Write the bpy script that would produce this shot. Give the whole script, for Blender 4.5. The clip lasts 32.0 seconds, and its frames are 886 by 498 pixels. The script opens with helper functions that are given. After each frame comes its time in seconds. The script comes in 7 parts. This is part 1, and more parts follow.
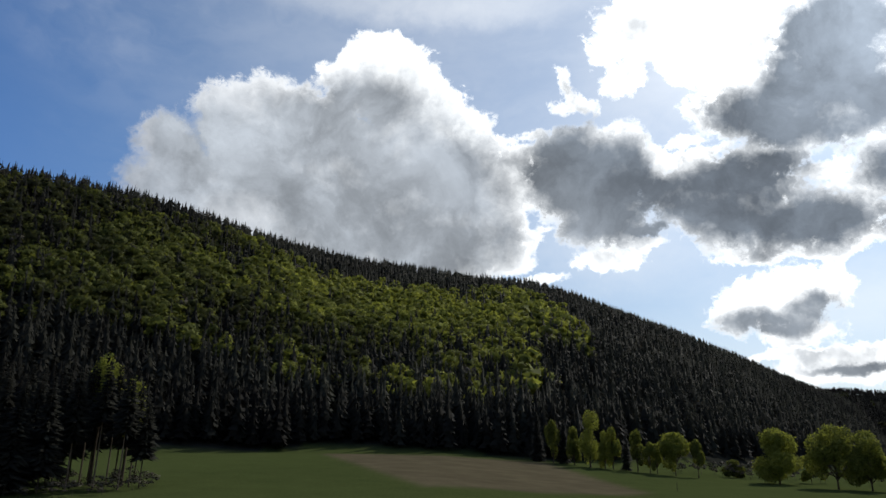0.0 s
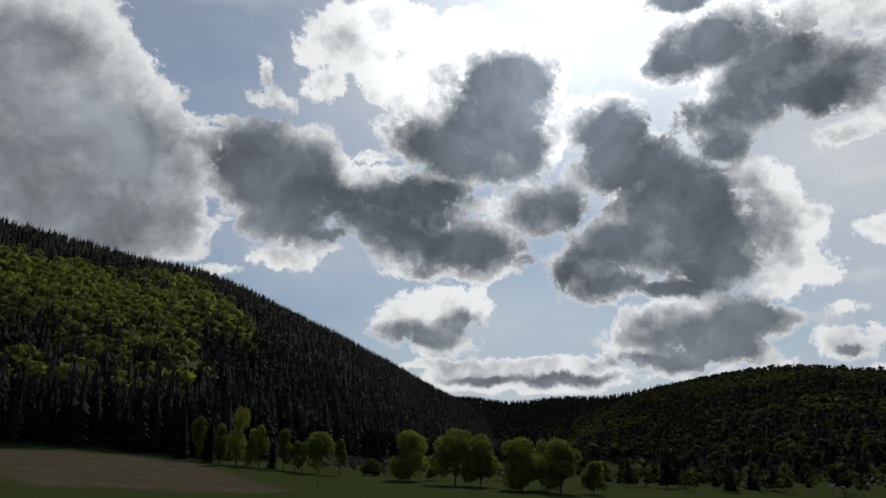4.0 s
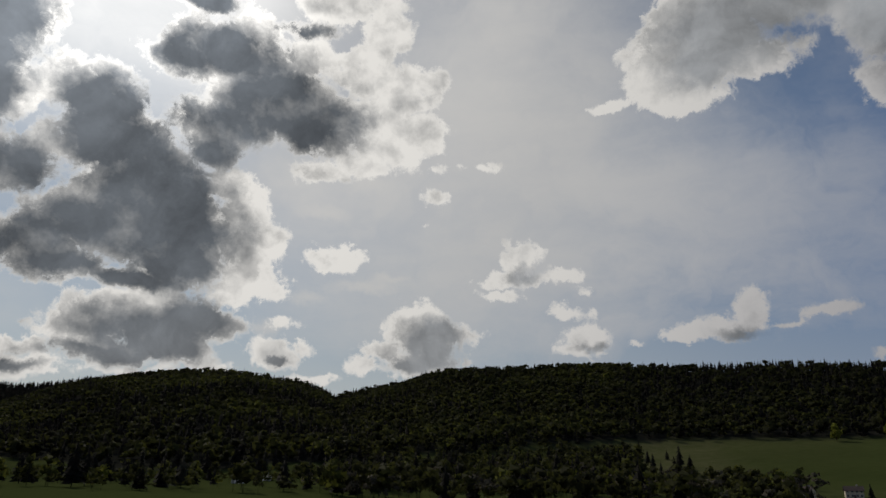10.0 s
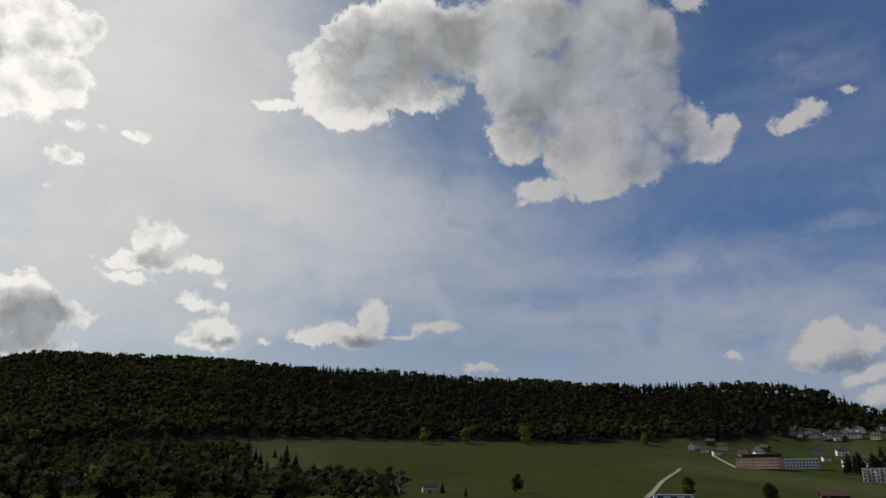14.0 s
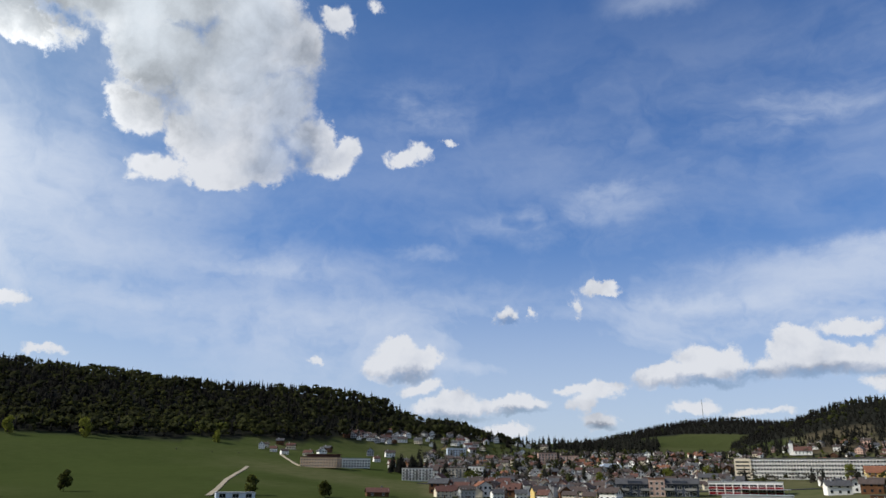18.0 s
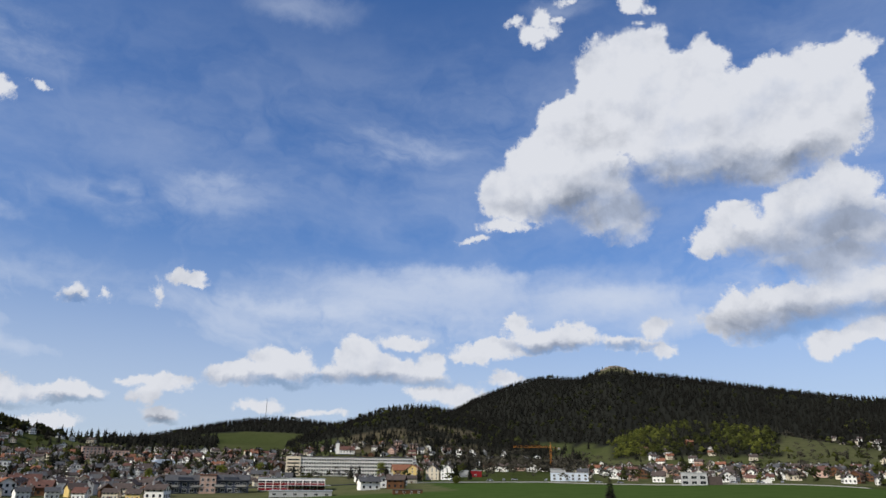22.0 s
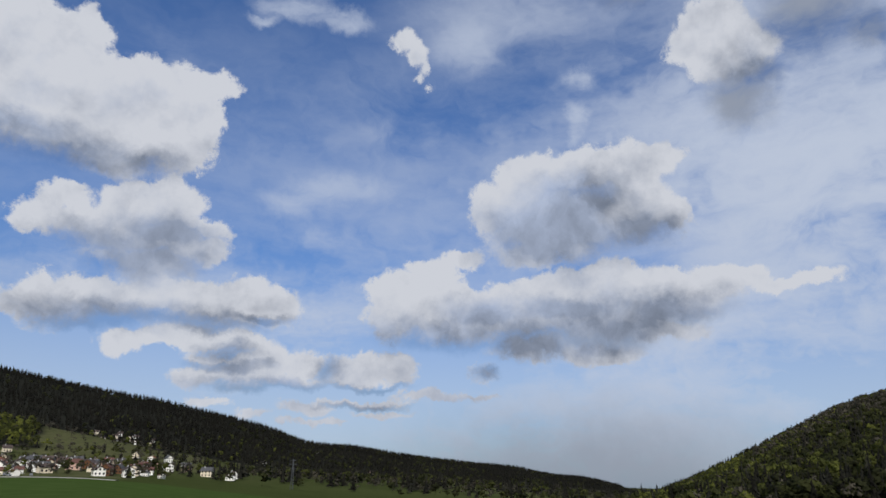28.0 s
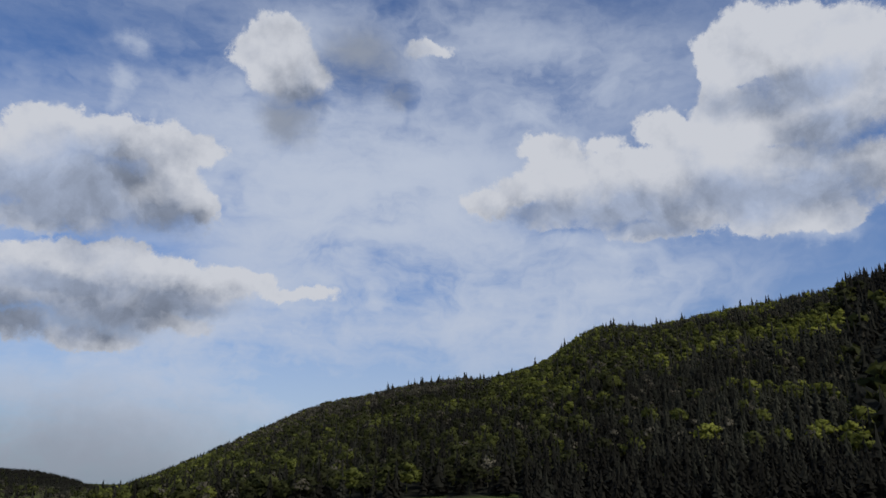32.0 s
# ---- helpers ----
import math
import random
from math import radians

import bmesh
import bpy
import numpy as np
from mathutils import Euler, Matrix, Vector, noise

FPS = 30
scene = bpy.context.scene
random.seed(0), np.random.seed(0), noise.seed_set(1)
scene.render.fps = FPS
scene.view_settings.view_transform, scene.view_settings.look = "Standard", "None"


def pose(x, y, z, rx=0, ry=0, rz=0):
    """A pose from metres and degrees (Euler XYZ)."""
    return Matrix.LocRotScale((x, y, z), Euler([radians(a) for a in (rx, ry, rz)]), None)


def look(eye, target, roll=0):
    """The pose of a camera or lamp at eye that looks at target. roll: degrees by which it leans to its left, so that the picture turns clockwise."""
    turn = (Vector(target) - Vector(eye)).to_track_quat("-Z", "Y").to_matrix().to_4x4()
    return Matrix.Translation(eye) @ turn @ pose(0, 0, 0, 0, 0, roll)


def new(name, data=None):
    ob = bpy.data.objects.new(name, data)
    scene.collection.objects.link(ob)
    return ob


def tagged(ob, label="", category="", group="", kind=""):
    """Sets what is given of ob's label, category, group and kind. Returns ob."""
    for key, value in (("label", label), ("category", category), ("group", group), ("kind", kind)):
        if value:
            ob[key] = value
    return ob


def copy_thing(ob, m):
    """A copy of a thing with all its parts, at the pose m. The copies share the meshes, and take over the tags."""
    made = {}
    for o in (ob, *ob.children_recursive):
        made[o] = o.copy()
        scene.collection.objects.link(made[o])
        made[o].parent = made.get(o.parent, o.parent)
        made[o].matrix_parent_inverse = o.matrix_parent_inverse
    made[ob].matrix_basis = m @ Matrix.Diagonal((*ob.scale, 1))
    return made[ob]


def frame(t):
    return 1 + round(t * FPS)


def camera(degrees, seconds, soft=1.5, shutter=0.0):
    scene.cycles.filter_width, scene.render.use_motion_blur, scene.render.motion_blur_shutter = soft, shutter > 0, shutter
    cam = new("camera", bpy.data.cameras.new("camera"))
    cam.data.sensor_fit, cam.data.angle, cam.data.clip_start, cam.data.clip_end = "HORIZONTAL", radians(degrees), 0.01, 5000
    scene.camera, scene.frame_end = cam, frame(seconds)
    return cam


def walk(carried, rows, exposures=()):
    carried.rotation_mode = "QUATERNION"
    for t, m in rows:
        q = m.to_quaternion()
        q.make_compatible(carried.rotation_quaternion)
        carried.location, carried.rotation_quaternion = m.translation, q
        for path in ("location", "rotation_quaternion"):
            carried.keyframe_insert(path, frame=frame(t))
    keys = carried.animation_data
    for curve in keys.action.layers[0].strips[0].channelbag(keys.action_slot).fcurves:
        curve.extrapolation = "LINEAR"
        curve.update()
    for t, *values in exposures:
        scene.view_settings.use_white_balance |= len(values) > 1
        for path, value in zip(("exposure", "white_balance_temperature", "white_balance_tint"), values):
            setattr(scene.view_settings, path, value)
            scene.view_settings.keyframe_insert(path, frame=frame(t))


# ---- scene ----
# The camera hangs in the air over a valley meadow and turns once round; azimuths run clockwise from its first heading.
EYE = (0.0, 0.0, 14.0)
cam = camera(64.76, 32.0)
PATH = [
    (0.0, pose(*EYE, 107.98, -0.65, 0.00)),
    (0.5, pose(*EYE, 107.99, -0.66, -3.11)),
    (1.0, pose(*EYE, 107.99, -0.63, -6.39)),
    (1.5, pose(*EYE, 108.00, -0.59, -9.76)),
    (2.0, pose(*EYE, 108.02, -0.56, -13.13)),
    (2.5, pose(*EYE, 108.05, -0.52, -16.50)),
    (4.5, pose(*EYE, 108.12, -0.45, -30.93)),
    (5.0, pose(*EYE, 108.14, -0.40, -34.60)),
    (5.5, pose(*EYE, 108.17, -0.39, -38.27)),
    (6.0, pose(*EYE, 108.19, -0.39, -41.91)),
    (6.5, pose(*EYE, 108.19, -0.41, -45.55)),
    (7.0, pose(*EYE, 108.21, -0.35, -49.21)),
    (7.5, pose(*EYE, 108.22, -0.31, -52.88)),
    (8.0, pose(*EYE, 108.19, -0.31, -56.53)),
    (8.5, pose(*EYE, 108.19, -0.36, -59.99)),
    (9.0, pose(*EYE, 108.18, -0.33, -63.63)),
    (9.5, pose(*EYE, 108.18, -0.24, -67.29)),
    (10.0, pose(*EYE, 108.18, -0.16, -70.94)),
    (10.5, pose(*EYE, 108.16, -0.13, -74.61)),
    (11.0, pose(*EYE, 108.15, -0.14, -78.27)),
    (11.5, pose(*EYE, 108.14, -0.12, -81.92)),
    (12.0, pose(*EYE, 108.12, -0.13, -85.57)),
    (12.5, pose(*EYE, 108.12, -0.15, -89.28)),
    (13.0, pose(*EYE, 108.10, -0.13, -93.13)),
    (13.5, pose(*EYE, 108.08, -0.13, -97.08)),
    (15.5, pose(*EYE, 108.12, -0.30, -113.12)),
    (16.0, pose(*EYE, 108.12, -0.34, -117.29)),
    (16.5, pose(*EYE, 108.13, -0.40, -121.45)),
    (17.0, pose(*EYE, 108.11, -0.45, -125.58)),
    (17.5, pose(*EYE, 108.12, -0.50, -129.80)),
    (18.0, pose(*EYE, 108.10, -0.54, -133.98)),
    (18.5, pose(*EYE, 108.10, -0.55, -138.18)),
    (19.0, pose(*EYE, 108.10, -0.55, -142.41)),
    (19.5, pose(*EYE, 108.11, -0.59, -146.63)),
    (20.0, pose(*EYE, 108.10, -0.59, -150.85)),
    (20.5, pose(*EYE, 108.13, -0.58, -155.11)),
    (21.0, pose(*EYE, 108.15, -0.57, -159.35)),
    (21.5, pose(*EYE, 108.17, -0.58, -163.58)),
    (22.0, pose(*EYE, 108.18, -0.59, -167.85)),
    (22.5, pose(*EYE, 108.19, -0.57, -172.16)),
    (23.0, pose(*EYE, 108.21, -0.56, -176.49)),
    (23.5, pose(*EYE, 108.20, -0.51, -180.87)),
    (24.0, pose(*EYE, 108.18, -0.49, -185.26)),
    (24.5, pose(*EYE, 108.19, -0.47, -189.68)),
    (26.5, pose(*EYE, 108.11, -0.48, -207.81)),
    (27.0, pose(*EYE, 108.15, -0.41, -212.51)),
    (27.5, pose(*EYE, 108.16, -0.40, -217.20)),
    (28.0, pose(*EYE, 108.14, -0.42, -221.89)),
    (28.5, pose(*EYE, 108.14, -0.40, -226.57)),
    (29.0, pose(*EYE, 108.12, -0.40, -231.30)),
    (29.5, pose(*EYE, 108.09, -0.40, -236.03)),
    (30.0, pose(*EYE, 108.09, -0.42, -240.80)),
    (30.5, pose(*EYE, 108.11, -0.44, -245.74)),
    (31.0, pose(*EYE, 108.11, -0.47, -250.88)),
    (31.5, pose(*EYE, 108.13, -0.52, -256.21)),
    (32.0, pose(*EYE, 108.16, -0.56, -261.69)),
]
EXPOSURES = [(0.0, -0.25, 6200, 10), (2.5, -0.78, 6250, 10), (5.0, -1.14, 6300, 10), (6.0, -1.24, 6350, 10), (9.0, -1.24, 6600, 11), (11.0, -1.14, 6800, 11), (13.0, -0.98, 6850, 11),
             (15.5, -0.44, 6450, 10), (17.0, -0.16, 6350, 9), (19.0, 0.0, 6350, 9), (23.0, -0.1, 6350, 10), (28.0, -0.3, 6250, 10), (32.0, -0.36, 6250, 10)]
walk(cam, PATH, exposures=EXPOSURES)

SUN_AZ, SUN_EL = 39.5, 38.5


def way(az, el=0.0):
    a, e = radians(az), radians(el)
    return Vector((math.sin(a) * math.cos(e), math.cos(a) * math.cos(e), math.sin(e)))


sun = new("sun", bpy.data.lights.new("sun", "SUN"))
sun.data.energy, sun.data.angle, sun.data.color = 4.2, radians(0.6), (1.0, 0.94, 0.85)
sun.matrix_world = look(way(SUN_AZ, SUN_EL) * 3000, (0, 0, 0))

# ---------------------------------------------------------------- sky: clear blue, thin veils and cumulus, by azimuth and elevation in degrees
BODY, SHADE, VEIL = [], [], []


def cumulus(name, puffs, shades):
    """A cumulus of billowing puffs (azimuth, elevation, half width, half height) and the places where it is thick and grey."""
    BODY.extend(puffs)
    SHADE.extend(shades)


def veil(name, patches):
    """Thin high cloud: soft patches, each with its strength."""
    VEIL.extend(patches)


def grey_patch(name, patches):
    VEIL.extend((*p, 0.55) for p in patches)
    SHADE.extend(patches)


cumulus("great_cumulus", [(-23.6, 23.9, 3.1, 3.02), (-23.8, 21.1, 3.6, 2.96), (-19.5, 26.8, 3.2, 3.07), (-15.6, 26.9, 4.5, 3.7), (-11.7, 27.1, 4.4, 3.31), (-7.9, 30.9, 3.2, 2.7), (-5.7, 32.6, 3.2, 2.5), (-4.3, 30.5, 4.2, 3.3), (-0.8, 28.8, 3.2, 2.59), (2.0, 27.2, 2.5, 2.25), (3.6, 25.8, 2.1, 1.91), (-9.5, 23.6, 12.6, 4.97), (-16.5, 21.2, 9.6, 4.2), (-0.5, 23.1, 6.5, 5.04), (-4.3, 18.4, 11.0, 4.15), (4.5, 21.3, 2.5, 5.05), (5.4, 18.0, 1.9, 2.31), (-21.9, 27.9, 0.7, 0.67), (-11.1, 31.5, 0.7, 0.86)],
        [(-23.7, 21.6, 3.8, 3.8), (-21.0, 24.8, 4.9, 2.98), (-22.6, 23.0, 3.5, 2.97), (-15.9, 24.4, 7.0, 3.95), (-8.5, 23.3, 10.7, 5.44), (-4.3, 18.9, 9.2, 4.15), (0.0, 22.2, 4.5, 4.6), (-7.3, 28.8, 3.8, 2.66), (-19.4, 26.1, 3.2, 1.71), (-12.8, 27.9, 4.4, 1.97)])
cumulus("cloud_wisps", [(10.9, 30.9, 0.7, 1.3), (11.8, 29.3, 2.1, 0.7), (7.9, 26.8, 2.0, 0.45), (8.6, 25.2, 2.0, 0.72), (8.7, 15.4, 2.1, 0.41), (6.8, 15.4, 1.4, 0.32)],
        [])
cumulus("round_cumulus", [(12.0, 23.5, 5.3, 4.03), (13.4, 19.8, 4.0, 2.37), (15.4, 25.5, 2.1, 2.15), (8.5, 23.7, 2.3, 1.98), (13.4, 16.8, 2.8, 0.86), (16.5, 18.0, 2.2, 0.62), (17.5, 19.2, 2.0, 0.62), (5.8, 25.3, 2.8, 1.12), (7.1, 22.4, 1.6, 1.23), (5.7, 18.8, 2.7, 1.22), (8.6, 19.5, 1.2, 0.42)],
        [(12.0, 23.5, 4.8, 3.6), (13.2, 19.9, 3.7, 2.07), (8.8, 23.6, 2.1, 1.74), (15.7, 23.4, 1.8, 2.61), (17.1, 19.1, 2.2, 0.53)])
cumulus("sun_fringe_cloud", [(16.8, 33.9, 3.4, 2.25), (16.2, 30.8, 2.0, 1.17), (20.5, 32.9, 3.0, 1.68), (22.7, 30.8, 3.0, 1.51), (25.6, 29.7, 2.6, 1.23), (21.7, 27.9, 1.5, 0.7), (26.7, 32.6, 3.1, 1.94), (22.2, 35.8, 4.7, 1.64), (29.2, 35.1, 3.2, 1.69), (12.3, 29.3, 1.6, 0.62), (10.8, 30.9, 0.4, 0.97), (8.4, 27.2, 1.7, 0.37), (17.6, 35.6, 3.0, 1.21), (21.2, 25.4, 1.5, 0.53), (22.6, 24.4, 2.4, 0.54), (16.9, 24.8, 1.9, 0.87), (32.5, 34.8, 3.2, 1.06), (26.0, 27.3, 4.5, 2.68)],
        [])
cumulus("dark_cumulus", [(33.1, 31.4, 4.8, 2.72), (31.9, 28.0, 4.9, 3.59), (26.3, 27.0, 4.5, 2.15), (32.2, 24.6, 3.4, 1.92), (34.7, 26.2, 2.3, 2.95), (29.1, 25.7, 3.8, 2.49), (37.1, 32.2, 1.3, 1.74), (23.0, 27.5, 1.7, 1.1)],
        [(33.1, 31.1, 4.5, 2.42), (31.9, 28.0, 4.7, 3.37), (26.0, 26.8, 4.0, 1.79), (32.2, 24.6, 3.1, 1.74), (34.5, 26.2, 1.9, 2.72), (29.1, 25.7, 3.5, 2.27)])
cumulus("lower_dark_cumulus", [(23.5, 21.0, 5.8, 2.99), (25.5, 18.4, 4.8, 2.2), (30.4, 17.9, 4.1, 2.12), (18.4, 22.1, 2.4, 1.59), (27.2, 22.8, 3.0, 1.37), (24.7, 16.3, 2.8, 0.64), (29.5, 16.0, 2.9, 0.41), (17.6, 23.1, 1.8, 0.88), (20.3, 23.9, 2.9, 0.71), (32.3, 20.5, 2.0, 0.65), (31.3, 21.6, 2.2, 0.65)],
        [(23.5, 21.0, 5.3, 2.63), (25.5, 18.6, 4.5, 1.92), (30.1, 18.0, 3.8, 1.85), (18.9, 21.9, 2.1, 1.24), (27.3, 22.4, 2.7, 1.28)])
cumulus("middle_dark_cumulus", [(36.2, 21.3, 3.3, 1.85), (35.2, 22.6, 2.0, 1.15), (34.7, 20.0, 2.0, 0.93)],
        [(36.2, 21.3, 3.1, 1.66), (37.7, 20.3, 1.5, 0.83)])
cumulus("sun_cumulus", [(41.9, 27.2, 3.8, 2.6), (43.3, 24.4, 4.7, 2.89), (46.0, 21.1, 5.6, 3.44), (47.7, 18.3, 5.5, 3.16), (43.0, 18.1, 4.8, 2.66), (39.1, 16.3, 3.6, 2.03), (41.0, 14.8, 4.2, 1.28), (48.9, 15.9, 3.6, 2.33), (46.5, 14.3, 4.1, 0.99), (38.8, 27.8, 2.1, 1.8)],
        [(41.9, 27.0, 3.6, 2.47), (43.3, 24.2, 4.5, 2.72), (46.0, 20.9, 5.3, 3.26), (47.7, 18.1, 5.0, 2.89), (43.0, 17.8, 4.5, 2.38), (39.3, 16.3, 3.3, 1.75), (41.2, 14.9, 3.3, 1.01), (48.7, 16.0, 3.4, 2.15), (46.1, 14.3, 3.2, 0.72)])
cumulus("sun_cumulus_fringe", [(54.0, 20.0, 2.4, 2.18), (54.6, 17.3, 2.2, 2.61), (53.5, 14.7, 2.1, 1.66), (56.2, 18.2, 1.4, 1.72), (52.7, 22.3, 1.8, 1.53), (53.2, 13.7, 1.7, 0.61), (36.8, 26.5, 1.1, 1.81), (38.7, 23.2, 1.5, 1.38), (39.9, 29.1, 2.1, 0.89)],
        [])
cumulus("sun_arm_cumulus", [(51.3, 32.1, 5.9, 2.3), (55.8, 29.3, 5.7, 2.75), (59.2, 27.9, 4.1, 2.29), (51.7, 26.9, 4.7, 1.99), (50.6, 24.8, 2.6, 1.49), (61.3, 28.7, 2.5, 1.52), (47.7, 31.6, 3.5, 1.49), (48.6, 35.8, 3.9, 0.98), (58.0, 34.8, 3.5, 0.7), (61.6, 26.2, 2.1, 0.97)],
        [(51.3, 32.0, 5.4, 2.09), (55.8, 29.2, 5.4, 2.5), (59.2, 27.8, 3.8, 2.05), (51.7, 26.9, 4.2, 1.73), (50.6, 24.8, 2.3, 1.23), (61.3, 28.5, 2.1, 1.2), (47.7, 31.6, 2.9, 1.11), (48.6, 35.8, 3.3, 0.74), (58.0, 34.9, 3.0, 0.55)])
cumulus("ragged_white_cumulus", [(64.9, 28.3, 2.6, 1.63), (66.4, 30.0, 2.3, 1.52), (63.5, 24.9, 2.6, 1.2), (63.8, 31.6, 3.1, 1.54), (66.9, 26.2, 1.9, 1.54), (60.4, 24.1, 2.5, 0.91), (58.1, 32.3, 3.2, 1.2), (53.5, 34.5, 2.9, 1.01), (67.9, 31.5, 1.9, 1.11), (65.3, 26.2, 2.3, 1.41)],
        [])
cumulus("ragged_white_cumulus", [(58.9, 32.8, 2.7, 1.73), (63.2, 32.7, 2.2, 1.3), (69.5, 31.3, 2.0, 1.14), (68.5, 29.8, 2.2, 0.89), (67.9, 27.4, 3.2, 1.62), (66.3, 26.0, 2.1, 1.0), (70.5, 24.9, 0.9, 0.45), (61.0, 36.9, 3.3, 1.49), (65.6, 35.3, 2.2, 2.33), (55.1, 18.0, 1.6, 2.75), (56.7, 14.4, 1.6, 0.92), (54.7, 15.7, 2.2, 1.55)],
        [])
cumulus("thin_cumulus", [(61.4, 17.2, 2.5, 1.11), (74.6, 25.0, 1.8, 0.4), (70.0, 22.2, 1.1, 0.6), (69.2, 20.0, 0.4, 0.25)],
        [])
cumulus("low_cumulus", [(26.1, 12.5, 3.4, 2.27), (28.2, 13.2, 2.8, 1.92), (23.9, 11.4, 2.2, 1.35), (30.2, 12.8, 1.1, 1.28), (26.9, 10.4, 3.2, 1.17)],
        [(25.9, 10.9, 2.7, 0.9), (28.5, 11.8, 1.6, 0.82)])
cumulus("horizon_bank", [(27.9, 8.4, 5.0, 0.58), (34.8, 8.6, 6.0, 0.72), (39.0, 8.9, 2.8, 0.54), (26.7, 9.3, 2.3, 0.4), (33.4, 7.4, 9.1, 1.07)],
        [(30.7, 7.3, 2.7, 0.36), (36.7, 7.4, 3.7, 0.36)])
cumulus("ridge_cumulus", [(43.9, 10.8, 3.2, 1.98), (47.3, 11.6, 4.0, 2.05), (51.3, 11.4, 3.5, 1.66), (41.3, 10.2, 1.4, 1.26), (44.4, 8.9, 4.3, 1.07), (49.4, 9.7, 3.5, 1.67), (53.8, 11.6, 1.3, 1.04)],
        [(47.2, 10.3, 4.7, 1.86), (51.3, 11.7, 2.6, 1.31), (44.4, 8.7, 3.6, 0.62), (49.3, 9.2, 2.6, 1.05)])
cumulus("ridge_puff", [(57.3, 9.5, 2.0, 1.17), (56.2, 10.2, 1.2, 0.76), (59.0, 9.5, 0.8, 0.66), (51.0, 8.1, 2.8, 0.39), (60.6, 7.5, 2.2, 0.36), (57.6, 11.8, 1.2, 0.42), (47.0, 7.6, 2.6, 0.26)],
        [(57.7, 9.0, 0.6, 0.33)])
cumulus("hill_cumulus", [(69.0, 11.2, 2.9, 2.36), (68.5, 12.7, 1.7, 1.19), (71.3, 11.0, 2.1, 1.18), (65.7, 9.7, 1.6, 0.91), (64.3, 8.5, 1.7, 0.72), (68.5, 9.0, 3.5, 1.08), (72.9, 10.8, 0.9, 0.54)],
        [(69.5, 10.4, 2.5, 1.72), (70.8, 11.2, 1.6, 1.0), (68.0, 8.8, 2.3, 0.63)])
cumulus("small_cumulus", [(77.4, 16.9, 1.8, 1.35), (75.7, 15.7, 1.8, 0.54), (78.1, 15.5, 1.8, 0.54), (75.8, 14.4, 1.9, 0.41), (76.3, 18.3, 0.4, 0.45)],
        [(77.8, 15.8, 1.5, 0.58)])
cumulus("small_cumulus", [(81.5, 15.6, 1.4, 0.53), (83.0, 14.4, 0.3, 0.35), (81.1, 12.9, 1.4, 0.66), (82.7, 10.8, 1.8, 1.21), (81.4, 9.8, 1.5, 0.52)],
        [(82.9, 10.1, 1.1, 0.43)])
cumulus("small_cumulus", [(91.5, 10.8, 2.8, 0.81), (95.0, 12.0, 1.2, 1.8), (93.3, 10.4, 2.1, 0.63), (90.3, 10.3, 1.5, 0.41), (92.4, 11.5, 0.9, 0.56)],
        [(94.4, 10.3, 1.7, 0.47)])
cumulus("small_cumulus", [(100.1, 11.8, 1.9, 0.61), (97.4, 11.1, 1.0, 0.26), (86.7, 10.0, 0.3, 0.25), (103.7, 8.4, 1.1, 0.31), (123.4, 8.5, 0.3, 0.25)],
        [])
cumulus("upper_cumulus", [(93.9, 32.2, 5.7, 3.05), (90.7, 30.3, 3.2, 2.12), (86.6, 29.0, 2.1, 0.53), (92.3, 28.5, 3.2, 1.26), (98.1, 30.4, 3.2, 1.41), (101.3, 30.7, 1.2, 0.52), (96.6, 35.2, 6.5, 2.53), (102.5, 34.9, 4.7, 2.3), (107.7, 35.0, 3.6, 2.05)],
        [(97.1, 33.0, 5.8, 2.59), (93.9, 31.3, 3.2, 1.49), (103.5, 34.4, 4.7, 2.52), (108.7, 34.2, 3.5, 2.47)])
cumulus("upper_cumulus_wing", [(116.8, 32.9, 5.2, 2.86), (114.0, 29.7, 5.2, 3.32), (114.9, 25.7, 5.0, 3.04), (108.0, 26.7, 2.6, 1.58), (106.4, 27.4, 1.7, 1.41), (109.7, 22.6, 2.3, 0.88), (114.5, 22.6, 2.7, 1.12), (119.4, 28.7, 2.5, 3.22), (118.7, 24.6, 2.5, 2.06), (123.4, 24.7, 1.9, 1.35), (125.2, 25.8, 1.3, 1.08), (119.3, 34.0, 2.6, 1.54), (110.4, 31.5, 3.4, 2.51), (108.0, 21.6, 0.9, 0.36)],
        [(115.7, 31.7, 5.5, 2.83), (110.7, 30.2, 3.8, 3.38), (113.6, 33.5, 5.7, 2.42), (119.5, 26.6, 2.5, 3.25), (121.4, 25.4, 1.2, 1.61)])
cumulus("upper_cumulus_bridge", [(101.0, 34.5, 4.8, 2.45), (105.1, 34.2, 4.4, 2.93), (108.0, 31.0, 3.9, 3.04), (121.5, 26.6, 2.3, 1.9), (116.3, 35.2, 4.3, 2.54), (120.1, 33.1, 2.1, 2.59), (109.2, 35.8, 4.8, 2.5)],
        [(104.1, 34.1, 6.1, 2.5), (108.5, 31.5, 3.6, 3.03), (113.6, 35.2, 5.9, 2.53), (120.0, 29.1, 2.1, 2.67)])
cumulus("small_cumulus", [(130.5, 25.5, 1.7, 0.53), (130.0, 25.2, 0.9, 0.4), (131.1, 25.9, 0.8, 0.53), (134.2, 26.6, 0.6, 0.25), (123.6, 35.9, 1.5, 1.09), (127.0, 36.8, 0.7, 0.37)],
        [])
cumulus("meadow_cumulus", [(130.7, 8.8, 2.8, 1.49), (129.9, 10.1, 1.6, 0.89), (132.5, 9.3, 1.5, 1.05), (128.9, 8.2, 1.5, 0.7)],
        [(131.1, 7.8, 2.4, 0.39)])
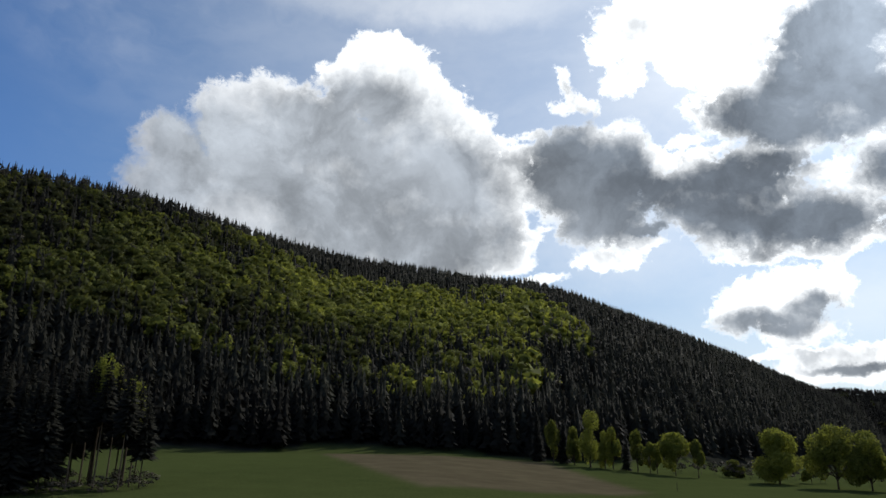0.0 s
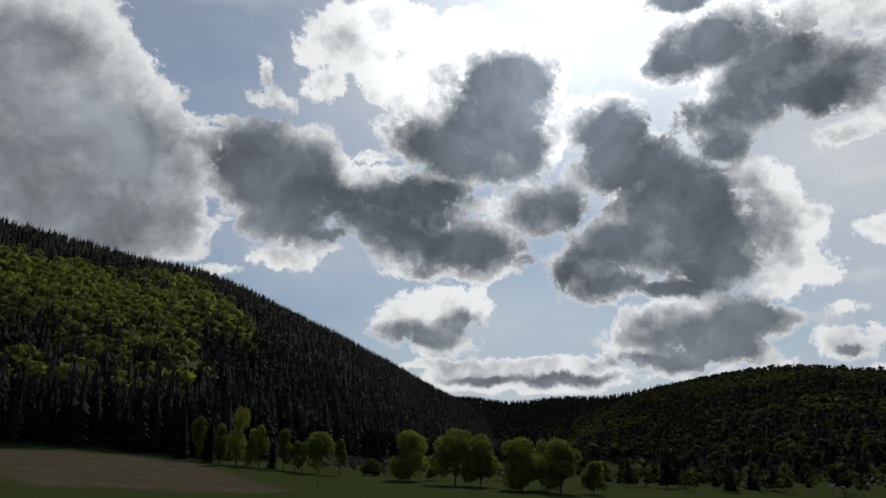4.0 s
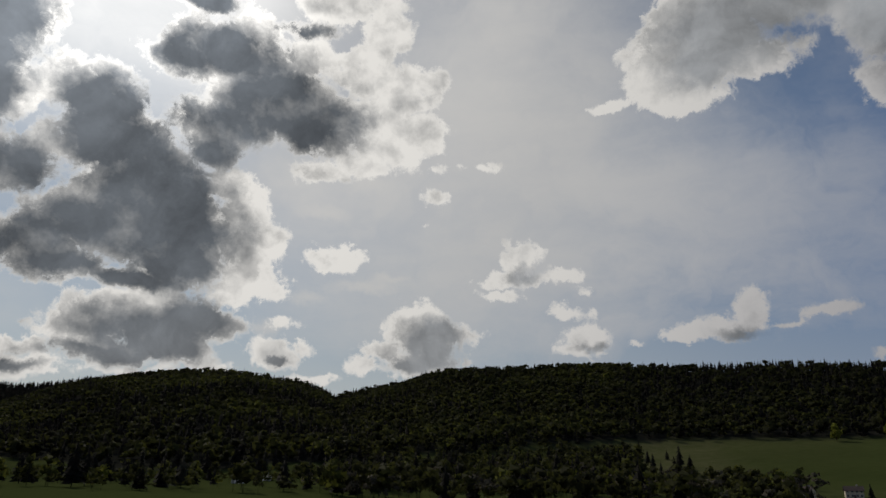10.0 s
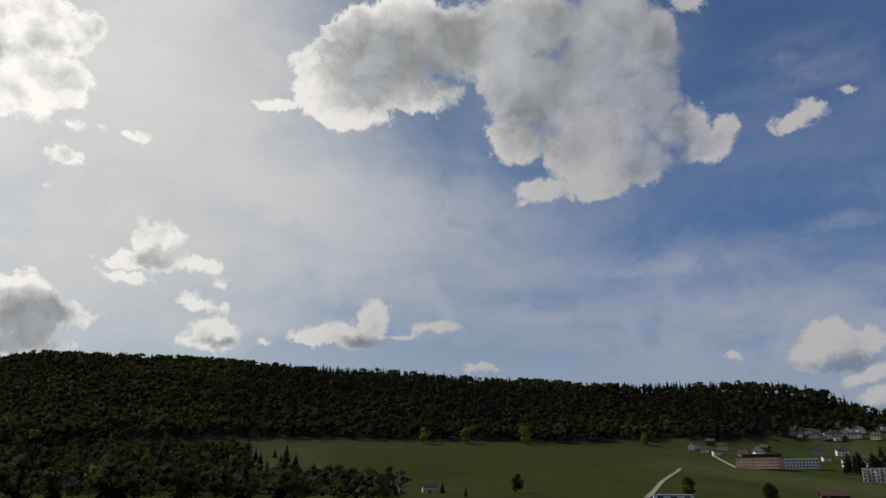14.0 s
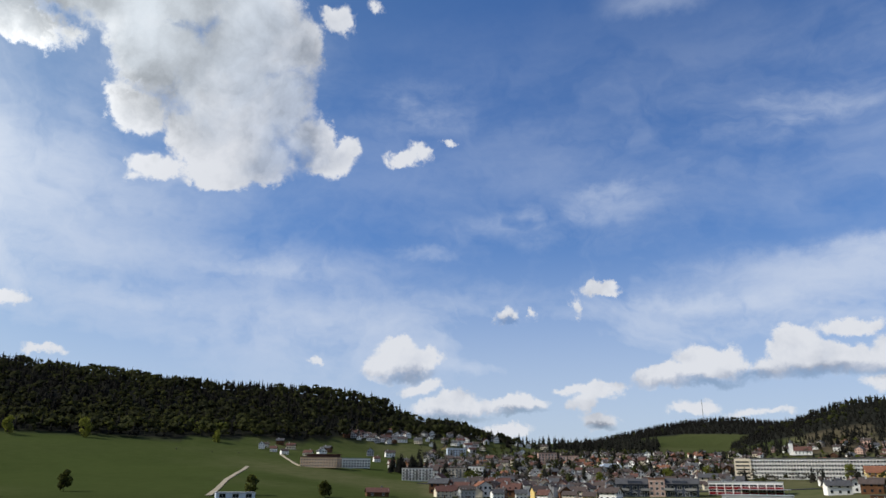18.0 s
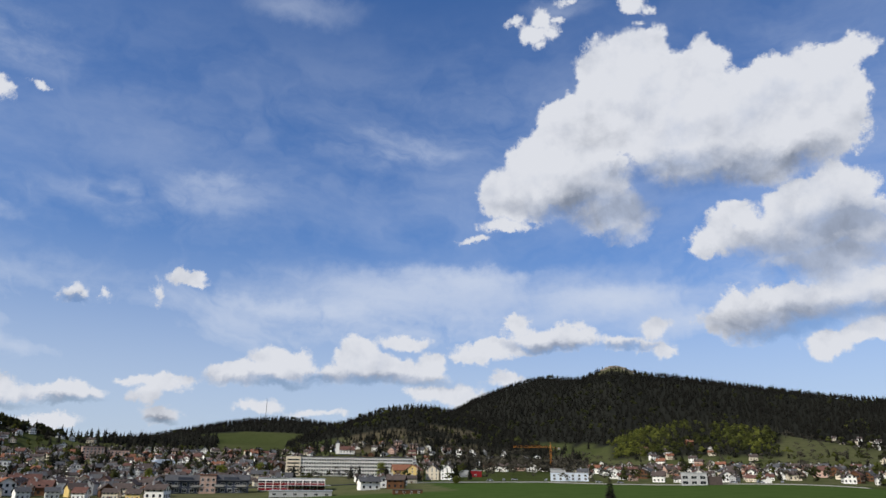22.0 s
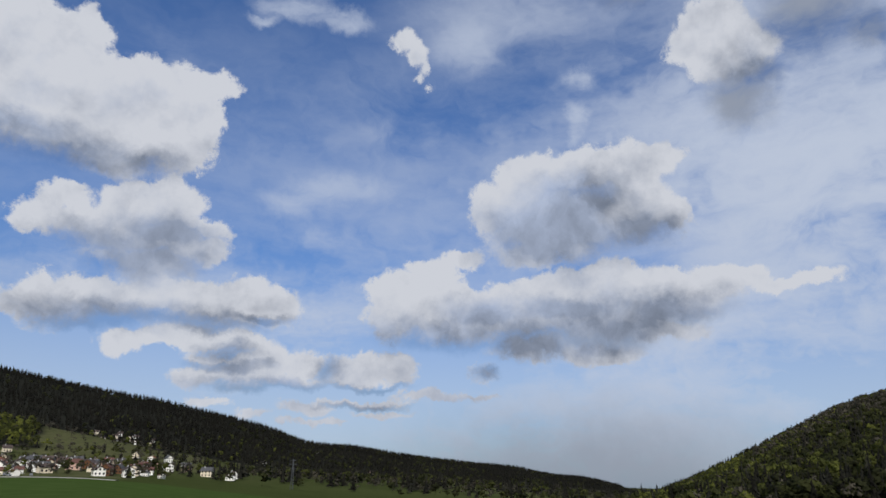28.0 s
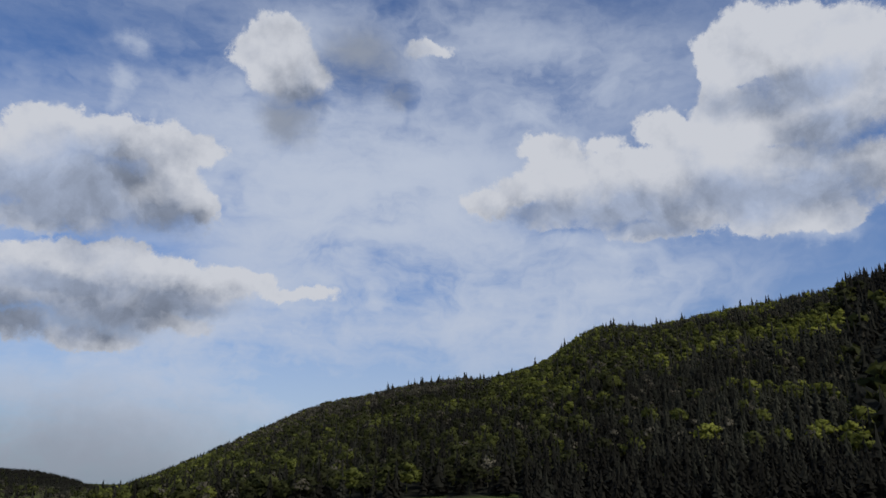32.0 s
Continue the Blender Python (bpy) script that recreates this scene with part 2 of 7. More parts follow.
cumulus("meadow_cumulus", [(132.3, 6.8, 2.0, 0.52), (134.3, 5.3, 2.6, 0.76), (135.2, 5.9, 1.3, 0.59), (139.5, 5.5, 2.8, 0.61), (140.5, 6.0, 1.0, 0.45), (137.2, 5.4, 1.4, 0.46), (139.0, 3.8, 2.0, 0.4)],
        [(134.6, 4.6, 2.9, 0.33), (139.9, 5.0, 2.3, 0.25)])
cumulus("small_cumulus", [(146.9, 14.5, 1.7, 0.52), (147.5, 14.0, 1.2, 0.28), (145.1, 12.9, 0.3, 0.73), (139.1, 12.5, 0.9, 0.55), (141.1, 12.8, 0.4, 0.42)],
        [(139.3, 12.1, 0.7, 0.25)])
cumulus("town_cumulus", [(145.7, 6.4, 2.2, 0.51), (147.5, 6.7, 0.9, 0.46), (144.8, 5.3, 0.7, 0.47), (146.2, 4.0, 1.5, 0.65)],
        [(146.3, 3.7, 1.2, 0.25)])
cumulus("town_cumulus", [(154.4, 8.6, 2.4, 1.17), (152.9, 7.6, 3.5, 0.81), (154.7, 9.2, 1.4, 0.63), (151.5, 7.2, 2.3, 0.54)],
        [(153.8, 7.0, 3.8, 0.36)])
cumulus("town_cumulus", [(160.9, 8.9, 2.1, 1.6), (163.3, 8.5, 2.7, 1.14), (166.9, 8.4, 1.5, 1.3), (159.3, 7.9, 2.7, 0.89), (164.6, 7.7, 3.6, 0.78), (164.6, 10.6, 1.9, 0.53)],
        [(163.2, 7.3, 5.0, 0.44), (157.9, 7.4, 1.8, 0.36)])
cumulus("mountain_cumulus", [(167.1, 6.5, 2.4, 0.68), (169.7, 6.1, 1.9, 0.84), (172.7, 7.4, 1.6, 0.54), (153.3, 5.2, 1.9, 0.62), (146.1, 4.2, 1.7, 0.57), (157.8, 4.8, 1.9, 0.3), (145.2, 5.7, 0.9, 0.53), (144.2, 6.6, 1.4, 0.31), (146.9, 6.8, 1.4, 0.31)],
        [])
cumulus("mountain_cumulus", [(177.1, 10.7, 3.9, 0.91), (174.1, 11.8, 1.2, 0.73), (170.7, 9.4, 1.9, 0.63), (178.1, 11.4, 1.0, 0.73), (182.7, 10.3, 2.1, 0.54), (185.3, 11.4, 1.0, 0.59), (185.7, 9.7, 0.9, 0.58), (165.1, 10.7, 1.8, 0.54), (172.5, 10.1, 3.2, 0.54)],
        [(176.7, 10.2, 3.3, 0.36), (182.7, 10.1, 1.8, 0.27)])
cumulus("towering_cumulus", [(174.1, 22.5, 3.1, 2.21), (172.3, 21.8, 1.7, 1.01), (176.5, 24.7, 3.1, 2.51), (179.6, 27.4, 3.2, 2.7), (179.6, 23.3, 4.2, 2.75), (182.3, 31.4, 2.4, 2.62), (184.9, 32.5, 2.7, 1.81), (186.8, 33.4, 1.2, 1.02), (184.3, 29.1, 4.7, 3.98), (187.4, 29.8, 3.1, 3.06), (190.6, 32.4, 0.8, 1.06), (190.5, 31.0, 2.0, 1.92), (191.2, 27.9, 3.5, 2.7)],
        [(182.2, 20.8, 4.4, 1.56), (182.9, 18.9, 2.1, 1.1), (180.0, 21.4, 5.4, 0.74)])
cumulus("towering_cumulus", [(189.1, 25.6, 5.4, 3.47), (195.9, 26.9, 3.8, 3.33), (195.4, 28.9, 2.4, 1.61), (199.0, 29.2, 2.3, 1.49), (201.2, 29.3, 1.7, 1.22), (202.8, 29.4, 0.9, 0.4), (200.4, 26.6, 2.2, 2.9), (198.4, 24.6, 3.5, 2.55), (194.2, 23.4, 3.9, 2.01), (182.0, 20.8, 3.6, 1.93), (183.4, 19.0, 2.0, 1.2), (173.1, 20.0, 2.1, 0.55), (170.5, 19.0, 1.3, 0.25)],
        [(190.8, 22.4, 6.1, 1.07), (186.5, 23.6, 4.4, 0.81), (195.5, 22.8, 3.2, 0.87)])
cumulus("torn_scraps", [(174.2, 35.9, 0.8, 0.38), (175.6, 34.9, 0.9, 0.77), (176.7, 36.0, 0.8, 0.76), (177.3, 34.9, 0.9, 0.55), (176.4, 34.0, 0.5, 0.34), (178.2, 35.8, 0.5, 0.34), (184.3, 36.9, 0.9, 0.33), (185.6, 36.3, 1.1, 0.5), (186.8, 35.7, 0.4, 0.33), (179.7, 37.5, 0.9, 0.29), (186.0, 34.9, 0.4, 0.29)],
        [])
cumulus("stacked_cumulus", [(197.8, 19.5, 3.9, 1.81), (199.6, 20.3, 1.9, 1.02), (190.0, 17.9, 1.8, 1.35), (191.5, 19.2, 1.9, 1.07), (195.8, 17.5, 4.9, 1.75), (202.1, 18.5, 1.7, 0.75), (198.2, 15.5, 3.8, 1.37), (195.2, 15.5, 1.8, 0.53), (202.1, 16.8, 2.0, 1.25)],
        [(198.6, 15.5, 3.8, 1.28), (195.1, 16.6, 3.5, 1.05), (199.3, 18.0, 2.9, 0.94)])
cumulus("stacked_cumulus", [(200.8, 13.1, 4.0, 1.34), (195.4, 12.7, 4.3, 1.39), (191.8, 11.9, 2.6, 1.68), (189.6, 11.6, 1.4, 0.89), (203.6, 13.3, 2.3, 1.15), (206.7, 13.1, 3.0, 1.19), (208.7, 12.3, 1.4, 0.97), (204.5, 11.8, 3.1, 0.89)],
        [(196.9, 11.6, 4.5, 0.77), (203.3, 11.1, 4.1, 0.49), (193.5, 10.6, 2.4, 0.61), (206.7, 11.8, 2.3, 0.4)])
cumulus("stacked_cumulus", [(196.7, 9.5, 1.9, 0.93), (202.0, 10.1, 3.5, 0.9), (204.3, 10.3, 1.9, 0.64), (199.2, 9.8, 2.1, 0.5), (206.5, 8.1, 3.2, 1.4), (203.9, 7.9, 1.5, 0.95), (202.4, 7.2, 1.6, 0.6), (208.3, 8.8, 1.3, 1.15), (203.6, 5.3, 1.5, 0.31), (206.8, 4.5, 1.0, 0.3)],
        [(204.9, 9.2, 1.8, 0.48), (206.3, 6.7, 3.2, 0.62)])
cumulus("valley_cumulus", [(205.4, 8.0, 2.5, 0.98), (203.2, 7.2, 2.2, 0.66), (210.4, 8.5, 1.9, 0.99), (214.1, 7.8, 2.8, 1.17), (216.5, 8.6, 2.3, 1.17), (218.3, 8.1, 1.6, 1.25), (208.6, 7.1, 3.7, 0.58)],
        [(208.2, 6.8, 4.4, 0.44), (215.9, 6.7, 3.3, 0.27), (212.3, 7.9, 1.2, 0.81)])
cumulus("valley_cumulus", [(210.5, 5.0, 1.9, 0.44), (215.5, 5.5, 4.2, 0.35), (220.9, 6.0, 3.2, 0.39), (224.9, 6.2, 2.2, 0.25), (203.7, 5.4, 1.0, 0.26), (206.9, 4.5, 1.0, 0.25), (211.4, 4.0, 2.7, 0.25), (216.8, 4.8, 2.7, 0.25)],
        [(215.5, 5.3, 3.6, 0.25)])
cumulus("double_cumulus", [(226.8, 21.1, 2.7, 2.19), (229.6, 23.5, 3.3, 2.1), (233.6, 24.1, 3.8, 1.92), (237.7, 23.8, 3.5, 1.93), (240.8, 24.3, 1.7, 1.19), (231.8, 19.9, 6.3, 2.95), (237.7, 20.5, 3.9, 2.68), (241.1, 19.9, 1.8, 1.38), (229.9, 18.0, 3.9, 1.57)],
        [(232.8, 18.8, 6.3, 2.13), (233.7, 21.6, 4.5, 1.84), (228.8, 19.6, 2.7, 1.84), (238.1, 18.6, 3.1, 1.3)])
cumulus("double_cumulus", [(218.1, 14.5, 2.9, 1.58), (217.5, 12.3, 2.4, 1.74), (221.1, 15.7, 2.3, 1.61), (223.4, 17.2, 1.9, 0.9), (222.7, 12.8, 5.5, 2.32), (229.1, 13.1, 5.7, 2.37), (234.8, 14.9, 5.3, 1.48), (235.8, 12.6, 5.7, 2.11), (240.5, 13.7, 4.8, 1.84), (244.5, 14.7, 3.4, 1.1), (248.9, 14.1, 3.6, 0.63), (229.3, 10.1, 4.2, 1.17), (233.9, 9.7, 3.8, 1.09), (225.1, 8.0, 1.1, 0.71), (239.5, 11.1, 3.8, 0.91)],
        [(222.0, 11.0, 5.5, 1.15), (229.3, 10.6, 4.8, 1.54), (234.8, 11.1, 5.4, 1.64), (240.5, 12.5, 4.2, 1.01), (225.0, 13.0, 2.7, 0.99), (232.2, 13.0, 3.8, 0.83), (225.2, 8.1, 1.1, 0.62)])
cumulus("high_scraps", [(217.6, 34.6, 1.1, 0.89), (219.1, 33.7, 1.1, 1.15), (219.9, 32.6, 0.7, 0.75), (219.2, 31.6, 0.4, 0.38), (220.4, 30.9, 0.7, 0.25)],
        [])
veil("high_scraps", [(234.6, 31.3, 2.1, 1.32, 0.9), (233.8, 28.4, 1.4, 1.79, 0.9), (233.6, 26.8, 1.2, 0.9, 0.6)])
veil("high_scraps", [(207.6, 36.4, 5.4, 1.66, 1.0), (205.0, 34.9, 2.1, 0.67, 0.8), (212.5, 35.9, 3.3, 1.09, 0.9), (245.8, 31.5, 3.4, 1.62, 1.0)])
cumulus("small_tower", [(245.9, 33.8, 2.8, 1.78), (247.7, 32.6, 2.6, 1.62), (244.0, 32.6, 2.1, 1.38), (249.6, 31.5, 1.7, 1.11), (247.1, 30.9, 3.4, 1.73), (259.7, 33.8, 2.5, 0.71)],
        [(248.5, 29.5, 2.2, 1.13)])
cumulus("slope_cumulus", [(288.2, 31.7, 3.5, 2.75), (285.8, 31.0, 1.9, 2.42), (291.6, 31.7, 4.2, 2.28), (295.4, 29.9, 3.4, 2.97), (292.8, 26.6, 5.1, 3.5), (286.5, 26.2, 3.9, 2.89), (280.6, 26.7, 2.1, 1.46), (282.5, 25.4, 3.1, 1.88), (275.3, 26.0, 1.9, 0.71), (271.3, 25.8, 2.5, 1.53)],
        [(291.0, 27.8, 4.4, 1.18), (293.5, 24.0, 3.7, 1.56)])
cumulus("slope_cumulus", [(272.2, 23.5, 4.0, 1.72), (277.0, 23.6, 4.8, 2.04), (283.8, 22.4, 5.3, 2.48), (290.0, 21.8, 5.6, 2.44), (295.3, 21.2, 2.5, 2.32), (265.2, 21.9, 2.2, 1.29), (268.7, 22.7, 3.0, 1.28), (287.6, 19.0, 2.8, 1.25), (291.5, 18.7, 3.8, 1.37), (283.5, 20.4, 6.4, 1.8), (276.8, 21.1, 4.8, 1.87), (272.1, 21.0, 3.9, 1.45), (290.5, 19.7, 5.0, 1.79), (279.0, 19.1, 3.6, 0.88)],
        [(283.6, 20.6, 6.6, 1.55), (276.8, 20.8, 4.9, 1.34), (272.1, 20.8, 3.9, 1.09), (289.9, 20.8, 5.3, 1.14), (294.4, 20.4, 2.4, 1.41), (279.0, 19.4, 3.8, 0.8), (269.2, 21.0, 2.4, 0.73)])
cumulus("unseen_cumulus", [(301.8, 28.7, 3.8, 3.11), (300.9, 21.8, 4.3, 2.88), (306.0, 23.9, 3.5, 2.32)],
        [(300.7, 20.7, 3.7, 1.45)])
grey_patch("grey_veil", [(238.8, 37.1, 3.0, 1.08), (253.8, 33.0, 3.9, 2.89), (247.4, 28.0, 2.5, 2.2), (256.9, 30.6, 1.9, 1.24)])
veil("cirrus_streak", [(143.4, 20.4, 8.0, 1.66, 0.35), (147.7, 22.1, 4.5, 1.2, 0.3), (132.2, 29.3, 5.4, 1.29, 0.3), (132.2, 17.7, 4.1, 0.81, 0.3), (118.9, 15.9, 7.6, 0.83, 0.3), (109.5, 12.5, 6.5, 1.14, 0.25), (137.9, 8.5, 8.1, 1.05, 0.35)])
veil("cirrus_streak", [(148.2, 21.4, 7.4, 2.44, 0.3), (164.9, 26.0, 5.4, 0.98, 0.25), (154.4, 12.9, 9.0, 0.94, 0.35), (169.9, 15.8, 10.3, 1.01, 0.4), (181.9, 14.1, 10.3, 1.38, 0.45), (207.9, 21.3, 3.3, 1.58, 0.35), (178.6, 36.8, 4.9, 1.25, 0.2)])
veil("cirrus_streak", [(213.1, 22.8, 7.0, 1.84, 0.35), (212.2, 18.7, 4.4, 1.85, 0.3), (209.4, 12.6, 8.4, 2.29, 0.4), (223.7, 34.0, 4.7, 2.94, 0.5), (218.3, 27.7, 6.1, 1.79, 0.2)])
veil("slope_veil", [(287.1, 18.3, 2.8, 1.01, 0.8), (291.7, 17.4, 4.1, 1.13, 0.8), (272.0, 18.4, 2.8, 1.0, 0.7), (276.5, 17.3, 4.1, 0.81, 0.6), (278.6, 14.9, 4.0, 0.62, 0.5), (273.6, 14.8, 3.2, 0.63, 0.5), (264.7, 11.8, 5.6, 1.37, 0.4), (269.5, 29.0, 3.6, 1.77, 0.6)])
veil("thin_cloud", [(59.6, 14.0, 2.1, 0.83, 0.7), (64.3, 14.9, 4.3, 0.74, 0.9), (66.7, 15.6, 2.2, 0.55, 0.8), (56.8, 11.6, 2.5, 0.82, 0.9), (64.3, 23.3, 2.5, 1.2, 0.7), (60.3, 21.0, 2.7, 0.83, 0.7), (58.3, 23.2, 4.5, 2.75, 0.7), (72.5, 29.0, 8.1, 7.04, 0.5), (75.0, 34.8, 8.3, 4.58, 0.5)])
grey_patch("valley_haze", [(233.2, -1.3, 18.1, 6.78)])
veil("valley_haze", [(233.2, 1.0, 18.0, 5.07, 0.8)])
cumulus("stacked_cumulus_heads", [(191.3, 13.2, 1.2, 0.94), (192.9, 11.8, 2.6, 1.47), (197.0, 12.8, 3.7, 1.24), (198.2, 13.9, 1.9, 0.98), (205.6, 13.7, 2.0, 1.28), (208.4, 13.1, 1.7, 1.01), (202.9, 12.4, 3.7, 1.09), (196.1, 17.4, 2.7, 1.78), (198.6, 20.3, 2.8, 1.62), (199.7, 17.7, 2.8, 2.08), (204.0, 8.8, 2.1, 0.89), (208.1, 8.9, 1.8, 0.99), (202.1, 10.6, 3.2, 0.81), (205.8, 9.8, 2.8, 0.9)],
        [(194.9, 11.1, 3.8, 0.78), (202.0, 11.5, 3.6, 0.63), (197.6, 15.3, 4.0, 0.89), (204.9, 8.2, 2.7, 0.45)])
veil("stack_veil", [(197.7, 14.8, 10.7, 5.34, 0.9), (208.5, 10.8, 12.8, 3.18, 0.9), (205.9, 6.7, 10.7, 3.09, 0.8), (188.7, 11.4, 6.3, 1.67, 0.6), (237.5, 11.7, 11.6, 2.49, 0.5)])
veil("thin_cirrus", [(-2.4, 37.2, 21.9, 2.5, 0.5), (-31.4, 31.5, 9.9, 4.5, 0.15), (20.8, 31.0, 12.0, 9.0, 0.35), (14.9, 18.1, 11.7, 5.4, 0.3)])
veil("sun_haze", [(51.7, 37.7, 40.8, 13.4, 0.6), (62.2, 22.3, 21.3, 16.9, 0.7), (79.1, 25.3, 20.6, 22.4, 0.7), (76.9, 33.7, 16.0, 12.0, 0.4), (71.1, 12.4, 25.1, 6.2, 0.45), (32.7, 11.5, 19.4, 5.8, 0.3)])
veil("sun_haze", [(79.2, 21.7, 22.5, 19.8, 0.75), (93.9, 16.3, 19.5, 13.6, 0.6), (101.2, 18.9, 22.8, 10.9, 0.35), (112.0, 12.0, 24.3, 6.0, 0.22), (119.1, 32.5, 8.8, 4.7, 0.12)])
veil("thin_cirrus", [(141.0, 19.5, 11.6, 1.8, 0.2), (131.6, 29.1, 9.0, 2.6, 0.3), (153.7, 36.6, 7.4, 2.0, 0.25), (119.9, 16.2, 17.2, 2.6, 0.25), (162.7, 26.4, 9.0, 2.1, 0.16), (163.7, 15.0, 17.2, 2.4, 0.32), (138.4, 11.2, 33.1, 5.0, 0.25), (133.9, 7.9, 35.5, 4.9, 0.25)])
veil("thin_cirrus", [(163.9, 26.3, 9.7, 2.2, 0.16), (169.9, 15.1, 19.2, 2.1, 0.4), (181.8, 13.6, 13.9, 1.8, 0.4), (159.5, 13.3, 14.6, 1.8, 0.28), (209.8, 21.7, 4.3, 2.3, 0.25), (172.5, 10.8, 36.2, 4.1, 0.28)])
veil("valley_veil", [(246.5, 24.5, 17.5, 12.3, 0.6), (251.1, 31.8, 13.6, 6.1, 0.5), (227.9, 36.4, 15.8, 4.6, 0.5), (213.1, 13.3, 11.9, 4.1, 0.5), (225.3, 2.8, 21.3, 6.0, 0.55), (246.5, 9.2, 18.9, 9.4, 0.55), (197.4, 30.2, 5.3, 3.6, 0.1)])
veil("slope_veil", [(257.4, 20.0, 19.8, 13.6, 0.6), (256.8, 35.2, 21.6, 6.3, 0.5), (267.0, 12.7, 19.0, 8.6, 0.6), (278.6, 14.9, 13.0, 4.8, 0.35), (240.3, 7.8, 16.6, 8.3, 0.5), (272.5, 28.8, 7.0, 5.3, 0.2)])
veil("horizon_haze", [(121.6, 3.2, 32.7, 10.4, 0.4), (160.5, 3.6, 33.4, 10.6, 0.35), (124.7, 11.9, 20.8, 3.9, 0.3), (161.2, 12.1, 20.5, 3.0, 0.3)])
veil("horizon_haze", [(235.7, 2.8, 22.6, 8.3, 0.5), (251.5, 17.0, 11.1, 11.9, 0.3), (213.7, 1.9, 34.6, 12.5, 0.4)])
veil("high_haze", [(260.3, 21.0, 14.5, 11.8, 0.5), (271.7, 12.6, 22.7, 7.2, 0.5), (275.8, 32.0, 11.9, 5.1, 0.4), (244.9, 12.0, 17.8, 5.2, 0.45), (237.6, 4.7, 15.7, 6.4, 0.5), (247.3, 23.9, 22.7, 11.0, 0.35), (267.5, 33.5, 15.5, 6.8, 0.3)])
veil("high_cirrus", [(120, 12, 40, 8, 0.15), (150, 24, 60, 16, 0.16), (165, 12, 50, 6, 0.25), (190, 26, 40, 16, 0.14), (205, 14, 40, 8, 0.3), (235, 22, 50, 22, 0.4), (262, 20, 40, 24, 0.42), (285, 26, 30, 20, 0.35), (105, 22, 30, 16, 0.12)])


def field(veils, bodies, shades, own):
    """A node group: at a point of the sky, the veils' strength, and the own radii of the nearest puff and of the nearest grey core."""
    group = bpy.data.node_groups.new("cloud_field", "ShaderNodeTree")
    group.interface.new_socket("point", in_out="INPUT", socket_type="NodeSocketVector")
    for key in ("veil", "body", "core"):
        group.interface.new_socket(key, in_out="OUTPUT", socket_type="NodeSocketFloat")
    point = group.nodes.new("NodeGroupInput").outputs[0]
    end = group.nodes.new("NodeGroupOutput")

    def chain(puffs, op, k, socket, point, soft=False, sized=False):
        """Joins the puffs one after another; every few puffs wait for those before them, which keeps the shader's store small."""
        total = None
        for index, p in enumerate(puffs):
            a, e, ra, re = p[:4]
            if total and index % 6 == 0:
                point = after(total, point)
            m = group.nodes.new("ShaderNodeMapping")
            m.inputs["Scale"].default_value, m.inputs["Location"].default_value = (1 / ra, 1 / re, 0), (-a / ra + own, -e / re, 0)
            group.links.new(point, m.inputs["Vector"])
            n = group.nodes.new("ShaderNodeVectorMath")
            n.operation = "LENGTH"
            group.links.new(m.outputs[0], n.inputs[0])
            one = n.outputs["Value"]
            if sized:
                near = min(1.7, max(0.22, (math.sqrt(ra * re) / 2.8) ** 0.85))
                n = group.nodes.new("ShaderNodeMath")
                n.operation, n.inputs[1].default_value, n.inputs[2].default_value = "MULTIPLY_ADD", near, 1 - 1.1 * near
                group.links.new(one, n.inputs[0])
                one = n.outputs[0]
            if soft:
                n = group.nodes.new("ShaderNodeMapRange")
                n.interpolation_type = "SMOOTHSTEP"
                n.inputs["To Min"].default_value, n.inputs["To Max"].default_value = p[4], 0.0
                group.links.new(one, n.inputs["Value"])
                one = n.outputs[0]
            if total:
                join = group.nodes.new("ShaderNodeMath")
                join.operation, join.inputs[2].default_value = op, k
                group.links.new(total, join.inputs[0])
                group.links.new(one, join.inputs[1])
                one = join.outputs[0]
            total = one
        if total:
            group.links.new(total, socket)
            return after(total, point)
        socket.default_value = 0.0 if soft else 9.0
        return point

    def after(total, point):
        n = group.nodes.new("ShaderNodeVectorMath")
        n.operation, n.inputs[1].default_value = "MULTIPLY_ADD", (1e-7, 1e-7, 0)
        group.links.new(total, n.inputs[0])
        group.links.new(point, n.inputs[2])
        return n.outputs[0]

    point = chain(veils, "ADD", 0.0, end.inputs[0], point, True)
    point = chain(bodies, "SMOOTH_MIN", 0.22, end.inputs[1], point, sized=True)
    chain(shades, "SMOOTH_MIN", 0.35, end.inputs[2], point)
    return group


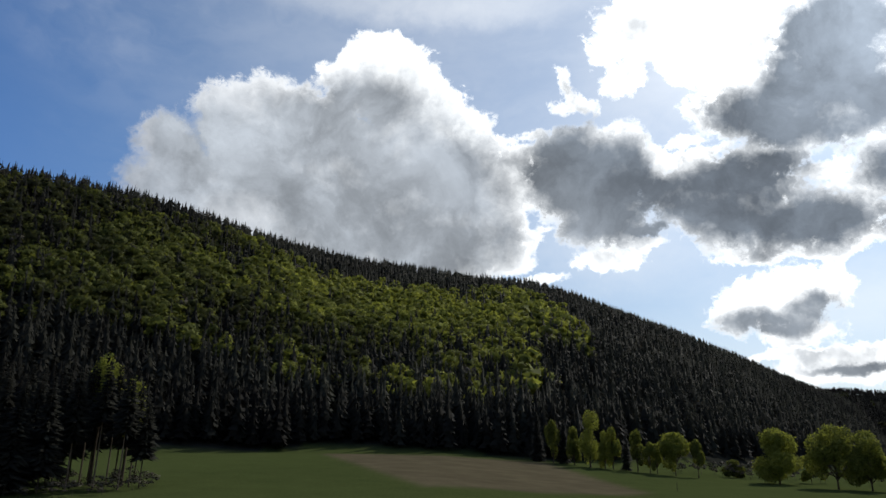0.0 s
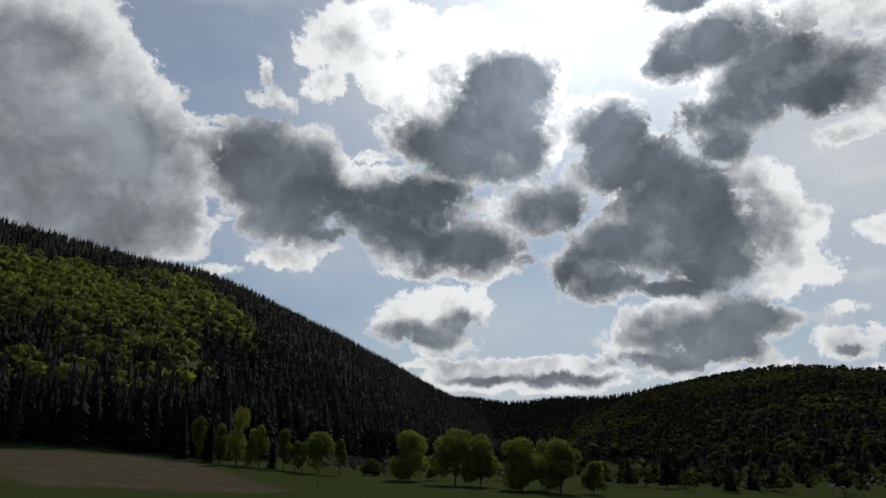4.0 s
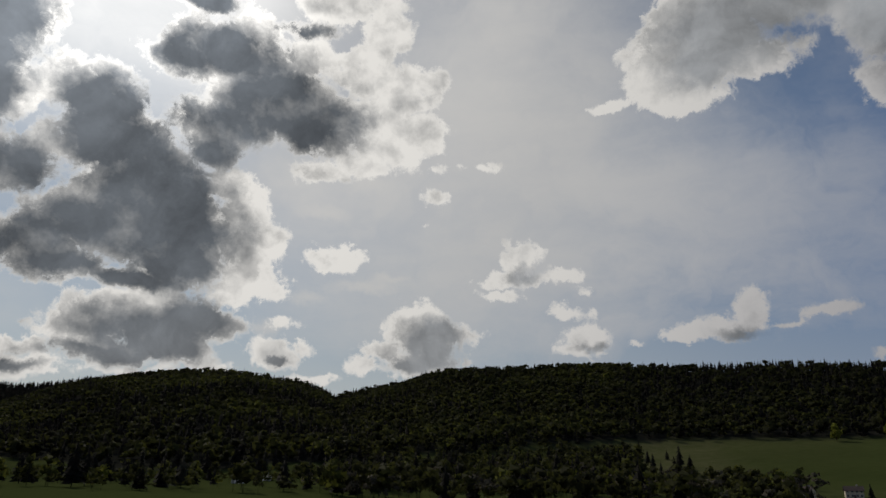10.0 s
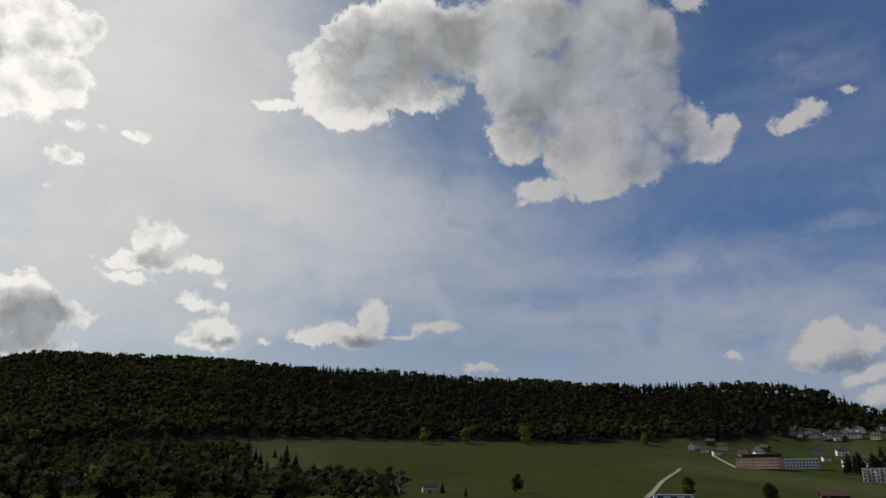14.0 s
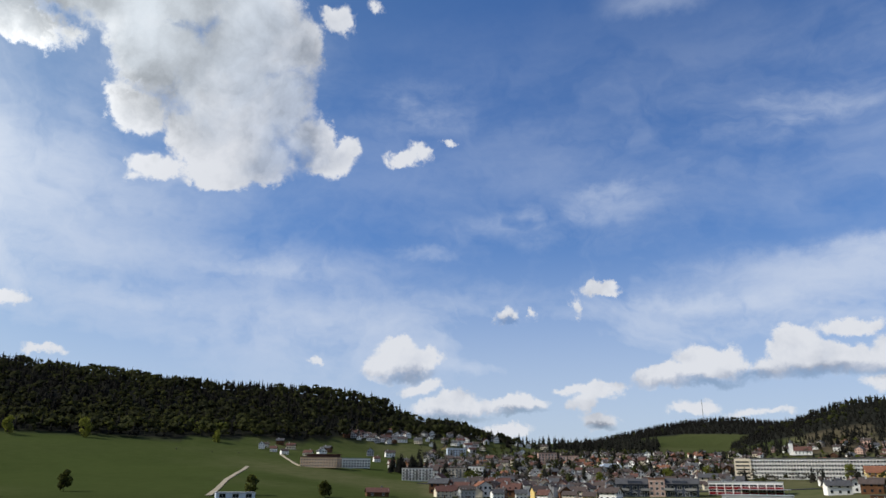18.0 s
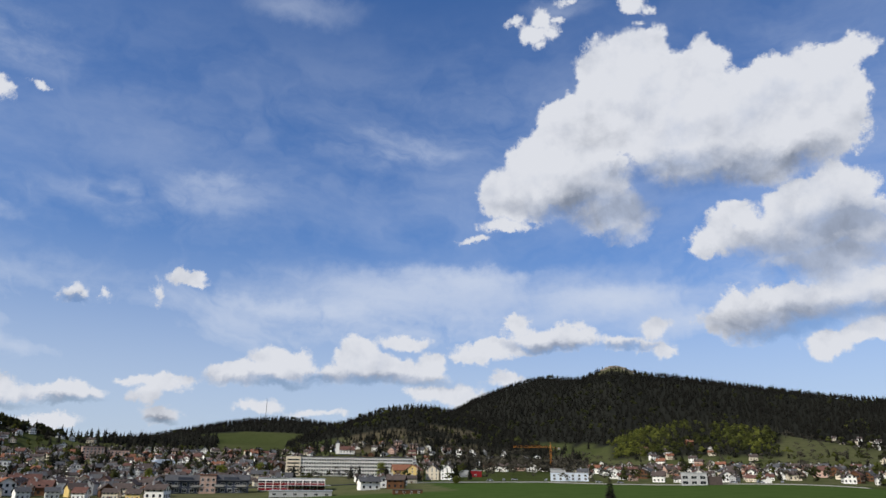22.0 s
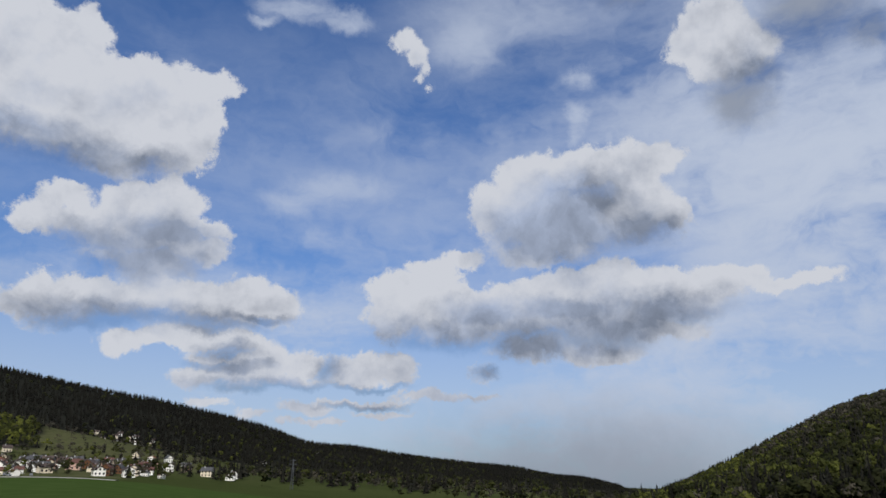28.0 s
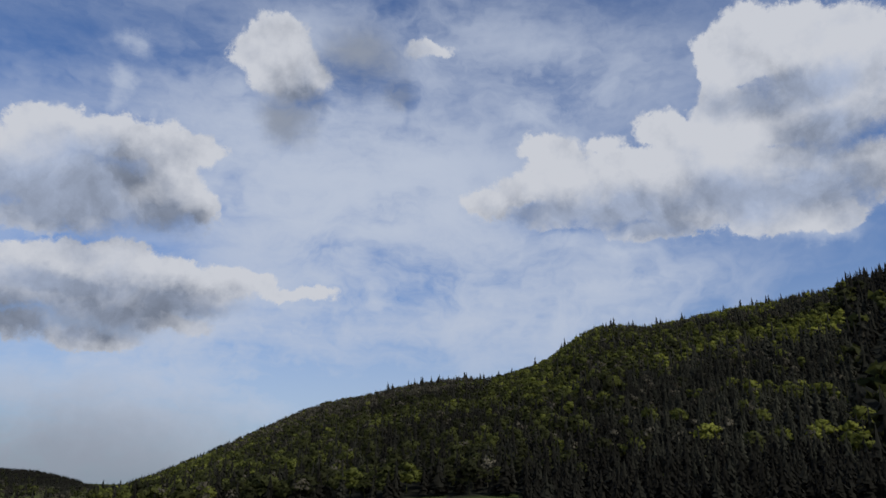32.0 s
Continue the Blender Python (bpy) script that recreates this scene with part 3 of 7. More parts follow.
def build_sky():
    world = bpy.data.worlds.new("sky")
    scene.world = world
    world.cycles.sampling_method, world.cycles.sample_map_resolution = "MANUAL", 512
    world.use_nodes = True
    tree = world.node_tree
    tree.nodes.clear()

    def make(kind, **values):
        n = tree.nodes.new(kind)
        for key, value in values.items():
            if key in n.inputs:
                n.inputs[key].default_value = value
            else:
                setattr(n, key, value)
        return n

    def plug(value, socket):
        if isinstance(value, bpy.types.NodeSocket):
            tree.links.new(value, socket)
        else:
            socket.default_value = value

    def calc(op, a, b=0.0, c=0.0, clamp=False):
        n = make("ShaderNodeMath", operation=op, use_clamp=clamp)
        for value, socket in zip((a, b, c), n.inputs):
            plug(value, socket)
        return n.outputs[0]

    def vec(op, a, b=(0, 0, 0), scale=None):
        n = make("ShaderNodeVectorMath", operation=op)
        plug(a, n.inputs[0])
        if scale is None:
            plug(b, n.inputs[1])
        else:
            plug(scale, n.inputs["Scale"])
        return n.outputs["Value"] if op in ("LENGTH", "DOT_PRODUCT") else n.outputs[0]

    def smooth(value, low, high, a=0.0, b=1.0):
        n = make("ShaderNodeMapRange", interpolation_type="SMOOTHSTEP")
        for v, key in ((value, "Value"), (low, "From Min"), (high, "From Max"), (a, "To Min"), (b, "To Max")):
            plug(v, n.inputs[key])
        return n.outputs[0]

    def blend(fac, a, b, mode="MIX"):
        n = make("ShaderNodeMix", data_type="RGBA", blend_type=mode)
        for value, socket in ((fac, n.inputs[0]), (a, n.inputs[6]), (b, n.inputs[7])):
            plug((*value, 1.0) if isinstance(value, tuple) else value, socket)
        return n.outputs[2]

    ray = make("ShaderNodeTexCoord").outputs["Generated"]
    split = make("ShaderNodeSeparateXYZ")
    turned = make("ShaderNodeVectorRotate", rotation_type="Z_AXIS")
    turned.inputs["Angle"].default_value = radians(SEAM - 180)
    tree.links.new(ray, turned.inputs["Vector"])
    tree.links.new(turned.outputs[0], split.inputs[0])
    azimuth = calc("ADD", calc("MULTIPLY", calc("ARCTAN2", split.outputs[0], split.outputs[1]), 180 / math.pi), SEAM - 180)
    elevation = calc("MULTIPLY", calc("ARCSINE", split.outputs[2]), 180 / math.pi)
    place = make("ShaderNodeCombineXYZ")
    tree.links.new(azimuth, place.inputs[0])
    tree.links.new(elevation, place.inputs[1])

    # billows: a coarse and a fine wander of the outline, and round heads on it
    wander = make("ShaderNodeTexNoise", Scale=15.0, Detail=8.0, Roughness=0.66)
    tree.links.new(ray, wander.inputs["Vector"])
    shift = vec("SCALE", vec("SUBTRACT", wander.outputs["Color"], (0.5, 0.5, 0.5)), scale=WANDER)
    point = vec("ADD", place.outputs[0], vec("MULTIPLY", shift, (1.25, 1.0, 0.0)))
    heads = make("ShaderNodeTexVoronoi", Scale=26.0, Detail=4.0, Roughness=0.62, Lacunarity=2.3)
    heads.normalize = True
    lifted = vec("ADD", ray, vec("SCALE", vec("SUBTRACT", wander.outputs["Color"], (0.5, 0.5, 0.5)), scale=0.05))
    tree.links.new(lifted, heads.inputs["Vector"])
    toward = way(SUN_AZ, SUN_EL)
    heads_lit = make("ShaderNodeTexVoronoi", Scale=26.0, Detail=4.0, Roughness=0.62, Lacunarity=2.3)
    heads_lit.normalize = True
    tree.links.new(vec("ADD", lifted, (toward.x * 0.006, toward.y * 0.006, 0.009)), heads_lit.inputs["Vector"])
    relief = calc("SUBTRACT", heads_lit.outputs["Distance"], heads.outputs["Distance"])
    swell = make("ShaderNodeTexNoise", Scale=12.0, Detail=4.0, Roughness=0.52)
    tree.links.new(ray, swell.inputs["Vector"])

    fray = make("ShaderNodeTexNoise", Scale=34.0, Detail=7.0, Roughness=0.68)
    tree.links.new(lifted, fray.inputs["Vector"])
    swell_lit = make("ShaderNodeTexNoise", Scale=12.0, Detail=4.0, Roughness=0.52)
    tree.links.new(vec("ADD", ray, (toward.x * 0.014, toward.y * 0.014, 0.024)), swell_lit.inputs["Vector"])
    billow = calc("SUBTRACT", swell_lit.outputs[0], swell.outputs[0])

    # nearness to the sun: clouds there are seen against the light
    facing = vec("DOT_PRODUCT", ray, tuple(toward))
    against = smooth(facing, 0.42, 0.84)
    glare = smooth(facing, 0.93, 1.0)

    clear = make("ShaderNodeTexSky", sky_type="NISHITA", sun_disc=False, sun_elevation=radians(SUN_EL), sun_rotation=radians(SUN_AZ),
                 air_density=1.0, dust_density=0.6, ozone_density=3.0).outputs[0]
    blue = blend(1.0, vec("SCALE", clear, scale=calc("MULTIPLY", smooth(elevation, -3.0, 26.0, 0.76, 1.0), SKY_STRENGTH)), blend(smooth(facing, 0.2, 0.8), SKY_TINT, SUNWARD_TINT), "MULTIPLY")
    lie = make("ShaderNodeMapping")
    lie.inputs["Rotation"].default_value, lie.inputs["Scale"].default_value = (0, 0, radians(-14)), (0.045, 0.17, 1.0)
    drift = make("ShaderNodeTexNoise", Scale=3.0, Detail=5.0, Roughness=0.55)
    tree.links.new(ray, drift.inputs["Vector"])
    tree.links.new(vec("ADD", place.outputs[0], vec("SCALE", vec("SUBTRACT", drift.outputs["Color"], (0.5, 0.5, 0.5)), scale=5.0)), lie.inputs["Vector"])
    streak = make("ShaderNodeTexNoise", Scale=1.0, Detail=8.0, Roughness=0.6)
    tree.links.new(lie.outputs[0], streak.inputs["Vector"])
    streaks = smooth(streak.outputs[0], 0.27, 0.75, calc("ADD", calc("MULTIPLY", against, 0.6), 0.12), calc("SUBTRACT", 1.6, calc("MULTIPLY", against, 0.35)))
    white = blend(against, FRONT_WHITE, BACK_WHITE)
    grey = blend(smooth(facing, 0.76, 0.93), blend(smooth(facing, 0.3, 0.62), FRONT_GREY, MIDDLE_GREY), BACK_GREY)
    haze = blend(against, FRONT_HAZE, BACK_HAZE)
    patch = make("ShaderNodeTexNoise", Scale=7.0, Detail=6.0, Roughness=0.62, Distortion=0.4)
    tree.links.new(lifted, patch.inputs["Vector"])
    mottle = calc("MULTIPLY", smooth(patch.outputs[0], 0.28, 0.72, 0.68, 1.5), smooth(swell.outputs[0], 0.3, 0.7, 0.88, 1.14))
    raggedness = calc("ADD", calc("MULTIPLY", against, 0.5), 0.75)
    flare = calc("ADD", calc("ADD", calc("MULTIPLY", calc("POWER", glare, 2.0), 1.5), 1.0), calc("MULTIPLY", smooth(facing, 0.78, 0.95), 0.15))

    def sector(a0, a1):
        def here(group, margin):
            return [p for p in group if p[0] + p[2] + margin > a0 and p[0] - p[2] - margin < a1]

        raw = make("ShaderNodeGroup", node_tree=field(here(VEIL, 0), here(BODY, 3), here(SHADE, 3), a0 * 1e-6))
        plug(point, raw.inputs[0])
        thin, body, core = raw.outputs
        thin = calc("ADD", thin, calc("MULTIPLY", smooth(facing, 0.35, 0.97), 0.3))
        dull = smooth(calc("SUBTRACT", 1.0, core), -0.4, 0.7, 0.0, calc("SUBTRACT", 0.42, calc("MULTIPLY", against, 0.42)))
        thin = calc("SUBTRACT", 1.0, calc("POWER", 2.718, calc("MULTIPLY", calc("MULTIPLY", thin, streaks), -1.25)))
        thin = calc("MAXIMUM", thin, smooth(elevation, 22.0, 1.0, 0.0, 0.68))
        colour = blend(thin, blue, vec("SCALE", haze, scale=calc("MULTIPLY", flare, calc("SUBTRACT", 1.0, dull))))
        depth = calc("SUBTRACT", 1.0, body)
        depth = calc("ADD", depth, calc("MULTIPLY", calc("SUBTRACT", 0.42, heads.outputs["Distance"]), 0.45))
        depth = calc("ADD", depth, calc("MULTIPLY", calc("SUBTRACT", fray.outputs[0], 0.52), raggedness))
        inner = calc("SUBTRACT", calc("ADD", calc("MULTIPLY", against, 0.2), 1.0), core)
        cover = smooth(depth, -0.04, calc("ADD", 0.2, smooth(inner, -0.5, 0.5, 0.0, calc("SUBTRACT", 0.45, calc("MULTIPLY", against, 0.35)))))
        inner = calc("ADD", inner, calc("MULTIPLY", calc("SUBTRACT", swell.outputs[0], 0.5), calc("ADD", calc("MULTIPLY", against, 0.6), 0.7)))
        inner = calc("ADD", inner, calc("MULTIPLY", calc("SUBTRACT", fray.outputs[0], 0.5), 0.5))
        shade = smooth(inner, calc("ADD", calc("MULTIPLY", against, 0.7), -1.3), 0.92)
        shade = calc("ADD", shade, calc("MULTIPLY", billow, BILLOW))
        shade = calc("SUBTRACT", shade, calc("MULTIPLY", relief, RELIEF))
        shade = calc("ADD", shade, calc("MULTIPLY", smooth(depth, 0.05, 0.8), calc("ADD", calc("MULTIPLY", against, 0.06), 0.1)), clamp=True)
        shade = calc("MULTIPLY", shade, calc("MAXIMUM", smooth(calc("ADD", calc("ADD", depth, calc("MULTIPLY", calc("SUBTRACT", fray.outputs[0], 0.5), 0.9)), calc("MULTIPLY", calc("SUBTRACT", swell.outputs[0], 0.5), 0.9)), -0.22, 0.34), calc("SUBTRACT", 1.0, against)))
        tone = calc("SUBTRACT", 0.45, calc("MULTIPLY", against, 0.3))
        shade = calc("DIVIDE", calc("SUBTRACT", 1.0, calc("POWER", tone, calc("POWER", shade, 1.3))), calc("SUBTRACT", 1.0, tone))
        cloud = vec("SCALE", blend(shade, white, vec("SCALE", grey, scale=mottle)), scale=flare)
        colour = blend(cover, colour, cloud)
        return make("ShaderNodeBackground", Color=(0, 0, 0, 1), Strength=1.0), colour

    step = 360 / SECTORS
    shader = None
    for k in reversed(range(SECTORS)):
        a0 = SEAM - 360 + k * step
        background, colour = sector(a0, a0 + step)
        plug(colour, background.inputs["Color"])
        if shader is None:
            shader = background.outputs[0]
        else:
            mix = make("ShaderNodeMixShader")
            plug(calc("LESS_THAN", azimuth, a0 + step), mix.inputs[0])
            plug(shader, mix.inputs[1])
            plug(background.outputs[0], mix.inputs[2])
            shader = mix.outputs[0]
    tree.links.new(shader, make("ShaderNodeOutputWorld").inputs["Surface"])


SEAM, SECTORS = 310, 12
SKY_STRENGTH, SKY_TINT, SUNWARD_TINT, WANDER, RELIEF, BILLOW = 0.1, (0.67, 0.98, 1.38), (1.0, 1.14, 1.16), 3.2, 0.55, 1.7
FRONT_WHITE, FRONT_GREY, FRONT_HAZE = (0.76, 0.77, 0.81), (0.32, 0.365, 0.465), (0.64, 0.7, 0.82)
BACK_WHITE, BACK_GREY, BACK_HAZE = (1.5, 1.5, 1.46), (0.175, 0.2, 0.23), (1.12, 1.13, 1.12)
MIDDLE_GREY = (0.46, 0.49, 0.52)
build_sky()


# ---------------------------------------------------------------- nodes and materials
def mat(name):
    m = bpy.data.materials.new(name)
    m.use_nodes = True
    m.node_tree.nodes.clear()
    return m, m.node_tree


def node(tree, kind, **values):
    n = tree.nodes.new(kind)
    for key, value in values.items():
        if key in n.inputs:
            n.inputs[key].default_value = value
        else:
            setattr(n, key, value)
    return n


def link(tree, a, b):
    tree.links.new(a, b)


def ramp(tree, source, *stops):
    r = tree.nodes.new("ShaderNodeValToRGB")
    while len(r.color_ramp.elements) < len(stops):
        r.color_ramp.elements.new(0.5)
    for e, (p, c) in zip(r.color_ramp.elements, stops):
        e.position, e.color = p, (*c, 1.0)
    link(tree, source, r.inputs[0])
    return r.outputs[0]


def mixed(tree, fac, a, b, mode="MIX"):
    m = tree.nodes.new("ShaderNodeMix")
    m.data_type, m.blend_type = "RGBA", mode
    for value, socket in ((fac, m.inputs[0]), (a, m.inputs[6]), (b, m.inputs[7])):
        if isinstance(value, bpy.types.NodeSocket):
            link(tree, value, socket)
        elif isinstance(value, (int, float)):
            socket.default_value = value
        else:
            socket.default_value = (*value, 1.0)
    return m.outputs[2]


def grain(tree, scale, detail=4.0, rough=0.6, coords="Object"):
    c = tree.nodes.new("ShaderNodeTexCoord")
    n = node(tree, "ShaderNodeTexNoise", Scale=scale, Detail=detail, Roughness=rough)
    link(tree, c.outputs[coords], n.inputs["Vector"])
    return n.outputs[0]


def surface(tree, colour, roughness=0.8, bump=None, strength=0.3, distance=0.05, metallic=0.0):
    p = node(tree, "ShaderNodeBsdfPrincipled", Roughness=roughness, Metallic=metallic)
    p.inputs["Specular IOR Level"].default_value = 0.5 if roughness < 0.7 else 0.08 if roughness < 1 else 0.0
    if isinstance(colour, bpy.types.NodeSocket):
        link(tree, colour, p.inputs["Base Color"])
    else:
        p.inputs["Base Color"].default_value = (*colour, 1.0)
    if bump is not None:
        b = node(tree, "ShaderNodeBump", Strength=strength, Distance=distance)
        link(tree, bump, b.inputs["Height"])
        link(tree, b.outputs[0], p.inputs["Normal"])
    o = tree.nodes.new("ShaderNodeOutputMaterial")
    link(tree, p.outputs[0], o.inputs[0])
    return p


def plain(name, colour, vary=0.18, scale=0.6, roughness=0.8, strength=0.15, metallic=0.0):
    """Paint, plaster, tile or metal with blotches, fine grain and a shift from piece to piece."""
    m, tree = mat(name)
    coarse, fine = grain(tree, scale, 3.0), grain(tree, scale * 14, 3.0)
    dark, light = [c * (1 - vary) for c in colour], [min(0.95, c * (1 + vary)) for c in colour]
    c = ramp(tree, coarse, (0.3, dark), (0.7, light))
    c = mixed(tree, 0.35, c, ramp(tree, fine, (0.35, dark), (0.65, light)))
    info = tree.nodes.new("ShaderNodeObjectInfo")
    c = mixed(tree, 0.5, c, ramp(tree, info.outputs["Random"], (0.0, dark), (1.0, light)), "SOFT_LIGHT")
    surface(tree, c, roughness, fine, strength, 0.03, metallic)
    return m


def foliage(name, stops, through_leaf, glow=(1.0, 1.0, 1.0)):
    """Leaves or needles: the colour goes tree by tree, with light shining through."""
    m, tree = mat(name)
    tint = node(tree, "ShaderNodeAttribute", attribute_name="tint")
    geo = tree.nodes.new("ShaderNodeNewGeometry")
    c = ramp(tree, tint.outputs["Fac"], *stops)
    c = mixed(tree, 0.2, c, ramp(tree, geo.outputs["Random Per Island"], (0.0, (0.28, 0.3, 0.28)), (1.0, (0.72, 0.7, 0.66))), "OVERLAY")
    c = mixed(tree, 0.3, c, ramp(tree, grain(tree, 0.35, 3.0), (0.3, (0.3, 0.3, 0.3)), (0.7, (0.7, 0.7, 0.7))), "OVERLAY")
    d = node(tree, "ShaderNodeBsdfPrincipled", Roughness=0.75)
    d.inputs["Specular IOR Level"].default_value = 0.02
    t = tree.nodes.new("ShaderNodeBsdfTranslucent")
    link(tree, c, d.inputs["Base Color"])
    link(tree, mixed(tree, 1.0, c, glow, "MULTIPLY"), t.inputs["Color"])
    mix = node(tree, "ShaderNodeMixShader", Fac=through_leaf)
    link(tree, d.outputs[0], mix.inputs[1])
    link(tree, t.outputs[0], mix.inputs[2])
    o = tree.nodes.new("ShaderNodeOutputMaterial")
    link(tree, mix.outputs[0], o.inputs[0])
    return m


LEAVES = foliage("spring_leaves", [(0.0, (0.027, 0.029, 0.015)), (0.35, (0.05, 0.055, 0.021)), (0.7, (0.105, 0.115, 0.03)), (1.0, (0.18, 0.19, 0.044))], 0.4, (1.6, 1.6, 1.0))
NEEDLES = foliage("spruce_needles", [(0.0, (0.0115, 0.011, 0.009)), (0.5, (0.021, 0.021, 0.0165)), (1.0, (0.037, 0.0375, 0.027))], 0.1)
TWIGS = foliage("bare_twigs", [(0.0, (0.05, 0.045, 0.035)), (1.0, (0.11, 0.1, 0.075))], 0.2)
BARK = plain("bark", (0.1, 0.08, 0.06), 0.35, 2.0, 0.95, 0.6)
PALE_BARK = plain("pale_bark", (0.2, 0.16, 0.12), 0.3, 2.0, 0.9, 0.4)

# ---------------------------------------------------------------- the lie of the land
def hash2(i, j):
    n = np.sin(i * 127.1 + j * 311.7) * 43758.5453
    return n - np.floor(n)


def lumps(x, y, size, octaves=3):
    """Smooth value noise, about -0.5 to 0.5, on features of that size in metres."""
    total, weight, s = 0.0, 0.5, size
    for _ in range(octaves):
        u, v = x / s, y / s
        i, j = np.floor(u), np.floor(v)
        fu, fv = u - i, v - j
        fu, fv = fu * fu * (3 - 2 * fu), fv * fv * (3 - 2 * fv)
        a = hash2(i, j) * (1 - fu) + hash2(i + 1, j) * fu
        b = hash2(i, j + 1) * (1 - fu) + hash2(i + 1, j + 1) * fu
        total, weight, s = total + (a * (1 - fv) + b * fv - 0.5) * weight, weight * 0.5, s * 0.47
    return total


def bend(a, xs, ys):
    """Smooth interpolation through stations."""
    a = np.asarray(a, float)
    xs, ys = np.asarray(xs, float), np.asarray(ys, float)
    k = np.clip(np.searchsorted(xs, a) - 1, 0, len(xs) - 2)
    h = xs[k + 1] - xs[k]
    t = np.clip((a - xs[k]) / h, 0, 1)
    slope = np.gradient(ys, xs)
    t2, t3 = t * t, t * t * t
    return (2 * t3 - 3 * t2 + 1) * ys[k] + (t3 - 2 * t2 + t) * h * slope[k] + (3 * t2 - 2 * t3) * ys[k + 1] + (t3 - t2) * h * slope[k + 1]


# The valley floor: azimuth, then heights at 150, 300, 500, 800, 1200 and 2000 m from the mast point.
FLOOR_REACH = [40, 150, 300, 500, 800, 1200, 2000, 3200, 4900]
FLOOR = [
    (0, 11, 23, 34, 40, 50, 60),
    (12, 9, 19, 28, 34, 45, 60),
    (24, 9.5, 14.6, 19, 24, 35, 60),
    (30, 9.3, 13.6, 15, 20, 32, 60),
    (36, 8.6, 12.2, 12, 16, 30, 60),
    (56, 6, 9.5, 12.5, 24, 50, 80),
    (78, 4, 6, 18, 42, 70, 90),
    (96, 4, 5, 13, 53, 80, 95),
    (118, 4, 5, 18, 46, 80, 90),
    (130, 3, 4, 13, 34, 62, 85),
    (142, 3, 2, 9, 28, 58, 105),
    (154, 3, 3, 10, 28, 55, 112),
    (168, 5, 7, 12, 27, 48, 90),
    (182, 8, 9.5, 12, 22, 45, 80),
    (196, 9, 10.5, 12.5, 24, 45, 80),
    (206, 7, 6, 6, 14, 25, 40),
    (222, 3, -2, -4, 0, 5, 0),
    (240, 1, -6, -10, -14, -18, -26),
    (262, 2, 0, 6, 10, 10, 0),
    (300, 6, 12, 24, 30, 40, 40),
    (340, 11, 22, 34, 40, 50, 60),
    (360, 11, 23, 34, 40, 50, 60),
]
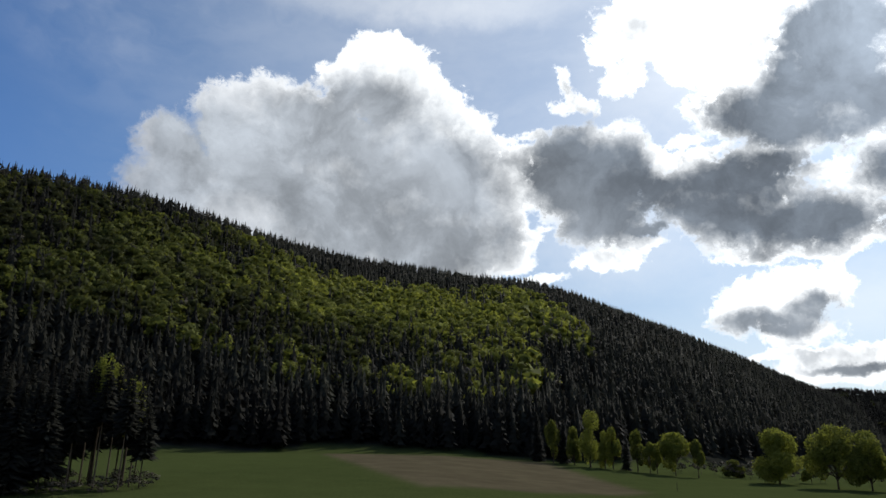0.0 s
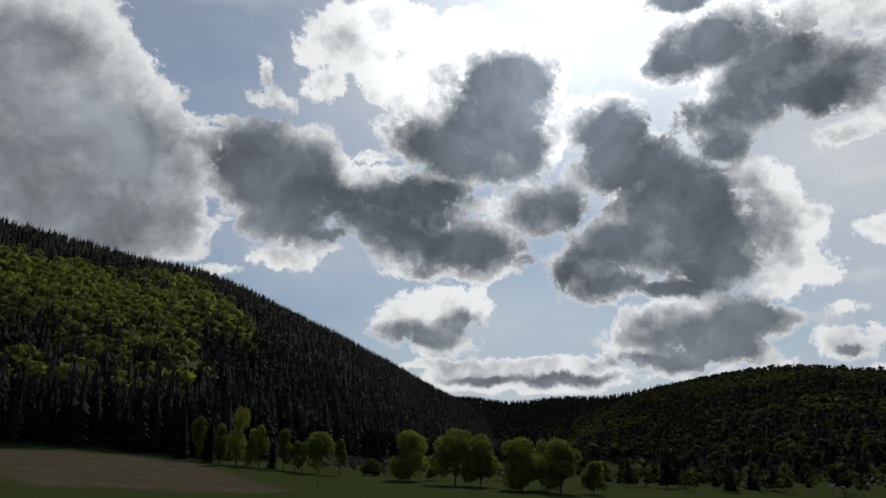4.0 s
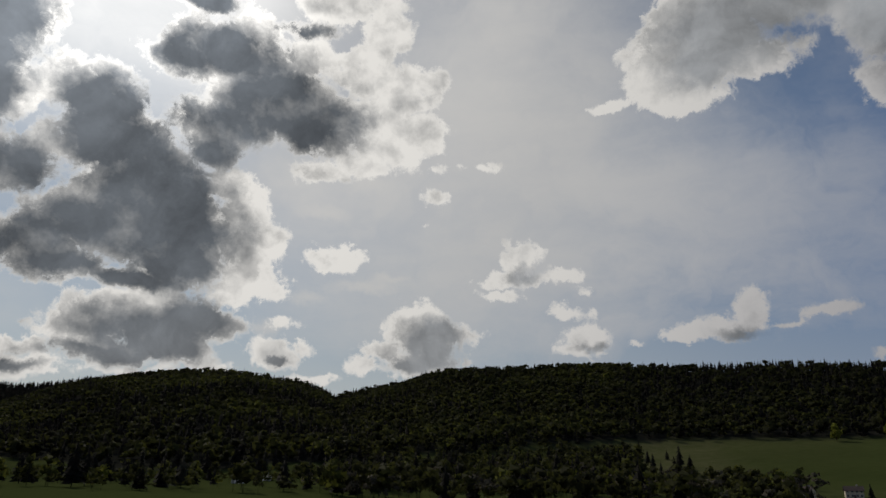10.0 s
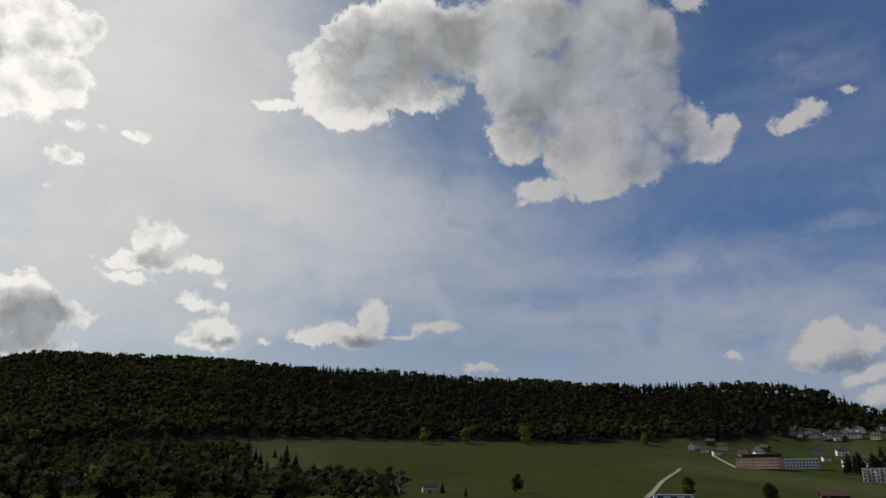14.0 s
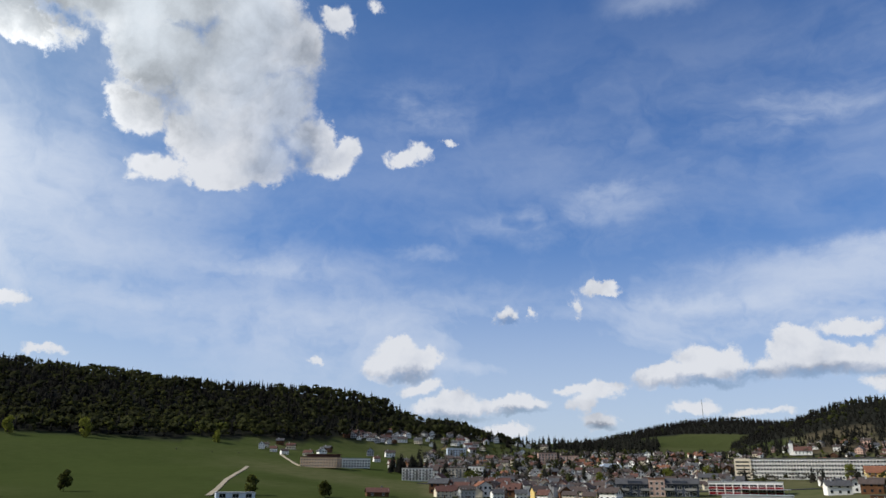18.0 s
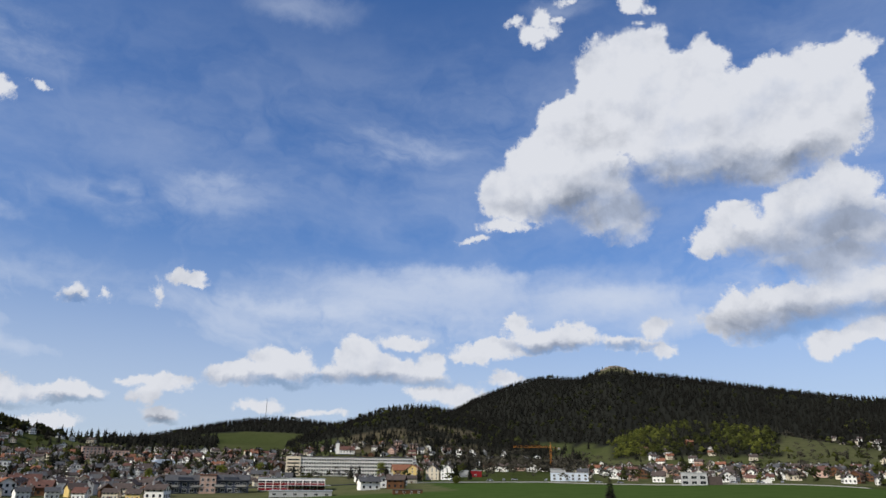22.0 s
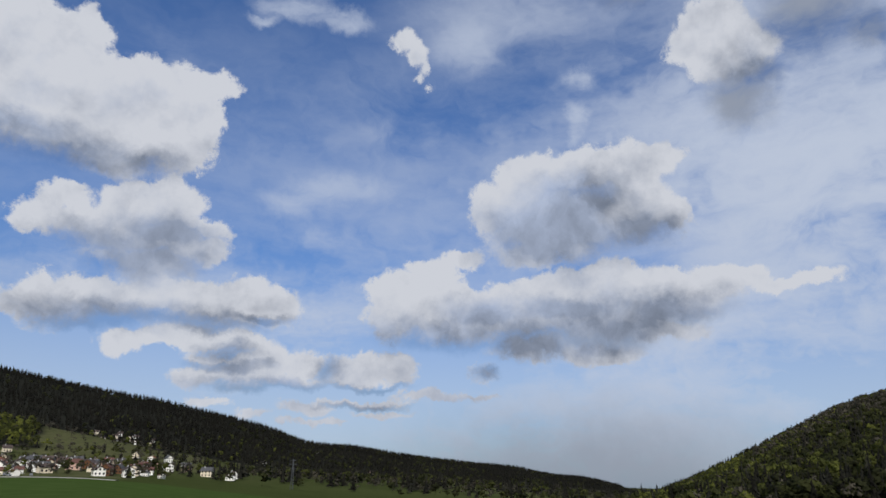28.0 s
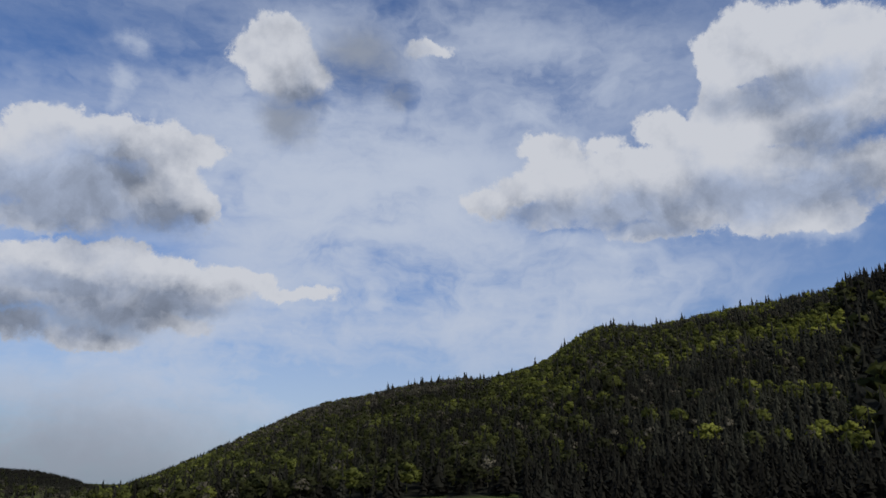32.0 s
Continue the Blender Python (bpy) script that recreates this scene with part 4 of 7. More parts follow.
# Each hill: azimuth, distance and height of its foot, distance and height of its crest. Heights are from the eye.
HILLS = dict(
    wooded_slope=[(292, 290, 2, 1000, 228), (310, 290, 6, 900, 268), (325, 290, 10, 860, 305), (333, 290, 10, 890, 314), (341, 295, 10, 950, 314), (351, 300, 9, 1020, 296), (361, 300, 8, 1120, 302), (370, 310, 7, 1250, 302), (374.5, 330, 6, 1350, 284), (379, 400, 7, 1500, 265), (383, 500, 8, 1650, 235), (386.5, 620, 10, 1800, 201), (389, 760, 14, 1950, 177), (394, 1000, 20, 2300, 90), (400, 1200, 30, 2600, 20)],
    far_ridge=[(22, 1300, 40, 2700, 150), (28, 1200, 40, 2600, 265), (33, 1100, 36, 2500, 241), (36, 1100, 36, 2450, 249), (40.3, 1100, 36, 2400, 248), (45, 1050, 36, 2300, 268), (50, 1000, 36, 2200, 260), (58, 1000, 40, 2200, 150)],
    middle_hump=[(38, 620, 12, 1700, 120), (44, 560, 6, 1600, 177), (48, 520, 4, 1560, 191), (54.4, 480, 2, 1500, 195), (57.8, 480, 4, 1480, 182), (60.5, 500, 8, 1460, 168), (61.8, 520, 10, 1450, 151), (63, 560, 14, 1450, 123), (70, 700, 20, 1500, 40)],
    long_ridge=[(57, 700, 20, 1700, 110), (62.3, 640, 18, 1500, 151), (66.5, 600, 18, 1420, 168), (71, 600, 22, 1350, 187), (76, 640, 28, 1300, 183), (86, 730, 35, 1250, 178), (98, 750, 35, 1200, 159), (108, 750, 34, 1180, 146), (117, 780, 36, 1150, 126), (125.5, 860, 40, 1130, 123), (128.1, 900, 46, 1130, 114), (130, 920, 48, 1130, 98), (132, 930, 50, 1130, 75), (135.5, 960, 52, 1150, 67), (137.2, 980, 50, 1150, 52), (142, 1000, 40, 1200, 10)],
    mast_hill=[(143, 1500, 60, 2200, 74), (148, 1450, 62, 2200, 120), (149.2, 1450, 66, 2200, 131), (151.3, 1500, 72, 2200, 148), (153.3, 1550, 78, 2200, 159), (155.5, 1550, 80, 2200, 162), (159.2, 1500, 70, 2200, 148), (165, 1500, 60, 2200, 120), (170, 1500, 60, 2300, 80)],
    rocky_hill=[(154.5, 950, 24, 1450, 40), (157, 940, 26, 1480, 75), (159.6, 930, 28, 1500, 100), (161.6, 930, 29, 1500, 118), (163.7, 930, 30, 1500, 134), (165.9, 930, 30, 1520, 141), (168.3, 940, 30, 1560, 135), (171, 950, 30, 1600, 120), (178, 1000, 30, 1700, 60)],
    bald_mountain=[(164, 1200, 40, 2500, 150), (168.6, 1150, 38, 2450, 219), (169.9, 1150, 38, 2450, 248), (172.6, 1150, 38, 2450, 295), (175.3, 1150, 38, 2450, 328), (179, 1150, 38, 2420, 328), (181.6, 1150, 38, 2400, 361), (183.1, 1150, 38, 2400, 336), (186.3, 1150, 38, 2400, 318), (190.6, 1150, 36, 2400, 286), (194.8, 1150, 34, 2400, 254), (198.8, 1150, 30, 2400, 227), (202.5, 1150, 22, 2450, 207), (205.9, 1150, 16, 2500, 179), (208.3, 1150, 10, 2550, 155), (211.1, 1200, 2, 2650, 115), (215, 1250, -4, 2800, 104), (218.1, 1300, -8, 2900, 85), (222.6, 1400, -14, 3100, 60), (227, 1600, -20, 3300, 46), (230.1, 1800, -24, 3400, 15), (233.4, 2000, -30, 3500, -3), (236.9, 2200, -36, 3600, -64), (244, 2400, -40, 3700, -110)],
    green_knoll=[(178, 960, 24, 1200, 26), (181, 940, 24, 1180, 52), (184, 920, 24, 1160, 74), (187, 905, 24, 1150, 84), (190, 900, 24, 1150, 78), (194, 900, 22, 1150, 62), (199, 900, 20, 1150, 42), (204, 900, 12, 1150, 10)],
    home_slope=[(236.5, 330, -16, 1350, -46), (238.4, 320, -16, 1350, -30), (240.8, 310, -15, 1300, -6), (243.7, 300, -14, 1280, 24), (247.7, 290, -13, 1250, 67), (251.5, 280, -12, 1200, 102), (255.5, 270, -11, 1150, 117), (258.7, 260, -10, 1120, 128), (262.4, 255, -9, 1100, 137), (266.9, 250, -8, 1080, 141), (269.7, 250, -8, 1080, 160), (273.9, 250, -7, 1050, 204), (278.4, 250, -6, 1040, 201), (282.7, 260, -4, 1030, 213), (286.8, 270, -2, 1030, 223), (292, 285, 0, 1010, 228), (300, 290, 0, 960, 200), (310, 300, 0, 950, 100)],
)


def polar(x, y):
    return np.degrees(np.arctan2(x, y)) % 360, np.hypot(x, y)


FLOOR_A = [row[0] for row in FLOOR]
FLOOR_Z = [[row[1] - 8 for row in FLOOR]] + [[row[k] for row in FLOOR] for k in range(1, 7)] + [[row[6] for row in FLOOR], [row[6] - 20 for row in FLOOR]]


def floor_height(az, d):
    zs = np.stack([bend(az, FLOOR_A, column) for column in FLOOR_Z])
    z = np.zeros_like(d)
    for k in range(len(FLOOR_REACH) - 1):
        a, b = FLOOR_REACH[k], FLOOR_REACH[k + 1]
        t = np.clip((d - a) / (b - a), 0, 1)
        inside = (d >= a) & (d < b) if k else d < b
        z = np.where(inside, zs[k] * (1 - t) + zs[k + 1] * t, z)
    return np.where(d >= FLOOR_REACH[-1], zs[-1], z)


def hill_height(name, az, d):
    """Height of one hill, and how far up its face a point lies (0 foot, 1 crest)."""
    rows = HILLS[name]
    xs = [r[0] for r in rows]
    az = np.where(az < xs[0] - 180 + (xs[-1] - xs[0]) / 2 + 0, az + 360, az) if xs[-1] > 360 else az
    mid = (xs[0] + xs[-1]) / 2
    az = az + 360 * np.round((mid - az) / 360)
    foot, zf, crest, zc = (bend(az, xs, [r[k] for r in rows]) for k in range(1, 5))
    u = (d - foot) / (crest - foot)
    c = np.clip(u, 0, 1)
    up = zf + (zc - zf) * (0.25 * np.sin(c * math.pi / 2) ** 2 + 0.75 * c)
    z = np.where(u < 0, zf + (d - foot) * 0.3, np.where(u > 1, zc - (u - 1) * (crest - foot) * 0.35, up))
    out = np.maximum(np.maximum(xs[0] - az, az - xs[-1]), 0)
    return z - out * 25, u, out


def height(x, y, rough=True):
    az, d = polar(x, y)
    z = floor_height(az, d) - EYE[2]
    for name in HILLS:
        h, u, _ = hill_height(name, az, d)
        z = np.maximum(z, h)
    if rough:
        z = z + lumps(x, y, 160) * np.clip((d - 250) / 900, 0, 1) * 16
    return z + EYE[2]


def which_hill(x, y):
    """Index of the hill whose face is the surface here, or -1, and the place up that face."""
    az, d = polar(x, y)
    best = floor_height(az, d) - EYE[2]
    index, up = np.full(x.shape, -1), np.zeros(x.shape)
    for k, name in enumerate(HILLS):
        h, u, _ = hill_height(name, az, d)
        index, up, best = np.where(h > best, k, index), np.where(h > best, u, up), np.maximum(best, h)
    return index, up


# ---------------------------------------------------------------- meshes
def raw_mesh(name, verts, tris, smooth=False, tint=None, round_off=None):
    me = bpy.data.meshes.new(name)
    me.vertices.add(len(verts))
    me.vertices.foreach_set("co", np.asarray(verts, np.float32).ravel())
    me.loops.add(len(tris) * 3)
    me.loops.foreach_set("vertex_index", np.asarray(tris, np.int32).ravel())
    me.polygons.add(len(tris))
    me.polygons.foreach_set("loop_start", np.arange(len(tris), dtype=np.int32) * 3)
    if smooth:
        me.polygons.foreach_set("use_smooth", np.ones(len(tris), bool))
    if tint is not None:
        me.attributes.new("tint", "FLOAT", "POINT").data.foreach_set("value", np.asarray(tint, np.float32))
    me.update(calc_edges=True)
    if round_off is not None:
        me.polygons.foreach_set("use_smooth", np.ones(len(tris), bool))
        me.normals_split_custom_set_from_vertices(round_off.astype(np.float32))
    return me

# ---------------------------------------------------------------- the ground, one sheet to the horizon
def ground_material():
    m, tree = mat("meadow_ground")
    soil = node(tree, "ShaderNodeAttribute", attribute_name="soil")
    wood = node(tree, "ShaderNodeAttribute", attribute_name="wood")
    dry = node(tree, "ShaderNodeAttribute", attribute_name="dry")
    crop = node(tree, "ShaderNodeAttribute", attribute_name="crop")
    big, small, blade = grain(tree, 0.012, 5.0), grain(tree, 0.12, 5.0), grain(tree, 1.6, 4.0)
    c = ramp(tree, big, (0.35, (0.033, 0.049, 0.013)), (0.65, (0.048, 0.066, 0.018)))
    c = mixed(tree, 0.4, c, ramp(tree, small, (0.3, (0.031, 0.04, 0.014)), (0.7, (0.062, 0.07, 0.026))))
    c = mixed(tree, 0.35, c, ramp(tree, blade, (0.3, (0.026, 0.034, 0.011)), (0.7, (0.07, 0.077, 0.028))))
    c = mixed(tree, crop.outputs["Fac"], c, ramp(tree, small, (0.3, (0.038, 0.064, 0.016)), (0.7, (0.056, 0.084, 0.023))))
    c = mixed(tree, dry.outputs["Fac"], c, ramp(tree, small, (0.3, (0.075, 0.078, 0.034)), (0.7, (0.125, 0.115, 0.062))))
    c = mixed(tree, soil.outputs["Fac"], c, ramp(tree, small, (0.3, (0.07, 0.056, 0.036)), (0.7, (0.098, 0.079, 0.05))))
    # Forest floor near black: shade beneath the trees is put into this colour.
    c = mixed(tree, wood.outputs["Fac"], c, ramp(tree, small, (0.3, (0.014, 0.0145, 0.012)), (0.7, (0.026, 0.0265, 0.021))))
    surface(tree, c, 1.0, blade, 0.5, 0.15)
    return m


def soft_step(v, a, b):
    t = np.clip((v - a) / (b - a), 0, 1)
    return t * t * (3 - 2 * t)


def inside_quad(x, y, corners, soft=6.0):
    """1 inside a convex field given by (azimuth, distance) corners, clockwise seen from above, fading over its border."""
    pts = [(way(a) * d).to_2d() for a, d in corners]
    w = np.full(x.shape, 1e9)
    for p, q in zip(pts, pts[1:] + pts[:1]):
        e = (q - p).normalized()
        w = np.minimum(w, (x - p.x) * e.y - (y - p.y) * e.x)
    return soft_step(w, -soft / 2, soft / 2)


def forest_cover(x, y):
    """How wooded a point is, 0 to 1."""
    az, d = polar(x, y)
    k, u = which_hill(x, y)
    names = list(HILLS)
    w = np.zeros(x.shape)
    n = lumps(x, y, 90) * 0.12
    for name, start in (("wooded_slope", 0.0), ("far_ridge", -0.3), ("middle_hump", 0.0), ("long_ridge", 0.0), ("mast_hill", 0.25), ("rocky_hill", 0.06), ("bald_mountain", 0.04), ("green_knoll", 0.15), ("home_slope", 0.0)):
        w = np.where((k == names.index(name)) & (u + n > start), 1.0, w)
    # the stony face of the small hill and the bald top of the mountain
    w = np.where((k == names.index("rocky_hill")) & (u < 0.5) & (az < 171) & (lumps(x, y, 60) > -0.1), 0.4, w)
    w = np.where((np.abs(az - 181.7) < 1.3 + lumps(x, y, 50) * 1.2) & (d > 2180) & (d < 2520), 0.02, w)
    # meadows round the knoll and the village
    w = np.where((az > 192.6 + lumps(x, y, 70) * 1.5) & (az < 207) & (d > 880) & (d < 1330 - (az - 194) * 12 + lumps(x, y, 80) * 120), 0.03, w)
    w = np.where((az > 176.5) & (az < 181.2) & (d < 1230 + lumps(x, y, 80) * 80), 0.05, w)
    return w


def build_ground():
    rings = np.concatenate([[0.0], np.geomspace(12, 4900, 170)])
    turns = 600
    a = np.radians(np.arange(turns) * 360 / turns)
    r, t = np.meshgrid(rings[1:], a, indexing="ij")
    x, y = (r * np.sin(t)).ravel(), (r * np.cos(t)).ravel()
    x, y = np.append(x, 0.0), np.append(y, 0.0)
    z = height(x, y)
    n = len(rings) - 1
    i, j = np.meshgrid(np.arange(n - 1), np.arange(turns), indexing="ij")
    p, q = (i * turns + j).ravel(), (i * turns + (j + 1) % turns).ravel()
    up, uq = p + turns, q + turns
    tris = np.concatenate([np.stack([p, uq, q], 1), np.stack([p, up, uq], 1)])
    j = np.arange(turns)
    tris = np.concatenate([tris, np.stack([j, (j + 1) % turns, np.full(turns, n * turns)], 1)])
    me = raw_mesh("ground", np.stack([x, y, z], 1), tris, smooth=True)
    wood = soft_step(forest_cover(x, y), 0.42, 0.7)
    soil = inside_quad(x, y, [(-9.5, 290), (8, 285), (16, 175), (-1.5, 160)], 5.0) * 0.85
    face, up = which_hill(x, y)
    az, d = polar(x, y)
    stony = (face == list(HILLS).index("rocky_hill")) & (up > 0.02) & (up < 0.62) & (az > 160.5) & (az < 172)
    soil = np.maximum(soil, stony * np.clip(0.85 + lumps(x, y, 50) * 0.8, 0, 1))
    dry = np.clip(0.35 + lumps(x, y, 220) * 1.6, 0, 1) * soft_step(np.hypot(x, y), 500, 900) * 0.7
    dry = np.maximum(dry, (np.abs(az - 181.7) < 1.5) * (d > 2150) * (d < 2520) * 1.4)
    dry = np.maximum(dry, (np.abs(az - 165) < 6) * (d > 980) * (d < 1290) * 0.8)
    dry = np.maximum(dry, soft_step(az, 190, 193) * (1 - soft_step(az, 203, 207)) * soft_step(d, 800, 880) * (1 - soft_step(d, 1380, 1450)) * 0.6)
    streaks = np.clip(lumps(x * 0.25 + y * 0.1, y, 70) * 2.2 + 0.1, 0, 0.5) * soft_step(d, 280, 400) * (d < 900) * (az > 85) * (az < 134)
    dry = np.maximum(dry, streaks)
    town = (az > 132) * (az < 168 - 0.02 * (d - 400)) * soft_step(d, 335, 360) * (1 - soft_step(d, 820, 1000)) + (az > 177) * (az < 199) * (d > 500) * (d < 760) * 0.6
    dry = np.maximum(dry, np.clip(town * (0.8 + lumps(x, y, 30)), 0, 1))
    crop = inside_quad(x, y, [(157, 455), (176, 500), (190, 455), (201, 430), (215, 330), (217, 60), (150, 60), (150, 330)], 8.0) + soft_step(az, 97, 104) * (1 - soft_step(az, 130, 134)) * soft_step(d, 300, 360) * (1 - soft_step(d, 800, 900)) * 0.15
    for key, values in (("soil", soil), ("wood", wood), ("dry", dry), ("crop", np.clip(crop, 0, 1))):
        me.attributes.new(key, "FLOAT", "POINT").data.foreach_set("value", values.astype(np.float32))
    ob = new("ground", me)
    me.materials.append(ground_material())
    tagged(ob, "green valley meadows rising into wooded hills", "ground", kind="structure")


build_ground()

# ---------------------------------------------------------------- trees as templates for the woods
def spruce_shape(rng, boughs, girth=0.17, trunk=True, slim=1.0):
    """A pointed crown of drooping boughs, longer and thicker towards the foot, round a thin core, 1 m high."""
    verts, tris = [], []
    for k in range(boughs):
        f = (k + rng.uniform(-0.5, 0.5)) / boughs
        f = min(max(1 - math.sqrt(1 - min(max(f, 0), 1)), 0), 0.97)
        a = k * 2.4 + rng.uniform(-0.5, 0.5)
        z = 0.12 + 0.84 * f
        reach = (girth * (1 - f) ** 0.8 + 0.018) * rng.uniform(0.7, 1.2)
        w = (reach * rng.uniform(0.45, 0.7) + 0.006) * slim
        c, n = math.cos(a), math.sin(a)
        t = len(verts)
        verts += [(0.01 * c, 0.01 * n, z + 0.09 + 0.05 * (1 - f)), (reach * c - w * n, reach * n + w * c, z - 0.05 * (1 - f)), (reach * c + w * n, reach * n - w * c, z - 0.04 * (1 - f) * rng.uniform(0, 2))]
        tris.append((t, t + 2, t + 1))
    t = len(verts)
    r = girth * 0.55
    verts += [(r * math.cos(a), r * math.sin(a), 0.1) for a in (0, 1.57, 3.14, 4.71)] + [(0, 0, 1.0)]
    tris += [(t + k, t + (k + 1) % 4, t + 4) for k in range(4)]
    if trunk:
        t = len(verts)
        verts += [(0.012 * math.cos(a), 0.012 * math.sin(a), -0.02) for a in (0, 2.1, 4.2)] + [(0, 0, 0.5)]
        tris += [(t, t + 1, t + 3), (t + 1, t + 2, t + 3), (t + 2, t, t + 3)]
    return np.array(verts), np.array(tris)


def broad_shape(rng, lobes, leaves, size, slim=1.0, core=0.62):
    """A crown of leaf sprays over several lobes round small rough cores, on a stem, 1 m high."""
    verts, tris, normals = [], [], []
    centres = [(0, 0, 0.79, 0.18)]
    for k in range(lobes - 1):
        a, h = k * 2.4 + rng.uniform(-0.4, 0.4), rng.uniform(0.34, 0.7)
        rr = rng.uniform(0.12, 0.2) * slim * (1.2 - abs(h - 0.5))
        centres.append((rr * math.cos(a), rr * math.sin(a), h, rng.uniform(0.15, 0.21)))
    for cx, cy, cz, cr in centres[:3]:
        n = len(verts)
        q = cr * core
        for x, y, z in ((1, 0, 0), (0, 1, 0), (-1, 0, 0), (0, -1, 0), (0, 0, 1), (0, 0, -1)):
            g = q * rng.uniform(0.8, 1.2)
            verts.append((cx + g * slim * x, cy + g * slim * y, cz + g * z * 1.1))
            normals.append((x, y, z))
        tris += [(n + a, n + b, n + c) for a, b, c in ((0, 1, 4), (1, 2, 4), (2, 3, 4), (3, 0, 4), (1, 0, 5), (2, 1, 5), (3, 2, 5), (0, 3, 5))]
    for k in range(leaves):
        cx, cy, cz, cr = centres[k % len(centres)]
        n = rng.normal(size=3)
        n /= np.linalg.norm(n)
        n[2] = abs(n[2]) * 0.85 - 0.18
        face = n * 0.6 + np.array((cx + n[0] * cr, cy + n[1] * cr, (cz + n[2] * cr - 0.5) * 0.6)) * 3.0 + rng.normal(size=3) * 0.22
        normals += [tuple(face / np.linalg.norm(face))] * 3
        p = np.array((cx, cy, cz)) + n * cr * rng.uniform(0.7, 1.12) * np.array((slim, slim, 1))
        side = np.cross(n + rng.normal(size=3) * 0.45, rng.normal(size=3))
        side /= np.linalg.norm(side) + 1e-6
        other = np.cross(side, n + rng.normal(size=3) * 0.35)
        other /= np.linalg.norm(other) + 1e-6
        s = size * rng.uniform(0.6, 1.4)
        c = len(verts)
        verts += [tuple(p + side * s), tuple(p + other * s * 1.1 + n * s * 0.3), tuple(p - side * s * rng.uniform(0.5, 1.0) - other * s * 0.5)]
        a, b = np.array(verts[c + 1]) - verts[c], np.array(verts[c + 2]) - verts[c]
        tris.append((c, c + 1, c + 2) if np.dot(np.cross(a, b), face) > 0 else (c, c + 2, c + 1))
    c = len(verts)
    verts += [(0.014 * math.cos(a), 0.014 * math.sin(a), -0.02) for a in (0, 2.1, 4.2)] + [(0, 0, 0.6)]
    tris += [(c, c + 1, c + 3), (c + 1, c + 2, c + 3), (c + 2, c, c + 3)]
    normals += [(math.cos(a), math.sin(a), 0) for a in (0, 2.1, 4.2)] + [(0, 0, 1)]
    return np.array(verts), np.array(tris), np.array(normals)


def planted(name, shapes, x, y, tall, wide, tint, material, rng, label, category="forest", sink=0.3):
    """One joined mesh of trees that nobody could count."""
    z = height(x, y) - sink
    which = rng.integers(0, len(shapes), len(x))
    all_v, all_t, all_c, all_n, offset = [], [], [], [], 0
    for k, (v, t, *out) in enumerate(shapes):
        s = np.nonzero(which == k)[0]
        if not len(s):
            continue
        spin = rng.uniform(0, 2 * math.pi, len(s))
        c, n = np.cos(spin), np.sin(spin)
        w, h = (tall[s] * wide[s]), tall[s]
        vx = (v[None, :, 0] * c[:, None] - v[None, :, 1] * n[:, None]) * w[:, None] + x[s, None]
        vy = (v[None, :, 0] * n[:, None] + v[None, :, 1] * c[:, None]) * w[:, None] + y[s, None]
        vz = v[None, :, 2] * h[:, None] + z[s, None]
        all_v.append(np.stack([vx, vy, vz], -1).reshape(-1, 3))
        all_t.append((t[None] + (np.arange(len(s)) * len(v))[:, None, None] + offset).reshape(-1, 3))
        all_c.append(np.repeat(tint[s], len(v)))
        if out:
            o = out[0]
            all_n.append(np.stack([o[None, :, 0] * c[:, None] - o[None, :, 1] * n[:, None], o[None, :, 0] * n[:, None] + o[None, :, 1] * c[:, None], np.broadcast_to(o[None, :, 2], vx.shape)], -1).reshape(-1, 3))
        offset += len(s) * len(v)
    me = raw_mesh(name, np.concatenate(all_v), np.concatenate(all_t), tint=np.concatenate(all_c), round_off=np.concatenate(all_n) if all_n else None)
    me.materials.append(material)
    ob = new(name, me)
    tagged(ob, label, category, kind="stuff")
    return ob


rng = np.random.default_rng(7)
SPRUCE_MID = [spruce_shape(rng, 54, 0.16, True, 0.7) for _ in range(7)]
SPRUCE_FAR = [spruce_shape(rng, 14, 0.19, False) for _ in range(6)]
BROAD_NEAR = [broad_shape(rng, 7, 170, 0.056) for _ in range(8)]
BROAD_MID = [broad_shape(rng, 5, 62, 0.082) for _ in range(8)]
BROAD_FAR = [broad_shape(rng, 2, 20, 0.14, 1.1, 0.9) for _ in range(8)]
BUSHY = [broad_shape(rng, 3, 50, 0.06, 1.2, 0.4) for _ in range(6)]


def scattered(az0, az1, d0, d1, spacing):
    """Jittered points over a sector, about that far apart."""
    x0 = max(d1, 1)
    g = np.arange(-x0, x0, spacing)
    x, y = (v.ravel() for v in np.meshgrid(g, g))
    x = x + rng.uniform(-0.48, 0.48, len(x)) * spacing
    y = y + rng.uniform(-0.48, 0.48, len(y)) * spacing
    az, d = polar(x, y)
    az = az + 360 * np.round(((az0 + az1) / 2 - az) / 360)
    keep = (az > az0) & (az < az1) & (d > d0) & (d < d1)
    return x[keep], y[keep]


